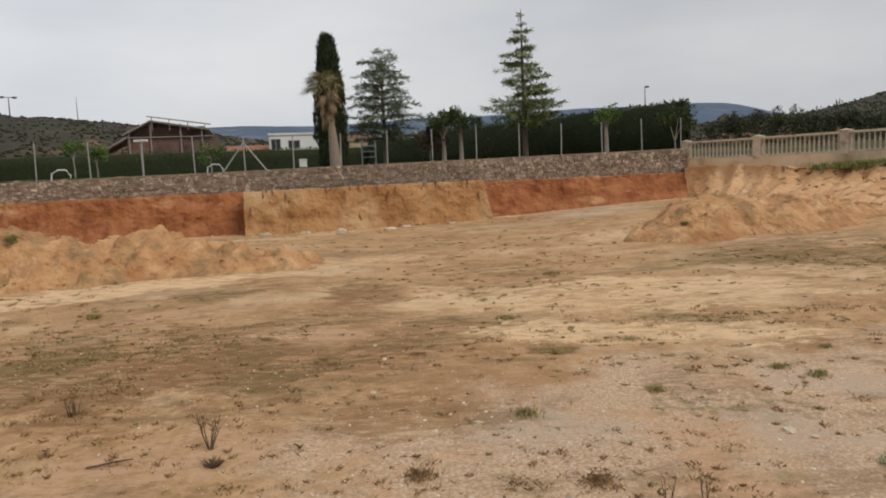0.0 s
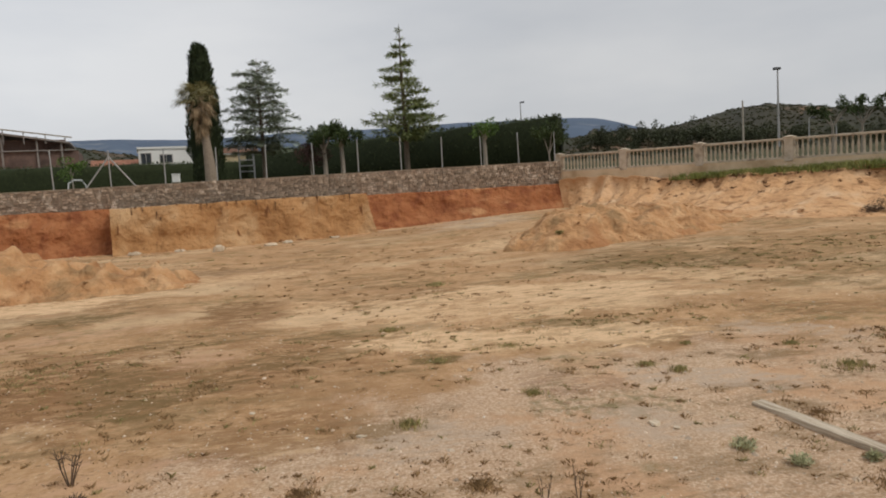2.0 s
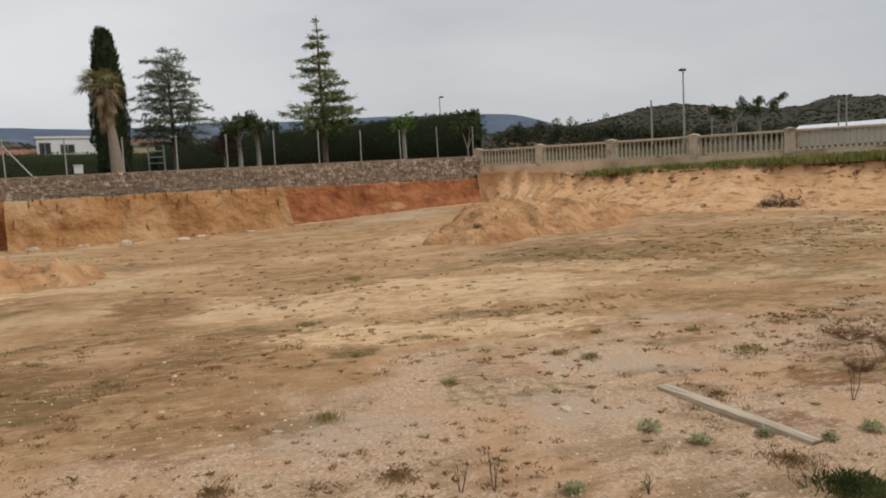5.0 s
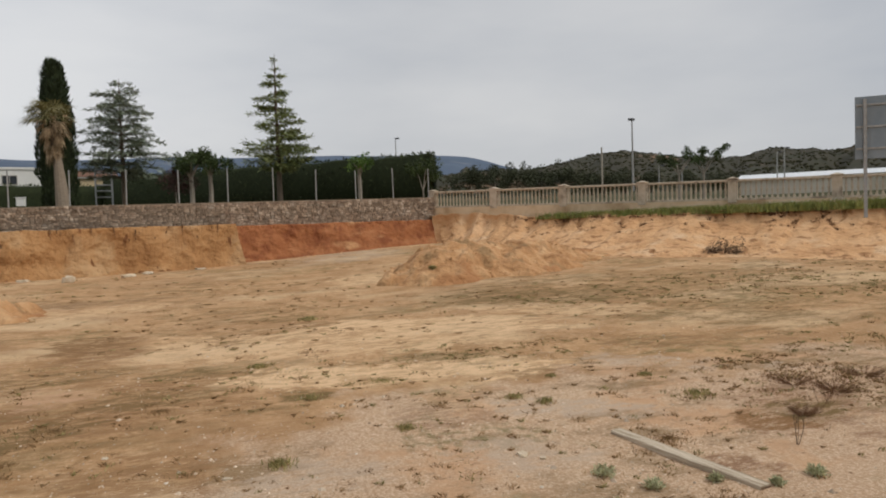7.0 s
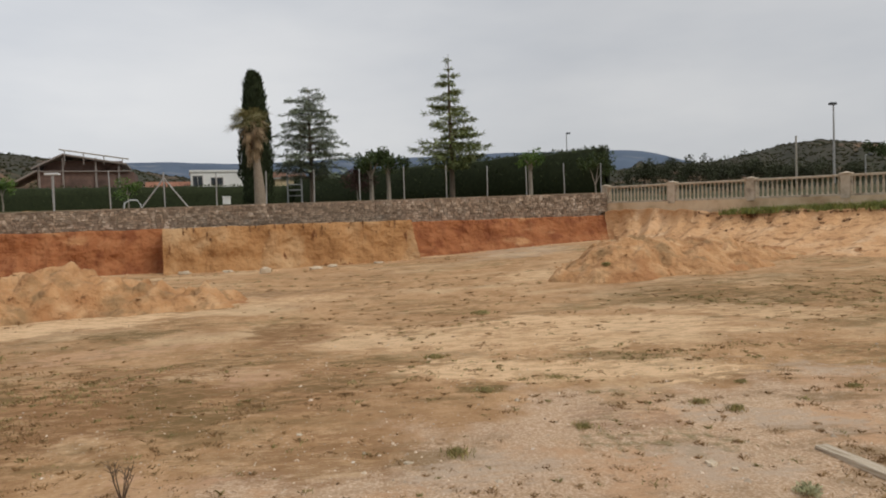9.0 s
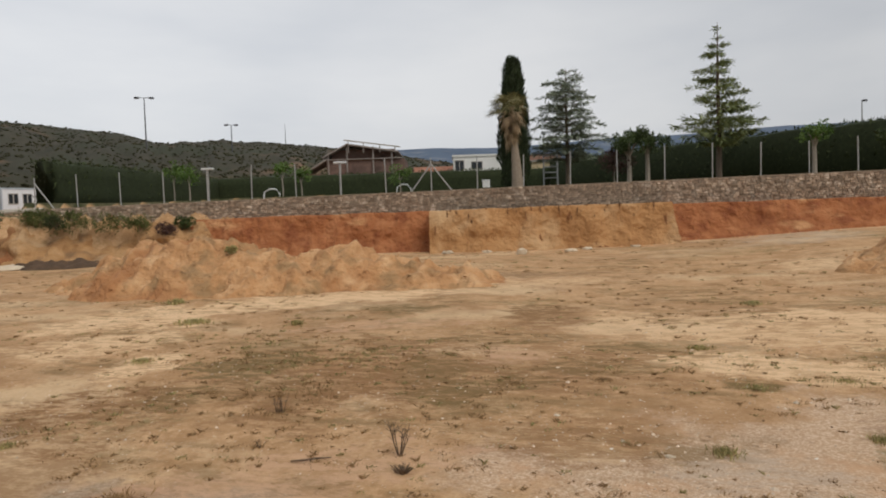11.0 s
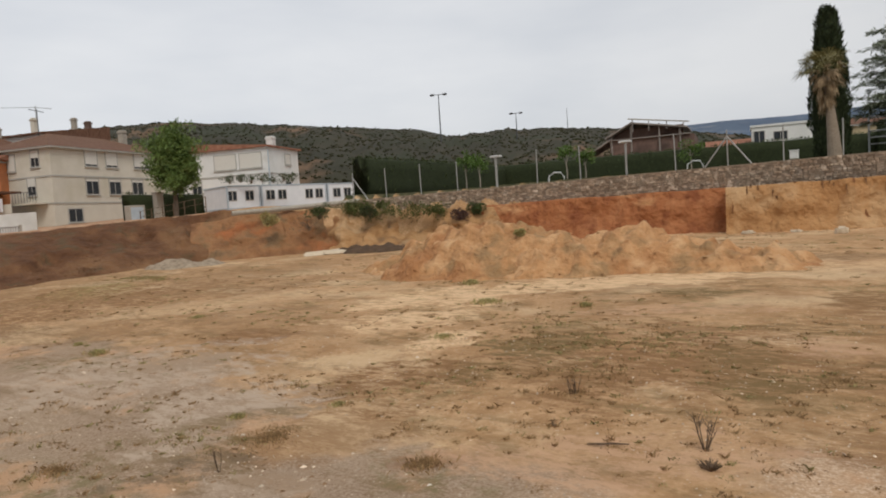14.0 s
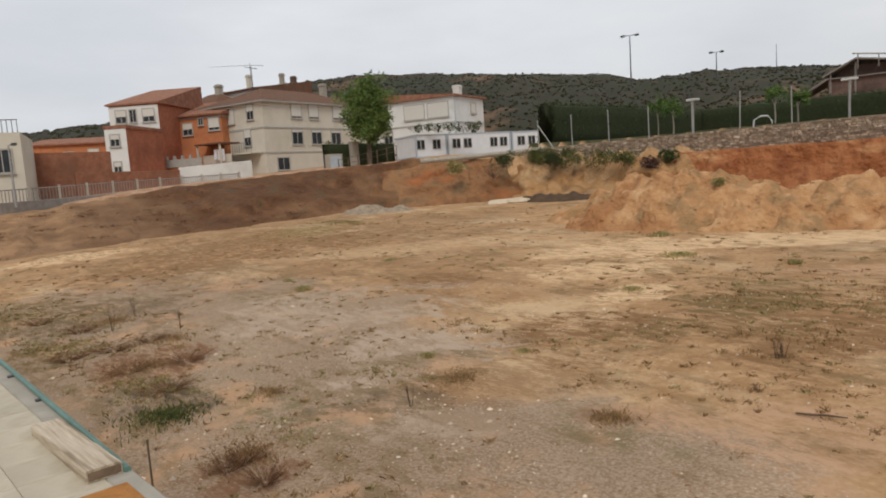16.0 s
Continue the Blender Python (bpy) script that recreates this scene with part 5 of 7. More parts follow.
# ---- materials of buildings ----
M.update({
    "cream": material("cream_render", [(0.56, 0.52, 0.435), (0.64, 0.60, 0.51)], 0.6, second=((0.52, 0.48, 0.38), 0.35, 0.52, 0.7), bump=0.1),
    "white": material("white_render", [(0.66, 0.66, 0.63), (0.76, 0.76, 0.73)], 0.6, second=((0.55, 0.54, 0.50), 0.35, 0.55, 0.72), bump=0.1),
    "cabin_white": material("white_cabin_panels", [(0.66, 0.69, 0.71), (0.74, 0.76, 0.78)], 1.5, rough=0.5, bump=0.05),
    "cabin_grey": material("grey_cabin_trim", [(0.36, 0.42, 0.47), (0.46, 0.52, 0.56)], 2.0, rough=0.5, bump=0.05),
    "brick": material("red_brickwork", [(0.30, 0.10, 0.055), (0.38, 0.14, 0.08), (0.43, 0.18, 0.10)], 2.5, second=((0.26, 0.10, 0.06), 0.4, 0.5, 0.7)),
    "orange_brick": material("orange_brickwork", [(0.46, 0.17, 0.07), (0.54, 0.22, 0.10)], 2.5, second=((0.40, 0.16, 0.08), 0.4, 0.5, 0.7)),
    "yard_brick": material("yard_brickwork", [(0.20, 0.085, 0.05), (0.26, 0.112, 0.066), (0.31, 0.145, 0.09)], 2.5, second=((0.17, 0.085, 0.055), 0.4, 0.5, 0.7)),
    "dark_brick": material("dark_brickwork", [(0.125, 0.083, 0.068), (0.18, 0.118, 0.095)], 2.5, second=((0.08, 0.055, 0.046), 0.4, 0.5, 0.7)),
    "roof": material("clay_roof_tiles", [(0.10, 0.05, 0.032), (0.155, 0.08, 0.05), (0.21, 0.12, 0.078)], 2.2, squash=(3, 3, 1), bump=0.8, bump_scale=5.0),
    "roof_orange": material("orange_roof_tiles", [(0.21, 0.09, 0.055), (0.29, 0.135, 0.085), (0.36, 0.19, 0.125)], 2.2, bump=0.8, bump_scale=5.0),
    "glass": material("dark_window_glass", [(0.025, 0.03, 0.035), (0.045, 0.05, 0.055)], 1.0, rough=0.12, bump=0),
    "shutter": material("pale_shutter", [(0.60, 0.58, 0.52), (0.68, 0.66, 0.60)], 6.0, squash=(1, 1, 8)),
    "frame": material("window_frame", [(0.36, 0.345, 0.31), (0.44, 0.425, 0.39)], 3.0, bump=0),
    "steel_blue": material("blue_grey_sheet", [(0.20, 0.24, 0.27), (0.27, 0.31, 0.34)], 1.5, rough=0.55, bump=0.05),
    "cloth": material("white_laundry", [(0.68, 0.68, 0.70), (0.78, 0.78, 0.80)], 3.0),
    "black_sheet": material("dark_plastic_sheet", [(0.06, 0.038, 0.024), (0.12, 0.075, 0.045)], 2.0, rough=0.95, bump=0.4),
    "gravel": material("grey_gravel_heap", [(0.20, 0.15, 0.10), (0.32, 0.25, 0.175), (0.42, 0.34, 0.25)], 3.0, bump=0.8),
    "lamp_glass": material("lamp_cover", [(0.55, 0.56, 0.56), (0.65, 0.66, 0.66)], 2.0, rough=0.3, bump=0),
    "ochre": material("ochre_render", [(0.50, 0.40, 0.24), (0.58, 0.47, 0.30)], 0.6, bump=0.1),
    "dull_concrete": material("dull_grey_concrete", [(0.20, 0.175, 0.155), (0.29, 0.26, 0.235)], 3.0),
    "scaffold": material("scaffold_tube", [(0.30, 0.31, 0.32), (0.42, 0.43, 0.44)], 4.0, rough=0.5, metal=0.4),
})


# ---- spoil heaps ----
def mound(name, label, lumps, x0, x1, y0, y1, mat, seed, step=0.11, rugged=0.24):
    """Dumped earth: overlapping humps with lumps and runnels, sinking into the floor at its rim."""
    xs, ys = np.arange(x0, x1, step), np.arange(y0, y1, step)
    x, y = np.meshgrid(xs, ys)
    wx, wy = x + 0.4 * rough_field(x, y, 1.6, 3, seed), y + 0.4 * rough_field(x, y, 1.6, 3, seed + 4)
    total = 0
    for cx, cy, h, r in lumps:
        q = np.clip(1 - ((wx - cx) ** 2 + (wy - cy) ** 2) / (r * r * 2.4), 0, 1)
        total = total + (0.92 * h * q ** 0.9) ** 3
    h = np.cbrt(total)
    h = h + rugged * (0.9 * rough_field(x, y, 1.5, 5, seed + 7) + 1.0 * np.abs(rough_field(x + 3, y, 0.8, 3, seed + 8)) + 0.8 * rough_field(x, y + 5, 0.42, 2, seed + 9) - 1.2 * np.clip(0.22 - np.abs(rough_field(x * 1.6, y * 0.7, 1.3, 3, seed + 10)), 0, 1) * 2.2 - 0.35) * np.clip(h / 0.5, 0, 1)
    z = floor_height(x, y) - 0.12 + h * 1.05
    return tagged(piece(name, grid_mesh(name, np.stack([x, y, z], -1)), mat), label, "earth heap")


long_heap = mound("earth_mound", "long lumpy heap of ochre excavated earth", [(-16.2, 21.7, 1.5, 2.0), (-14.6, 21.7, 1.45, 1.9), (-12.8, 21.9, 1.4, 1.8), (-10.8, 22.2, 1.2, 1.6), (-9.0, 22.4, 1.08, 1.4), (-7.4, 22.7, 0.88, 1.35), (-5.8, 23.1, 0.55, 1.2), (-18.4, 22.3, 1.2, 1.6), (-20.0, 22.9, 0.6, 1.4), (-14.6, 20.5, 0.7, 1.3)],
      -24, -2.5, 17.5, 31, M["mound"], 201, rugged=0.24)
small_heap = mound("earth_mound", "smaller heap of pale ochre excavated earth", [(9.5, 25.4, 1.25, 1.7), (11.3, 25.3, 1.2, 1.7), (13.5, 25.9, 1.1, 1.5), (15.4, 27.0, 0.75, 1.4), (8.5, 24.4, 0.95, 1.3), (17.1, 28.2, 0.4, 1.2)], 5.2, 20, 20.5, 31.5, M["mound"], 207, rugged=0.14)
mound("gravel_heap", "low heap of grey gravel at the foot of the bank", [(-36.6, 21.4, 0.5, 1.1), (-35.8, 22.6, 0.35, 1.1)], -39, -32, 18.5, 26.5, M["gravel"], 211, rugged=0.16)


# ---- buildings ----
def window(house, side, u, z, w, h, shut=0.0, sill=True):
    """A window on side 'a' (local y = 0) or 'b' (local x = 0): frame, pane, rolled shutter, sill."""
    def put(bm):
        if side == "b":
            bm.transform(Matrix(((0, 1, 0, 0), (1, 0, 0, 0), (0, 0, 1, 0), (0, 0, 0, 1))))
            bmesh.ops.reverse_faces(bm, faces=bm.faces[:])
        return bm

    bm = bmesh.new()
    for x0, x1, z0, z1 in ((-w / 2 - 0.09, -w / 2, 0, h), (w / 2, w / 2 + 0.09, 0, h), (-w / 2 - 0.09, w / 2 + 0.09, h, h + 0.09), (-w / 2 - 0.09, w / 2 + 0.09, -0.07, 0)):
        box(bm, u + x0, u + x1, -0.07, 0.02, z + z0, z + z1)
    win = part("window", put(bm), M["frame"], house)
    bm = box(bmesh.new(), u - w / 2, u + w / 2, -0.025, 0.02, z, z + h)
    part("pane", put(bm), M["glass"], win)
    bm = box(bmesh.new(), u - 0.03, u + 0.03, -0.045, -0.025, z, z + h)
    part("mullion", put(bm), M["frame"], win)
    if shut:
        bm = box(bmesh.new(), u - w / 2, u + w / 2, -0.055, -0.026, z + h * (1 - shut), z + h)
        part("roller_shutter", put(bm), M["shutter"], win, "pale rolled shutter")
    if sill:
        bm = box(bmesh.new(), u - w / 2 - 0.14, u + w / 2 + 0.14, -0.15, 0.0, z - 0.15, z - 0.071)
        part("sill", put(bm), M["frame"], win)
    return win


def house(name, label, corner, way, la, lb, z0, z1, wall, roof=None, kind="hip", rise=1.6, over=0.4, bands=(), category="house"):
    """A block whose local x runs along way from its corner and y behind it; kind of roof: hip, shed (rising along x), shed_y, gable, flat."""
    ob = thing(name, label, category, (corner[0], corner[1], 0), math.degrees(math.atan2(way[1], way[0])))
    part("wall", box(bmesh.new(), 0, la, 0, lb, z0, z1), M[wall], ob)
    for z in bands:
        bm = box(bmesh.new(), -0.06, la + 0.06, -0.06, lb + 0.06, z, z + 0.14)
        part("string_course", bm, M["frame"], ob)
    if roof:
        bm = bmesh.new()
        x0, x1, y0, y1 = -over, la + over, -over, lb + over
        e = [bm.verts.new(p) for p in ((x0, y0, z1), (x1, y0, z1), (x1, y1, z1), (x0, y1, z1))]
        t = 0.14
        if kind == "hip":
            m = min(la, lb) / 2
            if la >= lb:
                r = [bm.verts.new((x0 + m, (y0 + y1) / 2, z1 + rise)), bm.verts.new((x1 - m, (y0 + y1) / 2, z1 + rise))]
                faces = [(e[0], e[1], r[1], r[0]), (e[1], e[2], r[1]), (e[2], e[3], r[0], r[1]), (e[3], e[0], r[0])]
            else:
                r = [bm.verts.new(((x0 + x1) / 2, y0 + m, z1 + rise)), bm.verts.new(((x0 + x1) / 2, y1 - m, z1 + rise))]
                faces = [(e[0], e[1], r[0]), (e[1], e[2], r[1], r[0]), (e[2], e[3], r[1]), (e[3], e[0], r[0], r[1])]
        elif kind == "gable":
            r = [bm.verts.new((x0, (y0 + y1) / 2, z1 + rise)), bm.verts.new((x1, (y0 + y1) / 2, z1 + rise))]
            faces = [(e[0], e[1], r[1], r[0]), (e[2], e[3], r[0], r[1]), (e[1], e[2], r[1]), (e[3], e[0], r[0])]
        else:
            hi = {"shed": (0, rise, rise, 0), "shed_y": (0, 0, rise, rise), "flat": (0.1, 0.1, 0.1, 0.1)}[kind]
            r = [bm.verts.new((v.co.x, v.co.y, z1 + k + 0.16)) for v, k in zip(e, hi)]
            faces = [tuple(r)] + [(e[q], e[(q + 1) % 4], r[(q + 1) % 4], r[q]) for q in range(4)]
        for f in faces:
            bm.faces.new(f)
        bm.faces.new(e[::-1])
        bmesh.ops.recalc_face_normals(bm, faces=bm.faces[:])
        part("roof", bm, M[roof], ob)
        if kind in ("hip", "gable"):
            part("eaves_board", box(bmesh.new(), x0 + 0.03, x1 - 0.03, y0 + 0.03, y1 - 0.03, z1 - 0.16, z1 - 0.004), M["frame"], ob)
    return ob


def chimney(ob, x, y, z0, z1, w=0.6, mat="concrete"):
    bm = box(bmesh.new(), x - w / 2, x + w / 2, y - w / 2, y + w / 2, z0, z1, 0.02)
    box(bm, x - w / 2 - 0.08, x + w / 2 + 0.08, y - w / 2 - 0.08, y + w / 2 + 0.08, z1 - 0.3, z1 - 0.18)
    part("chimney", bm, M[mat], ob)


# cream three-storey house
h = house("cream_house", "cream rendered three-storey house with a hipped tiled roof", (-65.0, 27.2), (-0.33, 0.944), 15.5, 9.5, 2.4, 11.0, "cream", "roof", "hip", 1.9, 0.45, (8.3, 5.85))
for u in (4.5, 7.0, 11.0):
    window(h, "a", u, 9.4, 1.35 if u < 10 else 2.0, 1.4, 0.9)
for u in (4.4, 7.2, 10.2):
    window(h, "a", u, 6.75, 1.4, 1.4, 0.15)
window(h, "a", 2.2, 4.2, 1.5, 1.15)
window(h, "b", 1.75, 9.3, 0.9, 1.4, 0.45)
window(h, "b", 4.6, 9.1, 0.85, 1.4, 1.0)
window(h, "b", 2.4, 6.8, 0.9, 1.5, 0.5)
chimney(h, 13.0, 4.0, 11.4, 13.9, 0.65)
balc = part("balcony", box(bmesh.new(), -1.3, 0.0, 0.6, 3.4, 5.9, 6.08), M["cream"], h)
for k in range(9):
    part("railing_bar", box(bmesh.new(), -1.28, -1.25, 0.62 + 0.34 * k, 0.65 + 0.34 * k, 6.08, 6.95), M["dark_steel"], balc)
part("handrail", box(bmesh.new(), -1.3, -1.23, 0.6, 3.4, 6.95, 7.0), M["dark_steel"], balc)
annex = house("annex", "low cream annex with a tiled lean-to and balcony", (-66.2, 24.2), (-0.33, 0.944), 2.6, 4.2, 2.4, 5.2, "cream", None)
part("lean_to_roof", box(bmesh.new(), -0.9, 1.6, 0.6, 4.4, 7.0, 7.14), M["roof"], annex)
for y in (0.8, 4.2):
    part("roof_post", box(bmesh.new(), -0.75, -0.6, y - 0.08, y + 0.08, 5.2, 7.0), M["cream"], annex)
part("parapet", box(bmesh.new(), -0.12, 0.0, 0.0, 4.2, 5.2, 6.0), M["cream"], annex)
laundry = bmesh.new()
for k in range(3):
    box(laundry, -0.45, -0.41, 0.5 + 0.55 * k, 0.95 + 0.55 * k, 5.35 + 0.1 * k, 6.5)
part("laundry_cloth", laundry, M["cloth"], annex, "white laundry on a line")
# white house beyond the cabins
h = house("white_house", "white two-storey house with a red tiled roof", (-60.2, 47.2), (-0.39, 0.92), 7.0, 12.5, 3.4, 11.1, "white", "roof_orange", "shed_y", 1.1, 0.35, (8.2,))
window(h, "a", 4.4, 9.4, 1.2, 1.1, 1.0)
window(h, "a", 4.2, 7.0, 1.2, 1.1, 0.6)
for u, w in ((2.1, 2.6), (5.2, 2.6), (9.6, 1.2)):
    window(h, "b", u, 9.0, w, 1.55, 1.0)
window(h, "b", 8.9, 6.6, 1.1, 1.4, 0.4)
chimney(h, 4.2, 1.8, 11.2, 12.7, 0.8, "white")
bm = bmesh.new()
tube(bm, [(-0.08, -0.08, 3.5), (-0.08, -0.08, 11.0)], [0.06, 0.06], 8)
part("downpipe", bm, M["cabin_grey"], h)
# brick and white house, orange house
h = house("brick_house", "tall house with white front and red brick side wall", (-70.0, 18.85), (-0.75, 0.66), 9.6, 4.9, 2.6, 11.2, "brick", "roof_orange", "shed", 2.5, 0.25)
part("white_front", box(bmesh.new(), -0.08, 0.0, 0.0, 4.9, 8.4, 11.1), M["white"], h, "white rendered front")
part("white_front_lower", box(bmesh.new(), -0.08, 0.0, 3.0, 4.9, 3.0, 8.39), M["white"], h, "white rendered front")
for u, w, s in ((0.95, 1.1, 0.6), (2.5, 0.6, 0.0), (3.7, 1.0, 0.5)):
    win = window(h, "b", u, 9.55, w, 1.15, s)
    win.location.x -= 0.09
for z in (7.9, 5.6):
    win = window(h, "b", 3.95, z, 1.1, 1.1)
    win.location.x -= 0.09
block = house("brick_outbuilding", "plain red brick block against the tall house", (-63.76, 14.36), (-0.75, 0.66), 6.3, 1.9, 2.6, 8.35, "brick", "roof_orange", "flat", 0, 0.1)
part("white_side", box(bmesh.new(), -0.07, -0.01, 0.0, 1.9, 3.2, 8.3), M["white"], block, "white rendered front")
for z, w in ((6.9, 0.75), (4.6, 0.6)):
    window(block, "b", 1.0, z, w, 0.9, 0.4).location.x -= 0.08
h = house("orange_house", "orange brick two-storey house with a tiled roof", (-69.2, 24.6), (-0.6, 0.8), 6.0, 6.4, 2.6, 10.1, "orange_brick", "roof_orange", "shed", 1.9, 0.35, (9.85,))
window(h, "b", 0.9, 8.6, 1.15, 1.15, 0.8)
window(h, "b", 2.4, 9.2, 0.5, 0.6)
window(h, "b", 4.0, 8.3, 1.05, 1.1, 0.5)
terr = part("terrace", box(bmesh.new(), -3.6, 0.0, 0.2, 6.2, 2.6, 5.0), M["orange_brick"], h)
part("terrace_parapet", box(bmesh.new(), -3.7, -3.5, 0.2, 6.2, 5.0, 5.75), M["frame"], terr)
for k in range(7):
    part("baluster", box(bmesh.new(), -3.72, -3.48, 0.4 + 0.9 * k, 0.6 + 0.9 * k, 5.75, 6.1), M["frame"], terr)
# smaller buildings behind and towards the street
h = house("small_orange_house", "low orange house with white shutters", (-82.9, 16.54, 6.46), (-0.9, 0.43), 6.0, 8.0, 3.0, 8.4, "orange_brick", "roof_orange", "shed", 1.0, 0.3)
window(h, "b", 1.4, 6.4, 1.0, 1.4, 1.0)
window(h, "b", 3.9, 6.3, 1.0, 1.3, 1.0)
house("roofscape_house", "tiled roof with chimneys above the cream house", (-80.5, 33.0), (-0.33, 0.944), 9.0, 7.0, 3.0, 14.2, "white", "roof", "shed", 1.4, 0.4)
chimney(bpy.data.objects["roofscape_house"], 1.0, 2.0, 14.2, 16.2, 0.5, "cream")
chimney(bpy.data.objects["roofscape_house"], 5.5, 1.0, 14.2, 16.6, 0.5)
chimney(bpy.data.objects["roofscape_house"], 8.0, 1.5, 14.2, 16.5, 0.6, "dark_brick")
h = house("slate_house", "dark tiled roof with a broad chimney", (-80.0, 28.0), (-0.33, 0.944), 4.5, 6.0, 3.0, 12.4, "white", "roof", "hip", 1.5, 0.4)
chimney(h, 2.2, 2.0, 13.0, 14.9, 0.7)
h = house("cream_building", "cream corner building with a roofed balcony", (-50.2, 5.2), (-0.98, 0.2), 7.0, 9.0, 2.0, 7.0, "cream", None)
part("upper_storey", box(bmesh.new(), 0, 7.0, 2.7, 9.0, 7.0, 8.75), M["cream"], h)
part("roof_slab", box(bmesh.new(), -0.35, 7.0, 1.9, 9.4, 8.75, 8.87), M["roof"], h)
for k in range(10):
    part("balcony_bar", box(bmesh.new(), 0.04, 0.08, 0.08 + 0.27 * k, 0.12 + 0.27 * k, 7.0, 7.75), M["dark_steel"], h)
part("balcony_rail", box(bmesh.new(), 0.02, 0.1, 0.05, 2.65, 7.75, 7.8), M["dark_steel"], h)
window(h, "b", 1.1, 4.6, 1.0, 1.35)
window(h, "b", 4.2, 4.6, 1.0, 1.35)


def yard_wall(name, label, a, b, z0, za, zb, mat, thick=0.25):
    a, b = np.array(a[:2], float), np.array(b[:2], float)
    d = (b - a) / np.linalg.norm(b - a)
    n = np.array((-d[1], d[0])) * thick / 2
    bm = bmesh.new()
    lo = [bm.verts.new((*p, z0)) for p in (a - n, b - n, b + n, a + n)]
    hi = [bm.verts.new((*p, z)) for p, z in ((a - n, za), (b - n, zb), (b + n, zb), (a + n, za))]
    bm.faces.new(hi)
    bm.faces.new(lo[::-1])
    for q in range(4):
        bm.faces.new((lo[q], lo[(q + 1) % 4], hi[(q + 1) % 4], hi[q]))
    bmesh.ops.recalc_face_normals(bm, faces=bm.faces[:])
    bmesh.ops.bevel(bm, geom=bm.edges[:], offset=0.02, segments=1, affect="EDGES")
    return tagged(part(name, bm, mat), label, "wall", kind="structure")


yard_wall("yard_wall_brick", "dark red brick yard wall", (-57.17, 6.38, 3.36), (-56.38, 11.45, 4.26), 2.2, 6.1, 6.0, M["yard_brick"])
yard_wall("yard_wall_brick_low", "low dark red brick yard wall", (-56.33, 8.89, 3.38), (-56.72, 16.37, 3.92), 2.2, 4.55, 4.4, M["yard_brick"])
yard_wall("yard_wall_white", "low white rendered yard wall", (-57.2, 16.48, 3.66), (-56.31, 22.19, 4.15), 2.4, 4.6, 4.9, M["white"])
yard_wall("yard_wall_base", "grey concrete kerb wall under the street railing", (-47.89, 3.48, 2.36), (-53.89, 20.14, 2.99), 1.0, 2.75, 3.1, M["dull_concrete"])

# street railing
rail_thing = thing("street_railing", "low grey street railing with upright bars", "railing")
ra, rb = np.array((-47.89, 3.48, 2.36)[:2]), np.array((-53.89, 20.14, 2.99)[:2])
n_rail = 90
for k in range(n_rail + 1):
    p = ra + (rb - ra) * k / n_rail
    z = 2.75 + 0.35 * k / n_rail
    big = k % 9 == 0
    bm = box(bmesh.new(), p[0] - (0.07 if big else 0.025), p[0] + (0.07 if big else 0.025), p[1] - (0.07 if big else 0.025), p[1] + (0.07 if big else 0.025), z - 0.06, z + (0.86 if big else 0.72))
    part("post" if big else "bar", bm, M["concrete" if big else "dull_concrete"], rail_thing)
bm = tube(bmesh.new(), [(*ra, 3.47), (*rb, 3.82)], [0.035, 0.035], 6)
part("top_rail", bm, M["dull_concrete"], rail_thing)


# ---- site cabins ----
def cabin(u0, length, wins, first=False):
    d = np.array((0.17, 0.985))
    p = np.array((-56.3, 39.0)) + d * u0
    ob = thing("site_cabin", "white portable site cabin with small barred windows", "cabin", (p[0], p[1], 4.45), math.degrees(math.atan2(d[1], d[0])), group="row of site cabins")
    part("body", box(bmesh.new(), 0.06, length - 0.06, 0, 2.4 if not first else 5.2, 0.1, 2.12, 0.02), M["cabin_white"], ob)
    part("roof_frame", box(bmesh.new(), 0.0, length, -0.04, 2.44 if not first else 5.24, 2.12, 2.26, 0.015), M["cabin_grey"], ob, "grey steel roof frame")
    part("floor_frame", box(bmesh.new(), 0.0, length, -0.04, 2.44 if not first else 5.24, -0.5, 0.1, 0.015), M["cabin_grey"], ob, "grey steel floor frame")
    for x in (0.0, length - 0.14):
        part("corner_post", box(bmesh.new(), x, x + 0.14, -0.05, 0.1, 0.1, 2.12), M["cabin_grey"], ob)
    for u, w in wins:
        bm = box(bmesh.new(), u - w / 2, u + w / 2, -0.045, 0.0, 0.75, 1.75)
        win = part("window", bm, M["frame"], ob)
        for q in (-0.25, 0.25):
            part("pane", box(bmesh.new(), u + q * w - w * 0.19, u + q * w + w * 0.19, -0.06, -0.046, 0.83, 1.67), M["glass"], win)
    return ob


cabin(0.0, 3.45, [(0.55, 0.9), (2.3, 0.9)], True)
cabin(3.55, 7.5, [(1.0, 0.95), (2.3, 0.95), (5.4, 0.9), (6.6, 0.9)])
cabin(11.2, 4.5, [(1.15, 0.95), (2.5, 0.9)])
tube_bm = tube(bmesh.new(), [(-37.21, 26, 3.67), (-35.8, 29.48, 3.81), (-33.41, 33.57, 4.01)], [0.16, 0.16, 0.16], 8)
tagged(part("concrete_pipe", tube_bm, M["concrete"]), "long pale concrete pipe lying before the cabins", "pipe")

# things on the edge of the west bank
hedge("hedge", (-55.59, 28.61, 4.8)[:2], (-54.19, 34.99, 4.48)[:2], 3.6, 6.05, 5.75, 0.9, "dark hedge behind the street tree", 35, 20)
b = thing("utility_box", "pale concrete utility cabinet on the street edge", "cabinet", (-51.68, 27.44, 3.7))
part("body", box(bmesh.new(), -0.35, 0.35, -0.65, 0.65, -0.6, 1.25, 0.03), M["concrete"], b)
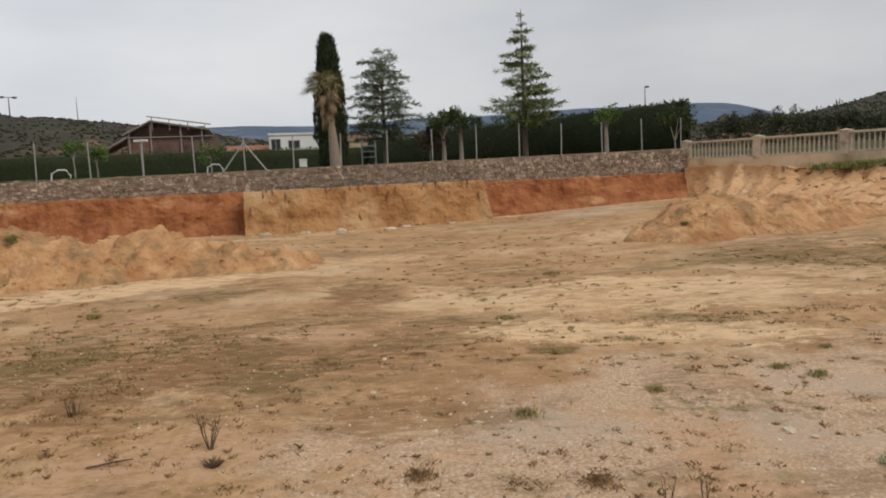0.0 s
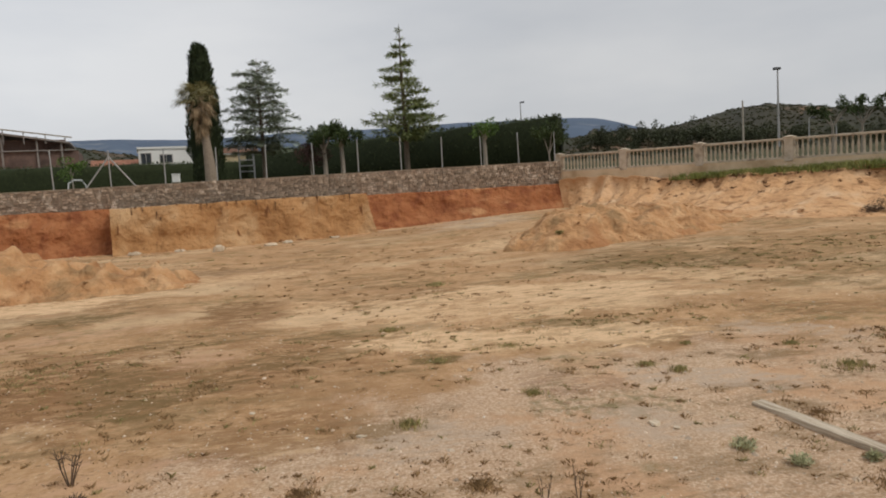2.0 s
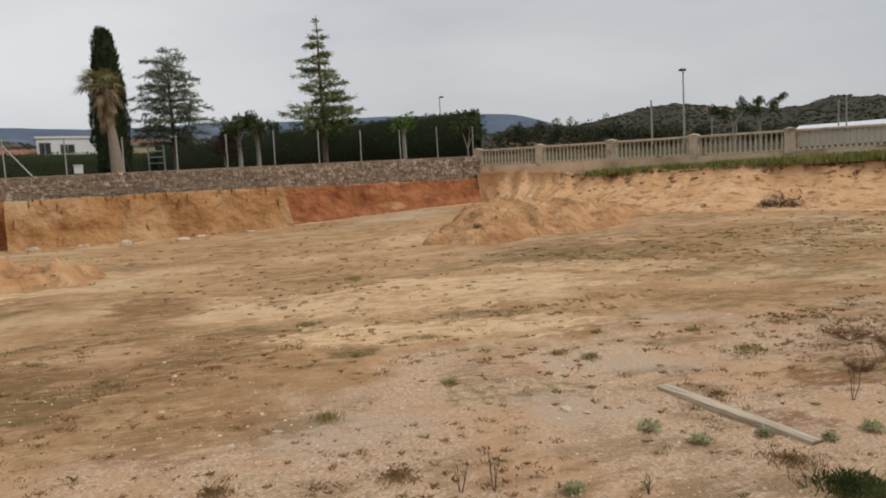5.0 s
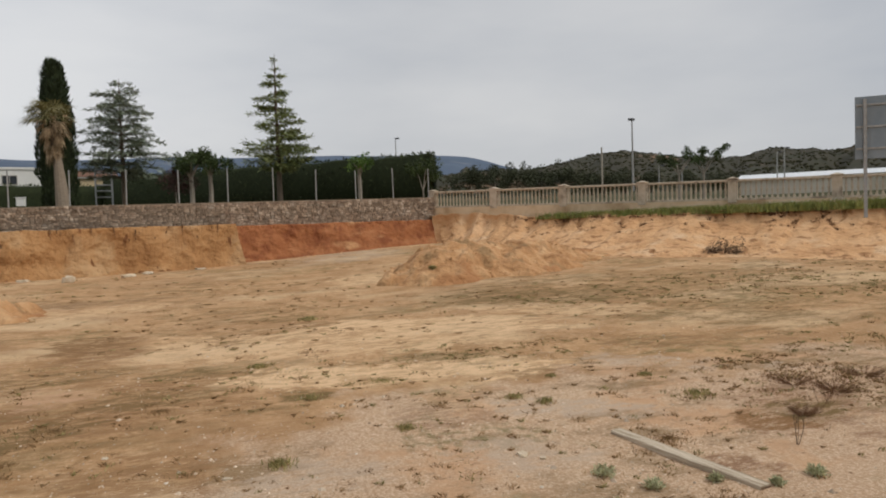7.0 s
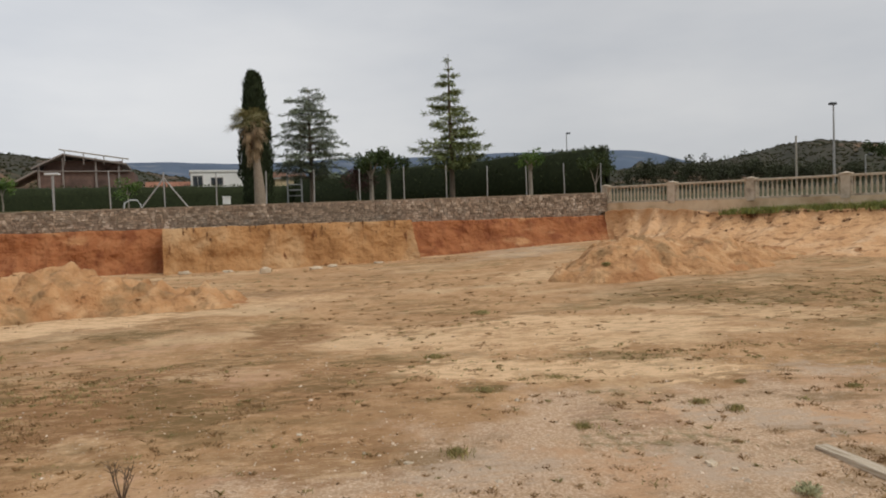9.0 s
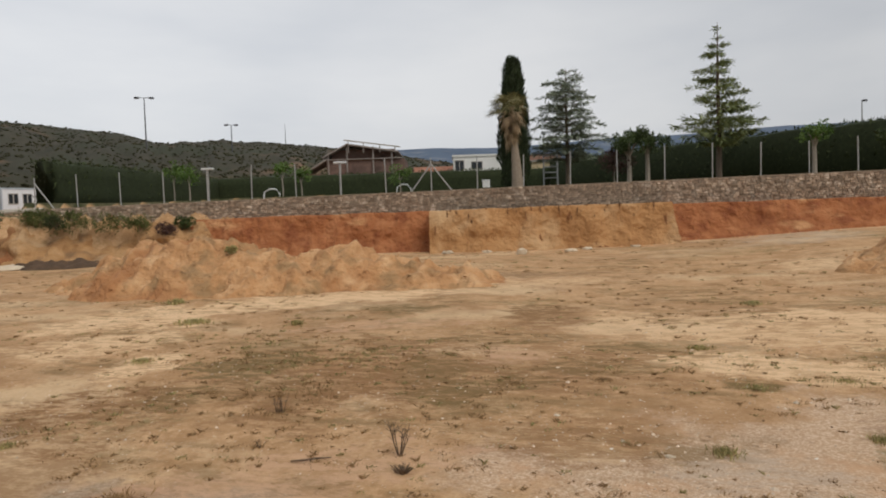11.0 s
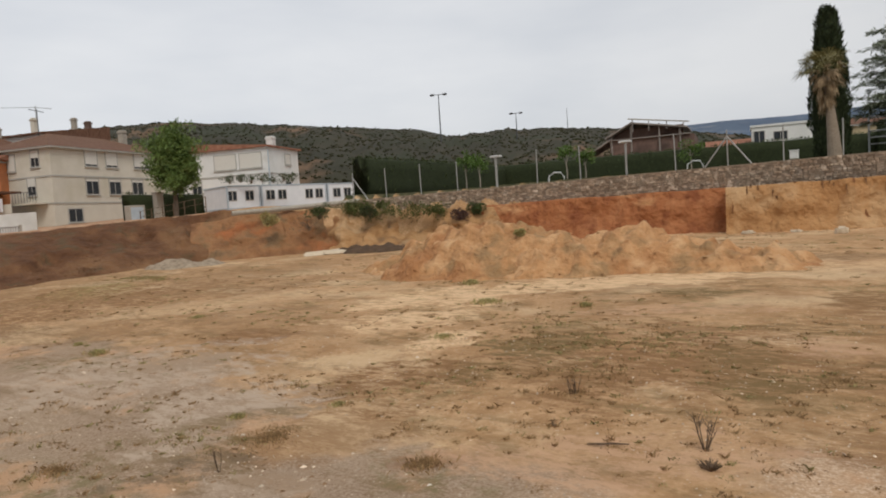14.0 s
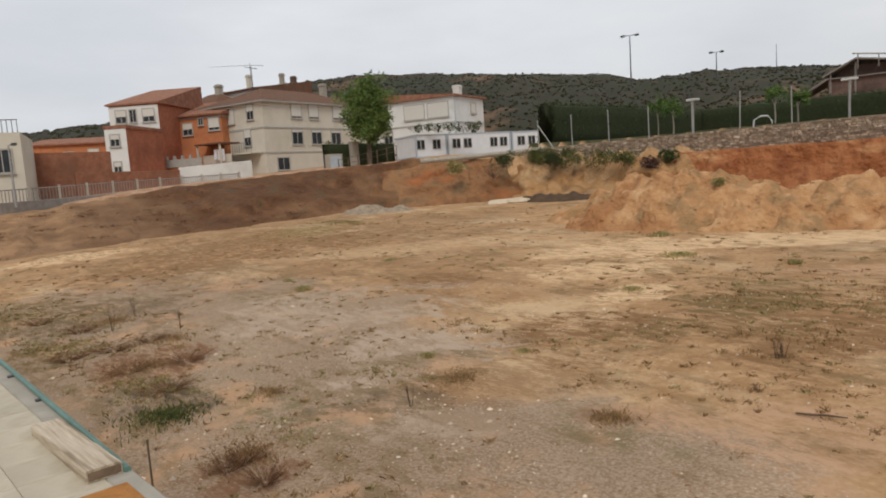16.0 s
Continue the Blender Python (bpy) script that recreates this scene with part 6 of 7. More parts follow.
part("door", box(bmesh.new(), 0.352, 0.37, -0.5, 0.5, 0.1, 1.1), M["cabin_grey"], b)
g = thing("gate_pillar", "rendered gate pillar by the hedge", "pillar", (-51.72, 29.45, 4.32))
part("shaft", box(bmesh.new(), -0.3, 0.3, -0.3, 0.3, -0.6, 1.5, 0.03), M["concrete"], g)
part("cap", box(bmesh.new(), -0.36, 0.36, -0.36, 0.36, 1.5, 1.62, 0.02), M["concrete"], g)
site_fence = thing("site_fence", "thin wire site fence with rusty posts on the bank", "fence")
fa, fb = np.array((-46.23, 24.91, 3.6)), np.array((-44, 28.64, 4.38))
for k in range(7):
    p = fa + (fb - fa) * k / 6
    part("post", tube(bmesh.new(), [(p[0], p[1], p[2] - 0.6), (p[0], p[1], p[2] + 0.75)], [0.035, 0.035], 6), M["twig"], site_fence)
for h in (0.3, 0.7):
    part("wire", tube(bmesh.new(), [(*fa[:2], fa[2] + h), (*fb[:2], fb[2] + h)], [0.02, 0.02], 4), M["twig"], site_fence)


# ---- the garden behind the wall ----
def fence_post(s, h=1.9, lean=0.0):
    p = on_wall(s, -0.2)
    z = wall_top(s)
    ob = thing("fence_post", "thin galvanised fence post on the stone wall", "fence post", (p[0], p[1], z), group="fence posts on the wall")
    part("tube", tube(bmesh.new(), [(0, 0, -0.1), (lean, 0, h)], [0.034, 0.034], 7), M["post"], ob)
    part("cap", tube(bmesh.new(), [(lean, 0, h), (lean, 0, h + 0.05)], [0.042, 0.025], 7), M["post"], ob)
    return ob


rnd = random.Random(12)
for k in range(20):
    ob = fence_post(2.63 * k + 0.25, 1.85 + rnd.uniform(-0.1, 0.12), rnd.uniform(-0.04, 0.04))
    if k in (10, 19):
        for q in (-1.0, 1.0):
            if k == 19 and q > 0:
                continue
            d = WDIR * q * 1.15
            part("brace", tube(bmesh.new(), [(0, 0, 1.55), (d[0], d[1], 0.0)], [0.04, 0.04], 6), M["post"], ob)
for k, s in ((12, 31.9), (15, 39.8)):
    p = on_wall(s, -0.6)
    ob = thing("flood_lamp", "short flood lamp on a post behind the wall", "lamp", (p[0], p[1], wall_top(s) - 0.2))
    part("post", tube(bmesh.new(), [(0, 0, -0.2), (0, 0, 2.05)], [0.06, 0.06], 7), M["post"], ob)
    part("lamp_head", box(bmesh.new(), -0.35, 0.35, -0.16, 0.16, 2.05, 2.17, 0.02), M["lamp_glass"], ob)


def street_lamp(at, top, label, heads=((0.45, 0),), r=0.06, mat="post", size=1.0):
    ob = thing("street_lamp", label, "street lamp", at)
    h = top - at[2]
    part("pole", tube(bmesh.new(), [(0, 0, -0.5), (0, 0, h * 0.5), (0, 0, h)], [r * 1.3, r, r * 0.7], 8), M[mat], ob)
    for hx, hy in heads:
        part("arm", tube(bmesh.new(), [(0, 0, h - 0.02), (hx, hy, h + 0.06)], [r * 0.6, r * 0.5], 6), M[mat], ob)
        bm = box(bmesh.new(), hx - 0.22 * size, hx + 0.22 * size, hy - 0.14 * size, hy + 0.14 * size, h + 0.12 - 0.15 * size * size, h + 0.12, 0.03)
        part("lamp_head", bm, M["dark_steel"], ob)
    return ob


ALONE = "tall grey street lamp with a single head"
street_lamp((29.4, 40.47, 5.24), (29.44, 40.44, 9.69)[2], ALONE, ((-0.05, 0.0),))
street_lamp((21.53, 71.84, 9.62), (21.58, 71.83, 12.21)[2], ALONE, ((0.2, 0.0),))
street_lamp((49.22, 63.1, 6.59), (49.28, 63.05, 8.44)[2], ALONE)
street_lamp((51.09, 61.6, 6.41), (51.15, 61.55, 8.12)[2], ALONE)
street_lamp((61.6, 58.64, 6.73), (61.63, 58.6, 9.51)[2], ALONE)
street_lamp((58.45, 54.69, 6.45), (58.48, 54.66, 9.54)[2], ALONE)
street_lamp((-47.33, 4.26, 2.96), (-47.34, 4.11, 6.02)[2], "street lamp with a white round head before the cream building", ((0.3, 0.25),))
street_lamp((-67.49, 87.19, 14.43), (-67.6, 87.11, 21.44)[2], "tall sports-ground floodlight mast with two heads", ((-0.9, -0.5), (0.9, 0.5)), 0.09, "dark_steel", 1.35)
street_lamp((-62.78, 102.55, 15.02), (-62.78, 102.55, 18.99)[2], "tall sports-ground floodlight mast with two heads", ((-0.7, -0.4), (0.7, 0.4)), 0.08, "dark_steel", 1.3)
pole = thing("concrete_pole", "short pale concrete utility pole", "pole", (30.98, 46.67, 5.6))
part("shaft", tube(bmesh.new(), [(0, 0, -0.5), (0, 0, 2.9)], [0.08, 0.06], 8), M["concrete"], pole)
ob = thing("lattice_mast", "thin radio mast on the hill", "mast", (-183.24, 355.56, 45.7))
part("shaft", tube(bmesh.new(), [(0, 0, -3), (0, 0, 11.4)], [0.35, 0.12], 5), M["scaffold"], ob)

# road sign seen from behind
sg = thing("road_sign", "grey back of a large road sign on two posts", "sign", (22.84, 17.83, 3.29), -42)
top = (22.8, 17.89, 6.99)[2] - (22.84, 17.83, 3.29)[2]
low = (22.78, 17.91, 4.77)[2] - (22.84, 17.83, 3.29)[2]
part("panel", box(bmesh.new(), -0.25, 2.35, -0.03, 0.0, low, top, 0.01), M["steel_blue"], sg)
for x in (0.05, 2.05):
    part("post", box(bmesh.new(), x - 0.05, x + 0.05, -0.16, -0.04, -0.62, top - 0.1), M["post"], sg)
for k in range(3):
    z = low + (top - low) * (0.15 + 0.35 * k)
    part("cross_bar", box(bmesh.new(), -0.22, 2.3, -0.08, -0.035, z, z + 0.07), M["post"], sg)

# industrial roof and little houses beyond the street
ob = thing("industrial_shed", "long low industrial building with a pale roof", "building", (65.93, 68.45, 6.78), -48)
part("wall", box(bmesh.new(), 0, 60, 0, 12, -3, 0.35), M["cream"], ob)
bm = bmesh.new()
vs = [bm.verts.new(p) for p in ((-0.5, -0.6, 0.35), (60.5, -0.6, 0.35), (60.5, 6, 1.2), (-0.5, 6, 1.2), (60.5, 12.6, 0.35), (-0.5, 12.6, 0.35))]
for f in ((0, 1, 2, 3), (3, 2, 4, 5), (0, 3, 5), (1, 4, 2)):
    bm.faces.new([vs[q] for q in f])
part("roof", bm, M["cabin_white"], ob)

# unfinished brick house
rh = thing("unfinished_house", "unfinished brick house with bare concrete frame and gable", "house", (-45.75, 102.23, 9.19), 14)
part("brick_body", box(bmesh.new(), 0.0, 12.5, 0, 9, -3, 3.0), M["dark_brick"], rh)
part("upper_slab", box(bmesh.new(), -0.4, 12.0, -0.4, 9, 3.0, 3.15), M["dull_concrete"], rh)
for x in (0.2, 3.2, 7.4, 10.4):
    part("column", box(bmesh.new(), x, x + 0.22, -0.2, 0.05, 3.15, 4.0 + (1.0 if 2 < x < 9 else 0.2)), M["dull_concrete"], rh)
    part("column", box(bmesh.new(), x, x + 0.22, -0.3, -0.01, -3, 3.0), M["dull_concrete"], rh)
part("back_wall", box(bmesh.new(), 0.6, 10.8, 1.6, 1.8, 3.15, 4.7), M["dark_brick"], rh)
bm = bmesh.new()
for a, b_ in (((-0.6, 3.3), (3.4, 5.35)), ((3.4, 5.35), (11.6, 3.95))):
    v1 = [bm.verts.new((x, y, z + dz)) for y in (-0.6, 9.4) for (x, z) in (a, b_) for dz in (0, 0.22)]
    for f in ((0, 2, 3, 1), (4, 5, 7, 6), (0, 1, 5, 4), (2, 6, 7, 3), (1, 3, 7, 5), (0, 4, 6, 2)):
        bm.faces.new([v1[q] for q in f])
bmesh.ops.recalc_face_normals(bm, faces=bm.faces[:])
part("roof_slab", bm, M["dull_concrete"], rh)
bm = bmesh.new()
v1 = [bm.verts.new((x, y, z + dz)) for y in (-0.8, 5) for (x, z) in ((-3.6, 0.9), (0.1, 3.0)) for dz in (0, 0.25)]
for f in ((0, 2, 3, 1), (4, 5, 7, 6), (0, 1, 5, 4), (2, 6, 7, 3), (1, 3, 7, 5), (0, 4, 6, 2)):
    bm.faces.new([v1[q] for q in f])
bmesh.ops.recalc_face_normals(bm, faces=bm.faces[:])
part("porch_roof", bm, M["dull_concrete"], rh)
part("porch_wall", box(bmesh.new(), -3.2, 0.0, -0.3, 4, -3, 0.9), M["dark_brick"], rh)
beam = box(bmesh.new(), 0, 9.0, -0.75, -0.45, -0.08, 0.08)
beam.transform(Matrix.Translation((3.0, 0, 6.1)) @ Matrix.Rotation(radians(8.5), 4, "Y"))
part("roof_beam", beam, M["concrete"], rh)
for x in (3.6, 6.0, 8.6, 11.0):
    part("beam_prop", box(bmesh.new(), x, x + 0.12, -0.68, -0.56, 4.0, 6.1 - 0.149 * (x - 3.0)), M["dull_concrete"], rh)

h = house("modern_house", "flat-roofed white modern house beyond the garden", (-23.66, 97.16, 8.52), (0.97, 0.24), 7.8, 6, 4.5, (-23.48, 97.2, 11.26)[2], "white", "white", "flat", 0, 0.15)
window(h, "a", 3.4, h.location.z + (-20.8, 97.81, 9.44)[2], 1.5, 1.0)
window(h, "a", 0.9, h.location.z + (-23.08, 97.3, 9.28)[2], 1.2, 1.4)
h = house("ochre_house", "ochre gabled house half hidden by the cypress", (-11.41, 79.18, 7.13), (0.97, 0.24), 4.6, 6.0, 4.5, (-8.44, 79.55, 8.88)[2], "ochre", "roof", "gable", 0.9, 0.3)
house("red_roof_house", "low house with a red tiled roof behind the hedge", (-30.47, 100.48, 8.57), (0.97, 0.24), 6.5, 6, 4.5, (-29.3, 100.83, 9.19)[2], "ochre", "roof_orange", "gable", 1.3, 0.3)
sc = thing("scaffold_frame", "grey scaffold tower in the garden", "scaffold", (-6.14, 55.66, 5.36), 10)
for x in (0, 1.1):
    for y in (0, 0.8):
        part("upright", tube(bmesh.new(), [(x, y, -0.6), (x, y, 2.35)], [0.035, 0.035], 6), M["scaffold"], sc)
for z in (0.3, 0.75, 1.2, 1.65, 2.1):
    part("rung", tube(bmesh.new(), [(0, 0, z), (1.1, 0, z)], [0.03, 0.03], 6), M["scaffold"], sc)
    part("rung", tube(bmesh.new(), [(0, 0.8, z), (1.1, 0.8, z)], [0.03, 0.03], 6), M["scaffold"], sc)
for t_ in ((-14.52, 44.7, 4.8), (-20.19, 36.83, 4.5)):
    ob = thing("pool_ladder", "bent pale pool ladder rail behind the wall", "rail", t_, 10)
    part("rail", tube(bmesh.new(), [(-0.5, 0, -0.5), (-0.42, 0, 0.15), (-0.1, 0, 0.32), (0.3, 0, 0.3), (0.5, 0, 0.02), (0.52, 0, -0.5)], [0.045] * 6, 7), M["lamp_glass"], ob)
ob = thing("meter_box", "small white box on the wall beside the palm", "box", (-8.77, 44.65, 4.82))
part("body", box(bmesh.new(), -0.22, 0.22, -0.15, 0.15, -0.15, 0.32, 0.02), M["white"], ob)
part("lid", box(bmesh.new(), -0.25, 0.25, -0.18, 0.18, 0.32, 0.37, 0.01), M["white"], ob)

# rooftop aerial and a far tower crane
ob = thing("roof_aerial", "thin rooftop television aerial", "aerial", (-76.43, 31.14, 14.11))
part("mast", tube(bmesh.new(), [(0, 0, -2.5), (0, 0, 2.0)], [0.05, 0.04], 6), M["dark_steel"], ob)
part("boom", tube(bmesh.new(), [(-0.5, 0.9, 1.85), (0.5, -1.0, 1.85)], [0.04, 0.04], 6), M["dark_steel"], ob)
ob = thing("tower_crane", "pale tower crane far behind the houses", "crane", (-176.52, 71.71, 28.86))
part("mast", tube(bmesh.new(), [(0, 0, -14), (0, 0, 5.5)], [0.1, 0.1], 4), M["post"], ob)
part("jib", tube(bmesh.new(), [(-3.2, -9.5, 4.6), (0.0, 0.0, 5.0), (1.1, 3.2, 4.8)], [0.05, 0.08, 0.09], 4), M["post"], ob)


# ---- pavement at the street edge ----
EDGE_TURN = math.degrees(math.atan(0.10))
pav = tagged(new("pavement"), "pale tiled pavement along the street", "pavement", kind="structure")
pav.matrix_basis = pose(0, 1.43, 0, 0, 0, EDGE_TURN)
part("bed", box(bmesh.new(), -46, 42, -6.0, -0.16, -0.2, 1.215), M["pavement"], pav)
part("retaining_edge", box(bmesh.new(), -46, 42, -0.157, 0.0, -0.3, 1.252, 0.012), M["concrete"], pav, "rough concrete edge of the pavement")
tile_me = bpy.data.meshes.new("tile")
tb = box(bmesh.new(), -0.1985, 0.1985, -0.1985, 0.1985, -0.03, 0.0, 0.002)
tb.to_mesh(tile_me)
tb.free()
tile_me.materials.append(M["tile"])
rnd = random.Random(77)
for i in range(36):
    for j in range(5):
        ob = piece("paving_tile", tile_me, None, pav)
        ob.matrix_basis = pose(-14.2 + 0.4 * i, -0.36 - 0.4 * j, 1.25 + rnd.uniform(-0.002, 0.002))


def plank(at, turn, length, width, thick, label, seed, tilt=0.0):
    rnd = random.Random(seed)
    ob = thing("plank", label, "plank", at, turn)
    n = 12
    bm = bmesh.new()
    rings = []
    for k in range(n + 1):
        u = k / n - 0.5
        w, sag = width / 2 * (1 + rnd.uniform(-0.03, 0.03)), rnd.uniform(-0.004, 0.004)
        rings.append([bm.verts.new((u * length, y * w, z + sag + tilt * u)) for y, z in ((-1, 0.01), (-0.96, 0), (0.96, 0), (1, 0.01), (1, thick - 0.01), (0.93, thick), (-0.93, thick), (-1, thick - 0.01))])
    for a, b in zip(rings, rings[1:]):
        for q in range(8):
            bm.faces.new((a[q], a[(q + 1) % 8], b[(q + 1) % 8], b[q]))
    bm.faces.new(rings[0])
    bm.faces.new(rings[-1][::-1])
    bmesh.ops.recalc_face_normals(bm, faces=bm.faces[:])
    board = part("board", bm, M["plank"], ob)
    for s in (-1, 1):
        bm = box(bmesh.new(), s * length / 2 - 0.002, s * length / 2 + 0.003, -width * 0.46, width * 0.46, 0.012 + tilt * s / 2, thick - 0.012 + tilt * s / 2)
        part("end_grain", bm, M["twig"], board, "dark sawn end")
    return ob


fz = lambda x, y: float(floor_height(x, y))
pa, pb = (5.13, 7.41), (5.48, 5.33)
plank(((pa[0] + pb[0]) / 2, (pa[1] + pb[1]) / 2, fz((pa[0] + pb[0]) / 2, (pa[1] + pb[1]) / 2) + 0.0), math.degrees(math.atan2(pb[1] - pa[1], pb[0] - pa[0])), 2.15, 0.18, 0.07, "weathered grey plank lying on the gravel", 301, tilt=-0.05)
pq = (-5.6, 0.65, 1.32)
plank((pq[0] + 0.14, pq[1] + 0.06, 1.25), 7.0, 1.22, 0.2, 0.075, "weathered plank lying on the pavement", 302)
rail = thing("fallen_rail", "green painted steel rail lying along the pavement edge", "rail", (-6.9, 0.735, 1.245), EDGE_TURN)
part("tube", tube(bmesh.new(), [(-6.0, 0.0, 0.045), (-2.0, 0.0, 0.04), (2.05, -0.03, 0.02)], [0.022] * 3, 8), M["green_rail"], rail)
for k in range(7):
    part("bracket", box(bmesh.new(), -5.6 + 1.1 * k, -5.55 + 1.1 * k, -0.07, 0.0, 0.0, 0.025, 0.004), M["dark_steel"], rail)
rod = thing("steel_rod", "short rusty steel rod stuck in the ground", "rod", (-4.95, 1.06, 1.1))
part("bar", tube(bmesh.new(), [(0, 0, -1.2), (-0.03, 0.0, 0.27)], [0.007, 0.007], 6), M["twig"], rod)
plate = thing("manhole_cover", "rusty steel cover set in the pavement", "cover", (-4.34, 0.74, 1.25), EDGE_TURN)
part("frame", box(bmesh.new(), -0.33, 0.33, -0.16, 0.16, 0.004, 0.012, 0.003), M["rust"], plate)
part("lid", box(bmesh.new(), -0.29, 0.29, -0.12, 0.12, 0.0125, 0.019, 0.003), M["rust"], plate)


# ---- weeds, tufts and stones on the plot ----
def blades(v, f, at, n, height, spread, rnd, lean=0.6, width=0.012):
    for _ in range(n):
        a, r = rnd.uniform(0, 2 * math.pi), spread * abs(rnd.gauss(0, 0.5))
        x, y = at[0] + r * math.cos(a), at[1] + r * math.sin(a)
        h = height * rnd.uniform(0.45, 1.1)
        b = rnd.uniform(0, 2 * math.pi)
        dx, dy = lean * h * math.cos(b) * rnd.random(), lean * h * math.sin(b) * rnd.random()
        w = width * rnd.uniform(0.7, 1.4)
        px, py = -math.sin(b) * w, math.cos(b) * w
        k = len(v)
        v += [(x - px, y - py, at[2] - 0.02), (x + px, y + py, at[2] - 0.02), (x + dx * 0.45 + px * 0.7, y + dy * 0.45 + py * 0.7, at[2] + h * 0.6), (x + dx, y + dy, at[2] + h)]
        f += [(k, k + 1, k + 2), (k, k + 2, k + 3)]


def tuft(x, y, size, mat, label, seed, height=0.12, n=150, width=0.012, lean=0.9, group="tufts on the plot", name="grass_tuft"):
    rnd = random.Random(seed)
    ob = thing(name, label, "plant", (x, y, fz(x, y)), group=group)
    v, f = [], []
    blades(v, f, (0, 0, 0), n, height, size, rnd, lean, width)
    stuff_piece("blade_clump", mesh_of("blade_clump", v, f), M[mat], ob)
    v, f = [], []
    blades(v, f, (0, 0, 0), n // 4, height * 0.7, size * 1.2, rnd, 1.4, width)
    stuff_piece("withered_clump", mesh_of("withered_clump", v, f), M["straw"], ob)
    return ob


DRY, FRESH = "low withered brown grass tuft on the gravel", "small olive green grass tuft on the ground"
seed = 400
for (x, y), size, h in (((2.64, 8.54), 0.16, 0.10), ((0.92, 8.03), 0.2, 0.13), ((4.88, 8.87), 0.13, 0.14), ((5.75, 10.25), 0.09, 0.09), ((7.2, 9.59), 0.14, 0.1), ((7.18, 8.34), 0.3, 0.12),
                        ((4.6, 9.32), 0.2, 0.1), ((1.67, 10.51), 0.24, 0.08), ((3.01, 11.19), 0.4, 0.07), ((1.16, 13.26), 0.2, 0.1), ((-7.91, 15.2), 0.16, 0.2), ((-9.21, 11.24), 0.25, 0.14),
                        ((-13.52, 18.29), 0.35, 0.25), ((-10.81, 15.29), 0.5, 0.16), ((-8.9, 5.93), 0.14, 0.12), ((-7.9, 7), 0.14, 0.1), ((-16.04, 7.29), 0.25, 0.24), ((-17.76, 7.66), 0.14, 0.14), ((-18.15, 11.18), 0.25, 0.14), ((9.43, 26.74), 0.4, 0.5), ((2.93, 18.28), 0.35, 0.12)):
    seed += 1
    tuft(x, y, size, "grass", FRESH, seed, h * 0.6, int(160 + 420 * size), 0.005 if y < 12 else 0.012)
for (x, y), size, h in (((1.37, 6.23), 0.2, 0.1), ((5.59, 6.96), 0.3, 0.1), ((4.97, 5.11), 0.4, 0.14), ((-0.35, 6.59), 0.2, 0.16), ((1.37, 6.28), 0.2, 0.12), ((-0.48, 10.77), 0.25, 0.08), ((-1.79, 10.42), 0.3, 0.06),
                        ((-7.71, 5.59), 0.45, 0.12), ((-4.9, 8.73), 0.2, 0.1), ((-9.35, 3.61), 0.4, 0.14), ((-7.52, 2.57), 0.55, 0.2), ((-7.75, 5.72), 0.35, 0.1), ((-5.26, 5.81), 0.28, 0.2), ((-12.28, 2.69), 0.9, 0.16), ((-13.85, 3.59), 0.8, 0.14), ((-16.92, 3.11), 0.9, 0.2)):
    seed += 1
    tuft(x, y, size, "mat", DRY, seed, h * 0.35, int(260 + 620 * size), 0.004 if y < 12 else 0.010, 1.6)


def sage_plant(x, y, size, seed):
    """A rosette of grey-green leaves."""
    rnd = random.Random(seed)
    ob = thing("sage_weed", "grey-green leafy weed on the gravel", "plant", (x, y, fz(x, y)), group="grey-green weeds")
    spots = []
    for _ in range(260):
        d = Vector((rnd.gauss(0, 1), rnd.gauss(0, 1), abs(rnd.gauss(0, 0.8)))).normalized() * size * rnd.uniform(0.3, 1)
        spots.append((Vector((d.x, d.y, d.z * 0.8 + 0.01)), 1.0, (d.x * 4, d.y * 4, 0.5)))
    stuff_piece("leaf_mass", mesh_of("leaf_mass", *leaf_cloud(spots, 0.032, rnd, 0.1, 1.9)), M["sage"], ob)
    v, f = [], []
    blades(v, f, (0, 0, 0), 40, size * 0.5, size * 1.3, rnd, 1.5, 0.008)
    stuff_piece("dry_stalk_ring", mesh_of("dry_stalk_ring", v, f), M["straw"], ob)


for k, (x, y) in enumerate(((4.19, 6.29), (4.49, 5.82), (2.78, 5.32), (5.17, 5.68), (6.26, 5.37), (5.67, 5.34))):
    sage_plant(x, y, (0.12, 0.10, 0.10, 0.06, 0.1, 0.06)[k], 500 + k)


def twigs(name, label, x, y, stems, height, spread, seed, thick=0.006, fork=3, z=None, mat="twig"):
    rnd = random.Random(seed)
    ob = thing(name, label, "plant", (x, y, fz(x, y) if z is None else z))
    bm = bmesh.new()
    for _ in range(stems):
        a = rnd.uniform(0, 2 * math.pi)
        tip = Vector((spread * math.cos(a) * rnd.uniform(0.3, 1), spread * math.sin(a) * rnd.uniform(0.3, 1), height * rnd.uniform(0.6, 1)))
        root = Vector((tip.x * 0.12, tip.y * 0.12, -0.02))
        mid = root.lerp(tip, 0.5) + Vector((rnd.gauss(0, 0.03), rnd.gauss(0, 0.03), 0)) * height
        tube(bm, [root, mid, tip], [thick, thick * 0.8, thick * 0.35], 4)
        for _ in range(fork):
            s = mid.lerp(tip, rnd.uniform(0, 0.8))
            tube(bm, [s, s + Vector((rnd.gauss(0, 0.12), rnd.gauss(0, 0.12), rnd.uniform(0.08, 0.25))) * height], [thick * 0.6, thick * 0.25], 3)
    stuff_part("stem_clump", bm, M[mat], ob)
    return ob


x, y = (-2.68, 7.37)
twigs("dead_weed", "dead upright branching weed", x, y, 9, 0.42, 0.17, 601, 0.008, 4)
x, y = (-2.51, 6.95)
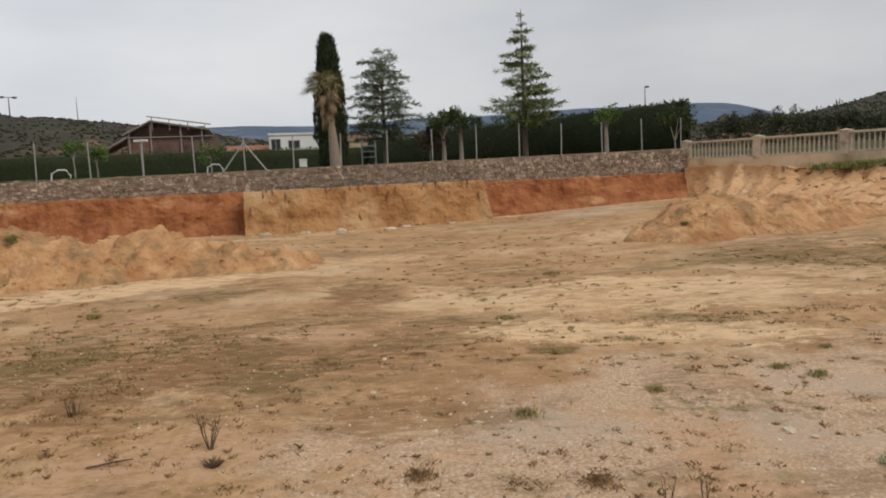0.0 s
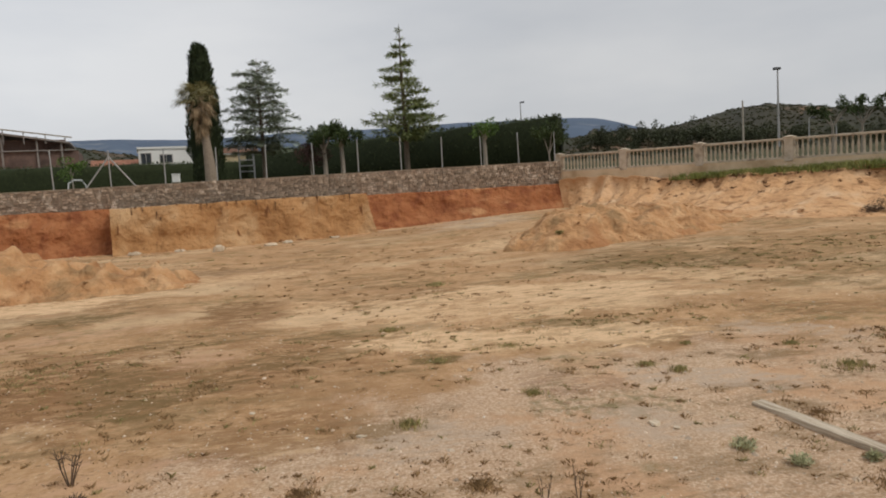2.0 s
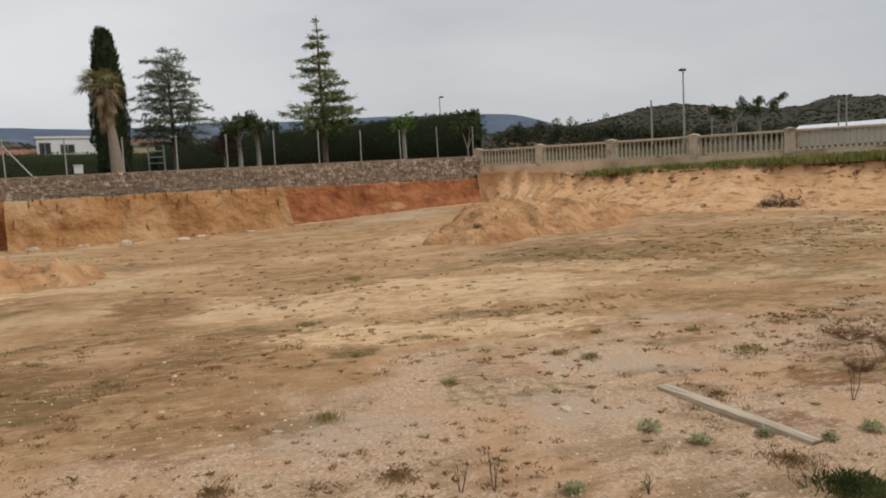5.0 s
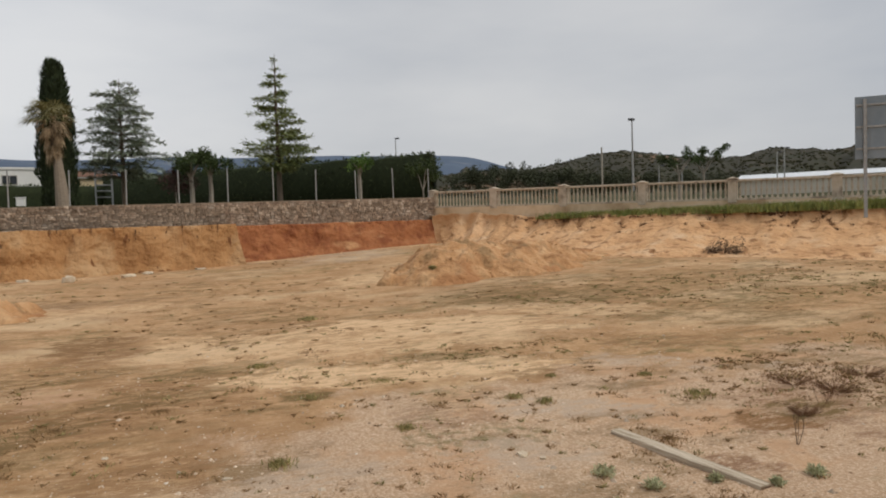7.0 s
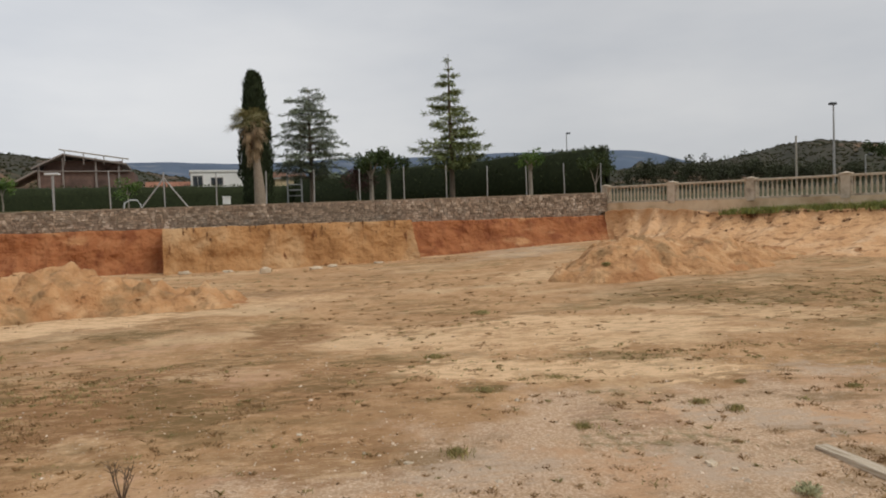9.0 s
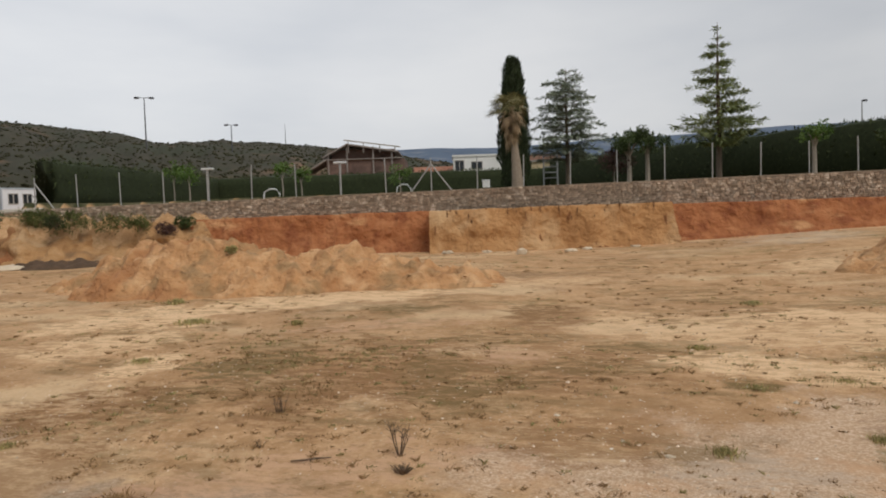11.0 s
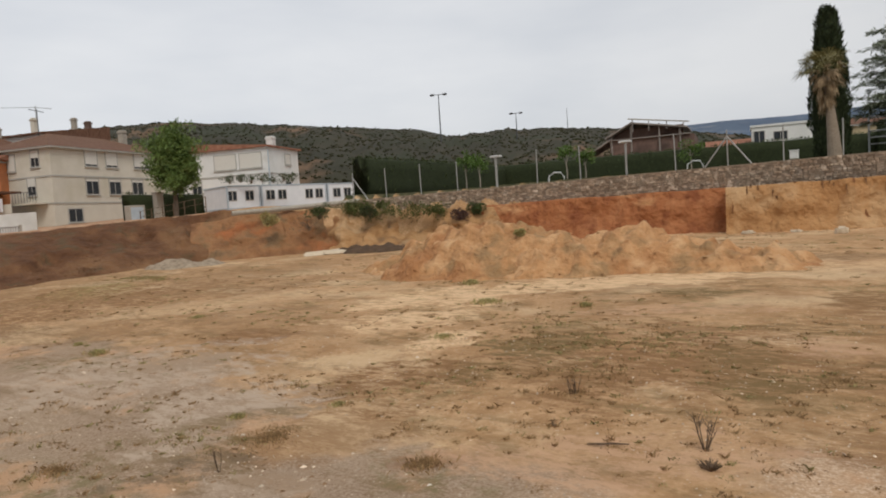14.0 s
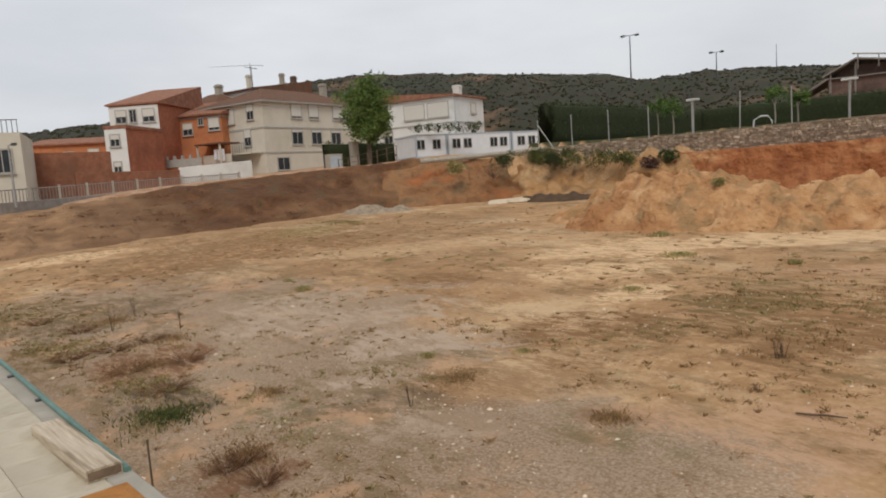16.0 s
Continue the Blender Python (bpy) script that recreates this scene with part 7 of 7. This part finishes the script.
ob = twigs("dead_weed", "dark clump of dead roots on the ground", x, y, 40, 0.09, 0.14, 602, 0.008, 2)
for k, ((x, y), h) in enumerate((((-4.86, 8.69), 0.25), ((-4.88, 8.68), 0.24), ((-7.3, 4.54), 0.32), ((-4.92, 8.65), 0.28), ((3.37, 5.04), 0.2), ((1.84, 5.72), 0.35), ((2.13, 5.62), 0.4), ((6.79, 6.11), 0.5), ((-17.08, 3.62), 0.5), ((-14.51, 3.88), 0.5), ((-15.63, 2.85), 0.6), ((-4.51, 7.42), 0.12))):
    twigs("dry_stalk", "thin dry standing weed stalk", x, y, 4, h, 0.1, 610 + k, 0.005, 3)
for k in range(6):
    r2 = random.Random(650 + k)
    x, y = 8.2 + r2.uniform(0, 2.2), 6.4 + r2.uniform(-1.0, 2.0)
    twigs("dry_weed", "tall dry reddish brown weeds", x, y, 9, 0.42, 0.3, 660 + k, 0.002, 4, mat="russet")
for k, (x, y) in enumerate(((-7.29, 2.24), (-6.73, 2.43), (-12.1, 2.39), (-11.96, 3.24), (-18.37, 1.85), (-16.37, 2.35), (-13.93, 2.51), (-14.08, 3.18), (-13.9, 1.77), (-10.6, 2.59), (-7.36, 2.45), (7.8, 6.94), (9.11, 7.51), (10.18, 7.89), (8.9, 8.13))):
    twigs("dry_bush", "matted dark reddish dry weed", x, y, 90, 0.14, 0.34 if k in (0, 1, 10, 11) else 0.6, 690 + k, 0.003, 3, mat="russet")
x, y = (5.04, 4.43)
tuft(x, y, 0.33, "bank_leaf", "dense dark green weed at the pavement foot", 698, 0.09, 2600, 0.006, 1.2, name="weed_clump")
x, y = (-9.54, 2.23)
tuft(x, y, 0.6, "bank_leaf", "patch of short green grass at the pavement foot", 699, 0.06, 1500, 0.006, 1.4, name="weed_clump")
# a fallen stick
x, y = (-3.69, 7.12)
st = thing("stick", "bent dead stick lying on the earth", "stick", (x, y, fz(x, y) + 0.02), 12)
part("branch", tube(bmesh.new(), [(-0.22, -0.02, 0.0), (-0.08, -0.03, 0.012), (0.06, 0.02, 0.015), (0.24, 0.06, 0.01)], [0.010, 0.014, 0.013, 0.006], 6), M["twig"], st)
part("side_twig", tube(bmesh.new(), [(0.02, 0.0, 0.015), (0.09, -0.05, 0.03)], [0.006, 0.003], 5), M["twig"], st)


def rock(x, y, w, h, seed, label="pale limestone lump on the ground", z=None, flat=1.0):
    rnd = random.Random(seed)
    bm = bmesh.new()
    bmesh.ops.create_icosphere(bm, subdivisions=2, radius=1)
    for v in bm.verts:
        k = 1 + 0.35 * noise.noise(v.co * 1.3 + Vector((seed, 0, 0)))
        k *= 1 + 0.25 * noise.cell(v.co * 1.7 + Vector((seed, 3, 0)))
        v.co = Vector((v.co.x * w * k, v.co.y * w * 0.75 * k, min(max(v.co.z, -0.3), 0.55) * h * k))
    ob = part("rock", bm, M["rock"])
    ob.matrix_basis = pose(x, y, (fz(x, y) if z is None else z) + h * 0.12, 0, 0, rnd.uniform(0, 360))
    return tagged(ob, label, "rock", "pale rocks")


for k, ((x, y), w, h) in enumerate((((-5, 33.89), 0.35, 0.35), ((3.65, 7.19), 0.08, 0.05), ((3.82, 7), 0.05, 0.04), ((0.32, 7.87), 0.05, 0.03), ((-1.03, 9.05), 0.05, 0.02), ((3.65, 7.22), 0.05, 0.04), ((-9.02, 34.95), 0.3, 0.22), ((-1.86, 36.11), 0.3, 0.15), ((-2.69, 35.2), 0.35, 0.15), ((-7.05, 35.2), 0.25, 0.15), ((0.53, 36.7), 0.3, 0.12), ((-15.11, 19.24), 0.15, 0.12))):
    rock(x, y, w, h, 700 + k)
for k, (px, py) in enumerate(((-31.0, 27.3), (-30.2, 28.0))):
    rock(px, py, 0.95, 0.3, 720 + k, "broken pale concrete slab below the bank")
sheet = mound("dark_sheet", "crumpled dark plastic sheet at the foot of the bank", [(-28.5, 29.0, 0.5, 1.0), (-27.3, 29.6, 0.4, 0.9), (-29.6, 28.5, 0.4, 0.8)], -31.5, -25, 26.5, 32, M["black_sheet"], 215, rugged=0.22)
tagged(sheet, category="plastic sheet")

# scrub on the banks and along the edges
def bush(at, r, mat, label, seed, n=420, leaf=0.1):
    rnd = random.Random(seed)
    ob = thing("bush", label, "bush", at)
    bm, spots = bmesh.new(), []
    for _ in range(9):
        d = Vector((rnd.gauss(0, 1), rnd.gauss(0, 1), abs(rnd.gauss(0, 1)))).normalized() * r * 0.8
        tube(bm, [(0, 0, -0.25), d * 0.5, d], [min(0.025, r * 0.05), min(0.018, r * 0.035), 0.004], 4)
    lumps = [Vector((rnd.gauss(0, 0.45), rnd.gauss(0, 0.45), abs(rnd.gauss(0.1, 0.4)))) * r for _ in range(7)]
    for _ in range(n):
        d = Vector((rnd.gauss(0, 1), rnd.gauss(0, 1), rnd.gauss(0, 1))).normalized()
        spots.append((rnd.choice(lumps) + d * r * rnd.uniform(0.25, 0.5), 1.0, (d.x, d.y, d.z + 0.3)))
    stuff_part("stem_clump", bm, M["twig"], ob)
    stuff_piece("leaf_mass", mesh_of("leaf_mass", *leaf_cloud(spots, min(leaf, r * 0.4), rnd, 0, 1.5)), M[mat], ob)
    return ob


for k, (at, r, mat) in enumerate((((-32.76, 29.19, 3.15), 0.6, "leaf_dark"), ((-30.58, 31.44, 3.08), 0.55, "hedge"), ((-34.79, 26.75, 2.95), 0.5, "grass"), ((-32.45, 28.02, 2.57), 0.8, "twig"),
                                   ((-24.95, 33.35, 2.55), 0.55, "leaf_red"), ((-24.45, 34.15, 2.85), 0.5, "leaf_dark"), ((-13.2, 21.0, 1.95), 0.15, "grass"), ((21.97, 23.77, 1.21), 0.55, "twig"), ((21.53, 23.89, 1.15), 0.4, "twig"), ((22.1, 23.38, 1.12), 0.4, "twig"), ((8.3, 23.3, 1.33), 0.09, "grass"))):
    bush(at, r, mat, {"leaf_dark": "dark green bush on the bank", "grass": "light green weed bush on the bank", "hedge": "blackish green bush on the bank's edge", "twig": "dry brown brushwood on the bank", "leaf_red": "reddish brown bush on the bank"}[mat], 740 + k, 900 if mat != "twig" else 700, 0.1 if mat != "twig" else 0.06)

rnd = random.Random(795)
spots = []
for _ in range(95):
    u = rnd.random() ** 0.8
    cx, cy = -25.8 - 7.4 * u + rnd.gauss(0, 0.25), 33.75 - 1.3 * u - rnd.uniform(0.1, 0.9)
    cz = 3.2 + 0.08 * (-26.0 - cx) - rnd.uniform(-0.1, 0.5) * (1 if rnd.random() < 0.6 else 1.6)
    r = rnd.uniform(0.18, 0.42)
    for _ in range(60):
        d = Vector((rnd.gauss(0, 1), rnd.gauss(0, 1), rnd.gauss(0, 0.7))).normalized()
        spots.append((Vector((cx, cy, cz)) + d * r * rnd.uniform(0.5, 1), 1.0, (d.x, d.y, d.z + 0.4)))
tagged(piece("bank_scrub", mesh_of("bank_scrub", *leaf_cloud(spots, 0.1, rnd, 0, 1.5)), M["bank_leaf"]), "dense green scrub along the bank's edge", "scrub", kind="stuff")

for k, x in enumerate((0, 1, 2, 3, 4, 5, 6)):
    at = [(-55.95, 39.16, 7.05), (-55.37, 39.97, 7.13), (-54.79, 40.77, 7.01), (-54.17, 41.58, 7.09), (-53.54, 42.38, 6.96), (-52.94, 43.13, 7.04), (-52.4, 43.78, 6.92)][k]
    bush(at, 0.55, "leaf_dark", "green climbing plant on the white house's terrace", 770 + k, 200, 0.14)

# grass on the strip below the balustrade
rnd = random.Random(801)
v, f = [], []
for _ in range(2600):
    i, o = rnd.uniform(1.8, 7.6), rnd.uniform(0.25, 1.9)
    i = i if rnd.random() < min(1, (i - 1.2) / 1.6) else 4 + rnd.random() * 3
    p = BAL0 + BSTEP * i + BIN * o
    blades(v, f, (p[0], p[1], 3.0), 14, rnd.choice((0.14, 0.24, 0.4)) * min(1.25, 0.75 + 0.1 * i), 0.25, rnd, 0.6, 0.03)
tagged(piece("grass_strip", mesh_of("grass_strip", v, f), M["strip_grass"]), "fresh green grass strip below the balustrade", "grass", kind="stuff")
spots = []
for _ in range(90):
    p = BAL0 + BSTEP * rnd.uniform(3.0, 7.4) + BIN * rnd.uniform(0.4, 1.8)
    for _ in range(5):
        spots.append(((p[0] + rnd.gauss(0, 0.1), p[1] + rnd.gauss(0, 0.1), 3.42 + rnd.uniform(-0.05, 0.08)), 1.0, (0, 0, 0.5)))
tagged(piece("white_flowers", mesh_of("white_flowers", *leaf_cloud(spots, 0.05, rnd, 0, 1.0)), M["white"]), "small white flowers in the grass strip", "flowers", kind="stuff")
v, f = [], []
face = np.array([q.co[:] for q in east_bank.data.vertices]).reshape(30, -1, 3)
for _ in range(620):
    row = int(28 - 16 * rnd.random() ** 5)
    p = face[row, rnd.randrange(48, face.shape[1])]
    if float(wavy(p[0] / 1.1, p[1] / 1.1, 51)) < rnd.uniform(-0.6, 0.6):
        continue
    blades(v, f, (p[0], p[1], p[2] - 0.04), 26, rnd.choice((0.06, 0.1, 0.16)), rnd.choice((0.08, 0.14, 0.3)), rnd, 1.4, 0.014)
tagged(piece("edge_roots", mesh_of("edge_roots", v, f), M["russet"]), "dark roots and dead weeds over the bank's lip", "weeds", kind="stuff")
v, f = [], []
rnd = random.Random(803)
face = np.array([q.co[:] for q in yellow_cut.data.vertices]).reshape(18, -1, 3)
for _ in range(30):
    col, row = rnd.randrange(4, face.shape[1] - 4), rnd.choice((15, 16, 16, 14, 12))
    p = face[row, col] + np.array((*WIN, 0)) * 0.04
    long = rnd.choice((0.15, 0.25, 0.3, 0.6)) * (1.0 if row > 13 else 0.5)
    blades(v, f, (p[0], p[1], p[2] + 0.05), 9, -long, 0.05, rnd, 0.2, 0.010)
tagged(piece("hanging_roots", mesh_of("hanging_roots", v, f), M["russet"]), "dark roots hanging down the yellow cut", "roots", kind="stuff")
v, f = [], []
rnd = random.Random(805)
for _ in range(130):
    y = rnd.uniform(-3, 27)
    u = rnd.random()
    x = -38.5 - 8.0 * u + rnd.gauss(0, 0.2) + max(0, (y - 21)) * 0.4
    z = fz(x, y) * (1 - u) + float(upper_height(-47.8, y)) * u
    blades(v, f, (x, y, z), 46, 0.11, 0.9, rnd, 1.8, 0.012)
tagged(piece("bank_weeds", mesh_of("bank_weeds", v, f), M["russet"]), "withered weeds over the brown slope", "weeds", kind="stuff")

# scattered small growth and pebbles over the whole plot
rnd = random.Random(811)
v, f, gv, gf = [], [], [], []
count = 0
GROWTH = [((14.22, 17.74), 8.5, 3.2, 520, 1), ((17.97, 15.25), 5.0, 2.4, 200, 1), ((9.43, 7.88), 1.5, 1.2, 260, 0), ((12.71, 9.99), 2.0, 1.2, 220, 1), ((9.3, 9.6), 1.2, 0.5, 80, 0), ((7.18, 8.34), 0.7, 0.3, 60, 0),
          ((-8.37, 5.06), 0.9, 0.5, 60, 1), ((-9, 7.51), 1.6, 0.6, 120, 0), ((-12.86, 2.56), 2.2, 1.2, 260, 0), ((-19.79, 1.9), 3.0, 1.4, 180, 1), ((-32.63, 17.39), 4.0, 0.9, 160, 1), ((-5.7, 9.48), 2.5, 1.2, 160, 0), ((-4.64, 11.98), 3.5, 1.8, 200, 0), ((5.02, 12.27), 3.6, 0.9, 140, 1), ((-10.97, 2.3), 0.9, 0.5, 160, 1), ((-15.41, 2), 2.2, 1.0, 220, 1), ((-5.4, 12.01), 5.0, 1.8, 260, 1), ((-13.96, 12.24), 6.0, 1.4, 200, 1)]
for (cx, cy), rx, ry, n, green in GROWTH:
    for _ in range(n):
        x, y = cx + rx * rnd.gauss(0, 0.5), cy + ry * rnd.gauss(0, 0.5)
        r = math.hypot(x, y)
        if float(pit_distance(x, y)) > -1.2 or float(rough_field(x, y * 1.4, 1.6, 3, 37)) < rnd.uniform(-0.8, 0.5):
            continue
        w = (gv, gf) if rnd.random() < (0.75 if green else 0.15) else (v, f)
        blades(*w, (x, y, fz(x, y)), 22, rnd.uniform(0.012, 0.04) * (1 + r / 50), rnd.choice((0.06, 0.12, 0.2)) * (1 + r / 40), rnd, 2.0, 0.003 + r * 0.0003)
while count < 2600:
    r, b = 4.2 * math.exp(rnd.uniform(0, 2.2)), radians(rnd.uniform(-92, 55))
    x, y = r * math.sin(b), r * math.cos(b)
    if float(pit_distance(x, y)) > -1.2:
        continue
    thick = float(rough_field(x, y * 1.5, 4.0, 3, 31))
    if thick < rnd.uniform(-0.7, 0.6):
        continue
    count += 1
    size = rnd.choice((0.05, 0.09, 0.15)) * (1 + r / 40)
    h = rnd.uniform(0.012, 0.04) * (1 + r / 60)
    if rnd.random() < 0.25:
        blades(gv, gf, (x, y, fz(x, y)), 22, h * 1.0, size, rnd, 2.2, 0.003 + r * 0.0003)
    else:
        blades(v, f, (x, y, fz(x, y)), 24, h, size, rnd, 2.4, 0.003 + r * 0.0003)
tagged(piece("withered_growth", mesh_of("withered_growth", v, f), M["mat"]), "scattered withered growth over the plot", "weeds", kind="stuff")
tagged(piece("green_growth", mesh_of("green_growth", gv, gf), M["olive_growth"]), "scattered olive green growth over the plot", "weeds", kind="stuff")
v, f = [], []
count = 0
OCT = ((1, 0, 0), (0, 1, 0), (-1, 0, 0), (0, -1, 0), (0, 0, 1))
while count < 9000:
    r, b = 3.6 * math.exp(rnd.uniform(0, 1.5)), radians(rnd.uniform(-92, 55))
    x, y = r * math.sin(b), r * math.cos(b)
    if y < near_edge(x) + 0.2 or float(wavy(x / 2.2, y / 2.2, 41)) + 0.5 * float(wavy(x / 0.8, y / 0.8, 43)) < rnd.uniform(-0.7, 0.7):
        continue
    count += 1
    s = rnd.choice((0.006, 0.008, 0.012, 0.012, 0.02)) * rnd.uniform(0.6, 1.4) * (2.2 if rnd.random() < 0.05 else 1.0)
    z, a, k = fz(x, y), rnd.uniform(0, 3), len(v)
    for ox, oy, oz in OCT:
        q = s * rnd.uniform(0.7, 1.2)
        v.append((x + q * (ox * math.cos(a) - oy * math.sin(a)), y + q * (ox * math.sin(a) + oy * math.cos(a)), z + (q * 0.6 if oz else -0.004)))
    f += [(k, k + 1, k + 4), (k + 1, k + 2, k + 4), (k + 2, k + 3, k + 4), (k + 3, k, k + 4)]
tagged(piece("pebbles", mesh_of("pebbles", v, f), M["pebble"]), "pale pebbles and gravel strewn over the ground", "pebbles", kind="stuff")

# clods and crumbled earth on the heaps and along the foot of the cut faces
def clods(name, label, places, mat):
    """Jittered lumps of earth at (x, y, z, size)."""
    v, f = [], []
    for x, y, z, s in places:
        k = len(v)
        for ox, oy, oz in ((1, 0, 0), (0, 1, 0), (-1, 0, 0), (0, -1, 0), (0, 0, 1), (0.6, 0.6, 0.6), (-0.6, 0.5, 0.6), (-0.1, -0.8, 0.6)):
            q = s * rnd.uniform(0.6, 1.2)
            v.append((x + q * ox, y + q * oy, z + q * oz * 0.7 - s * 0.35))
        f += [tuple(k + i for i in t) for t in ((0, 1, 5), (1, 2, 6), (2, 3, 7), (3, 0, 7), (5, 1, 6), (6, 2, 7), (7, 0, 5), (5, 6, 4), (6, 7, 4), (7, 5, 4))]
    tagged(piece(name, mesh_of(name, v, f), mat), label, "earth clods", kind="stuff")


rnd = random.Random(821)
places = []
for heap, n in ((long_heap, 900), (small_heap, 420)):
    co = np.array([q.co[:] for q in heap.data.vertices])
    co = co[co[:, 2] > floor_height(co[:, 0], co[:, 1]) + 0.06]
    for _ in range(n):
        p = co[rnd.randrange(len(co))]
        places.append((p[0] + rnd.gauss(0, 0.1), p[1] + rnd.gauss(0, 0.1), p[2], rnd.choice((0.02, 0.03, 0.04, 0.06, 0.08)) * rnd.uniform(0.7, 1.2)))
clods("clods", "lumps of ochre earth strewn over the heaps", places, M["mound"])
places = []
for _ in range(1100):
    sa = rnd.uniform(0.5, 37)
    o = (2.75 if S_B < sa < S_A else 1.75) + abs(rnd.gauss(0, 0.45))
    if float(wavy(sa / 1.4, 0.0, 57)) < rnd.uniform(-0.8, 0.6):
        continue
    p = on_wall(sa, o)
    places.append((p[0], p[1], fz(*p), rnd.choice((0.04, 0.06, 0.08, 0.14)) * rnd.uniform(0.7, 1.3)))
for _ in range(500):
    q = east_bank.data.vertices[rnd.randrange(len(east_bank.data.vertices) // 30 * 9)].co
    places.append((q.x + rnd.gauss(0, 0.3), q.y + rnd.gauss(0, 0.3), q.z, rnd.choice((0.03, 0.05, 0.08)) * rnd.uniform(0.7, 1.3)))
clods("fallen_crumbs", "pale crumbled clay at the foot of the cut", places, M["pale"])

places, white = [], []
while len(places) < 1500:
    r, b = 6.0 * math.exp(rnd.uniform(0, 1.6)), radians(rnd.uniform(-88, 52))
    x, y = r * math.sin(b), r * math.cos(b)
    if float(pit_distance(x, y)) > -1.0 or float(rough_field(x, y * 1.6, 2.6, 3, 61)) < rnd.uniform(-0.3, 0.7):
        continue
    places.append((x, y, fz(x, y), rnd.choice((0.012, 0.018, 0.025, 0.04)) * (0.7 + r / 24)))
    if len(white) < 130 and r < 16:
        x, y = x + rnd.gauss(0, 0.8), y + rnd.gauss(0, 0.8)
        white.append((x, y, fz(x, y), rnd.choice((0.010, 0.014, 0.018, 0.035))))
M["lump"] = material("dark_soil_lump", [(0.15, 0.085, 0.042), (0.23, 0.13, 0.065), (0.30, 0.18, 0.095)], 2.0, vary="island", amount=0.3)
M["white_stone"] = material("white_stone", [(0.54, 0.47, 0.38), (0.68, 0.61, 0.52)], 4.0, vary="island", amount=0.15)
clods("soil_lumps", "small dark brown lumps of soil over the plot", places, M["lump"])
clods("white_stones", "scattered whitish stones on the gravel", white, M["white_stone"])

# the single stones of the wall's middle stretch
for m, k in singles:
    if not shapes[k].materials:
        shapes[k].materials.append(M["stone_one"])
    ob = piece("stone", shapes[k], None, wall_thing)
    ob.matrix_basis = m
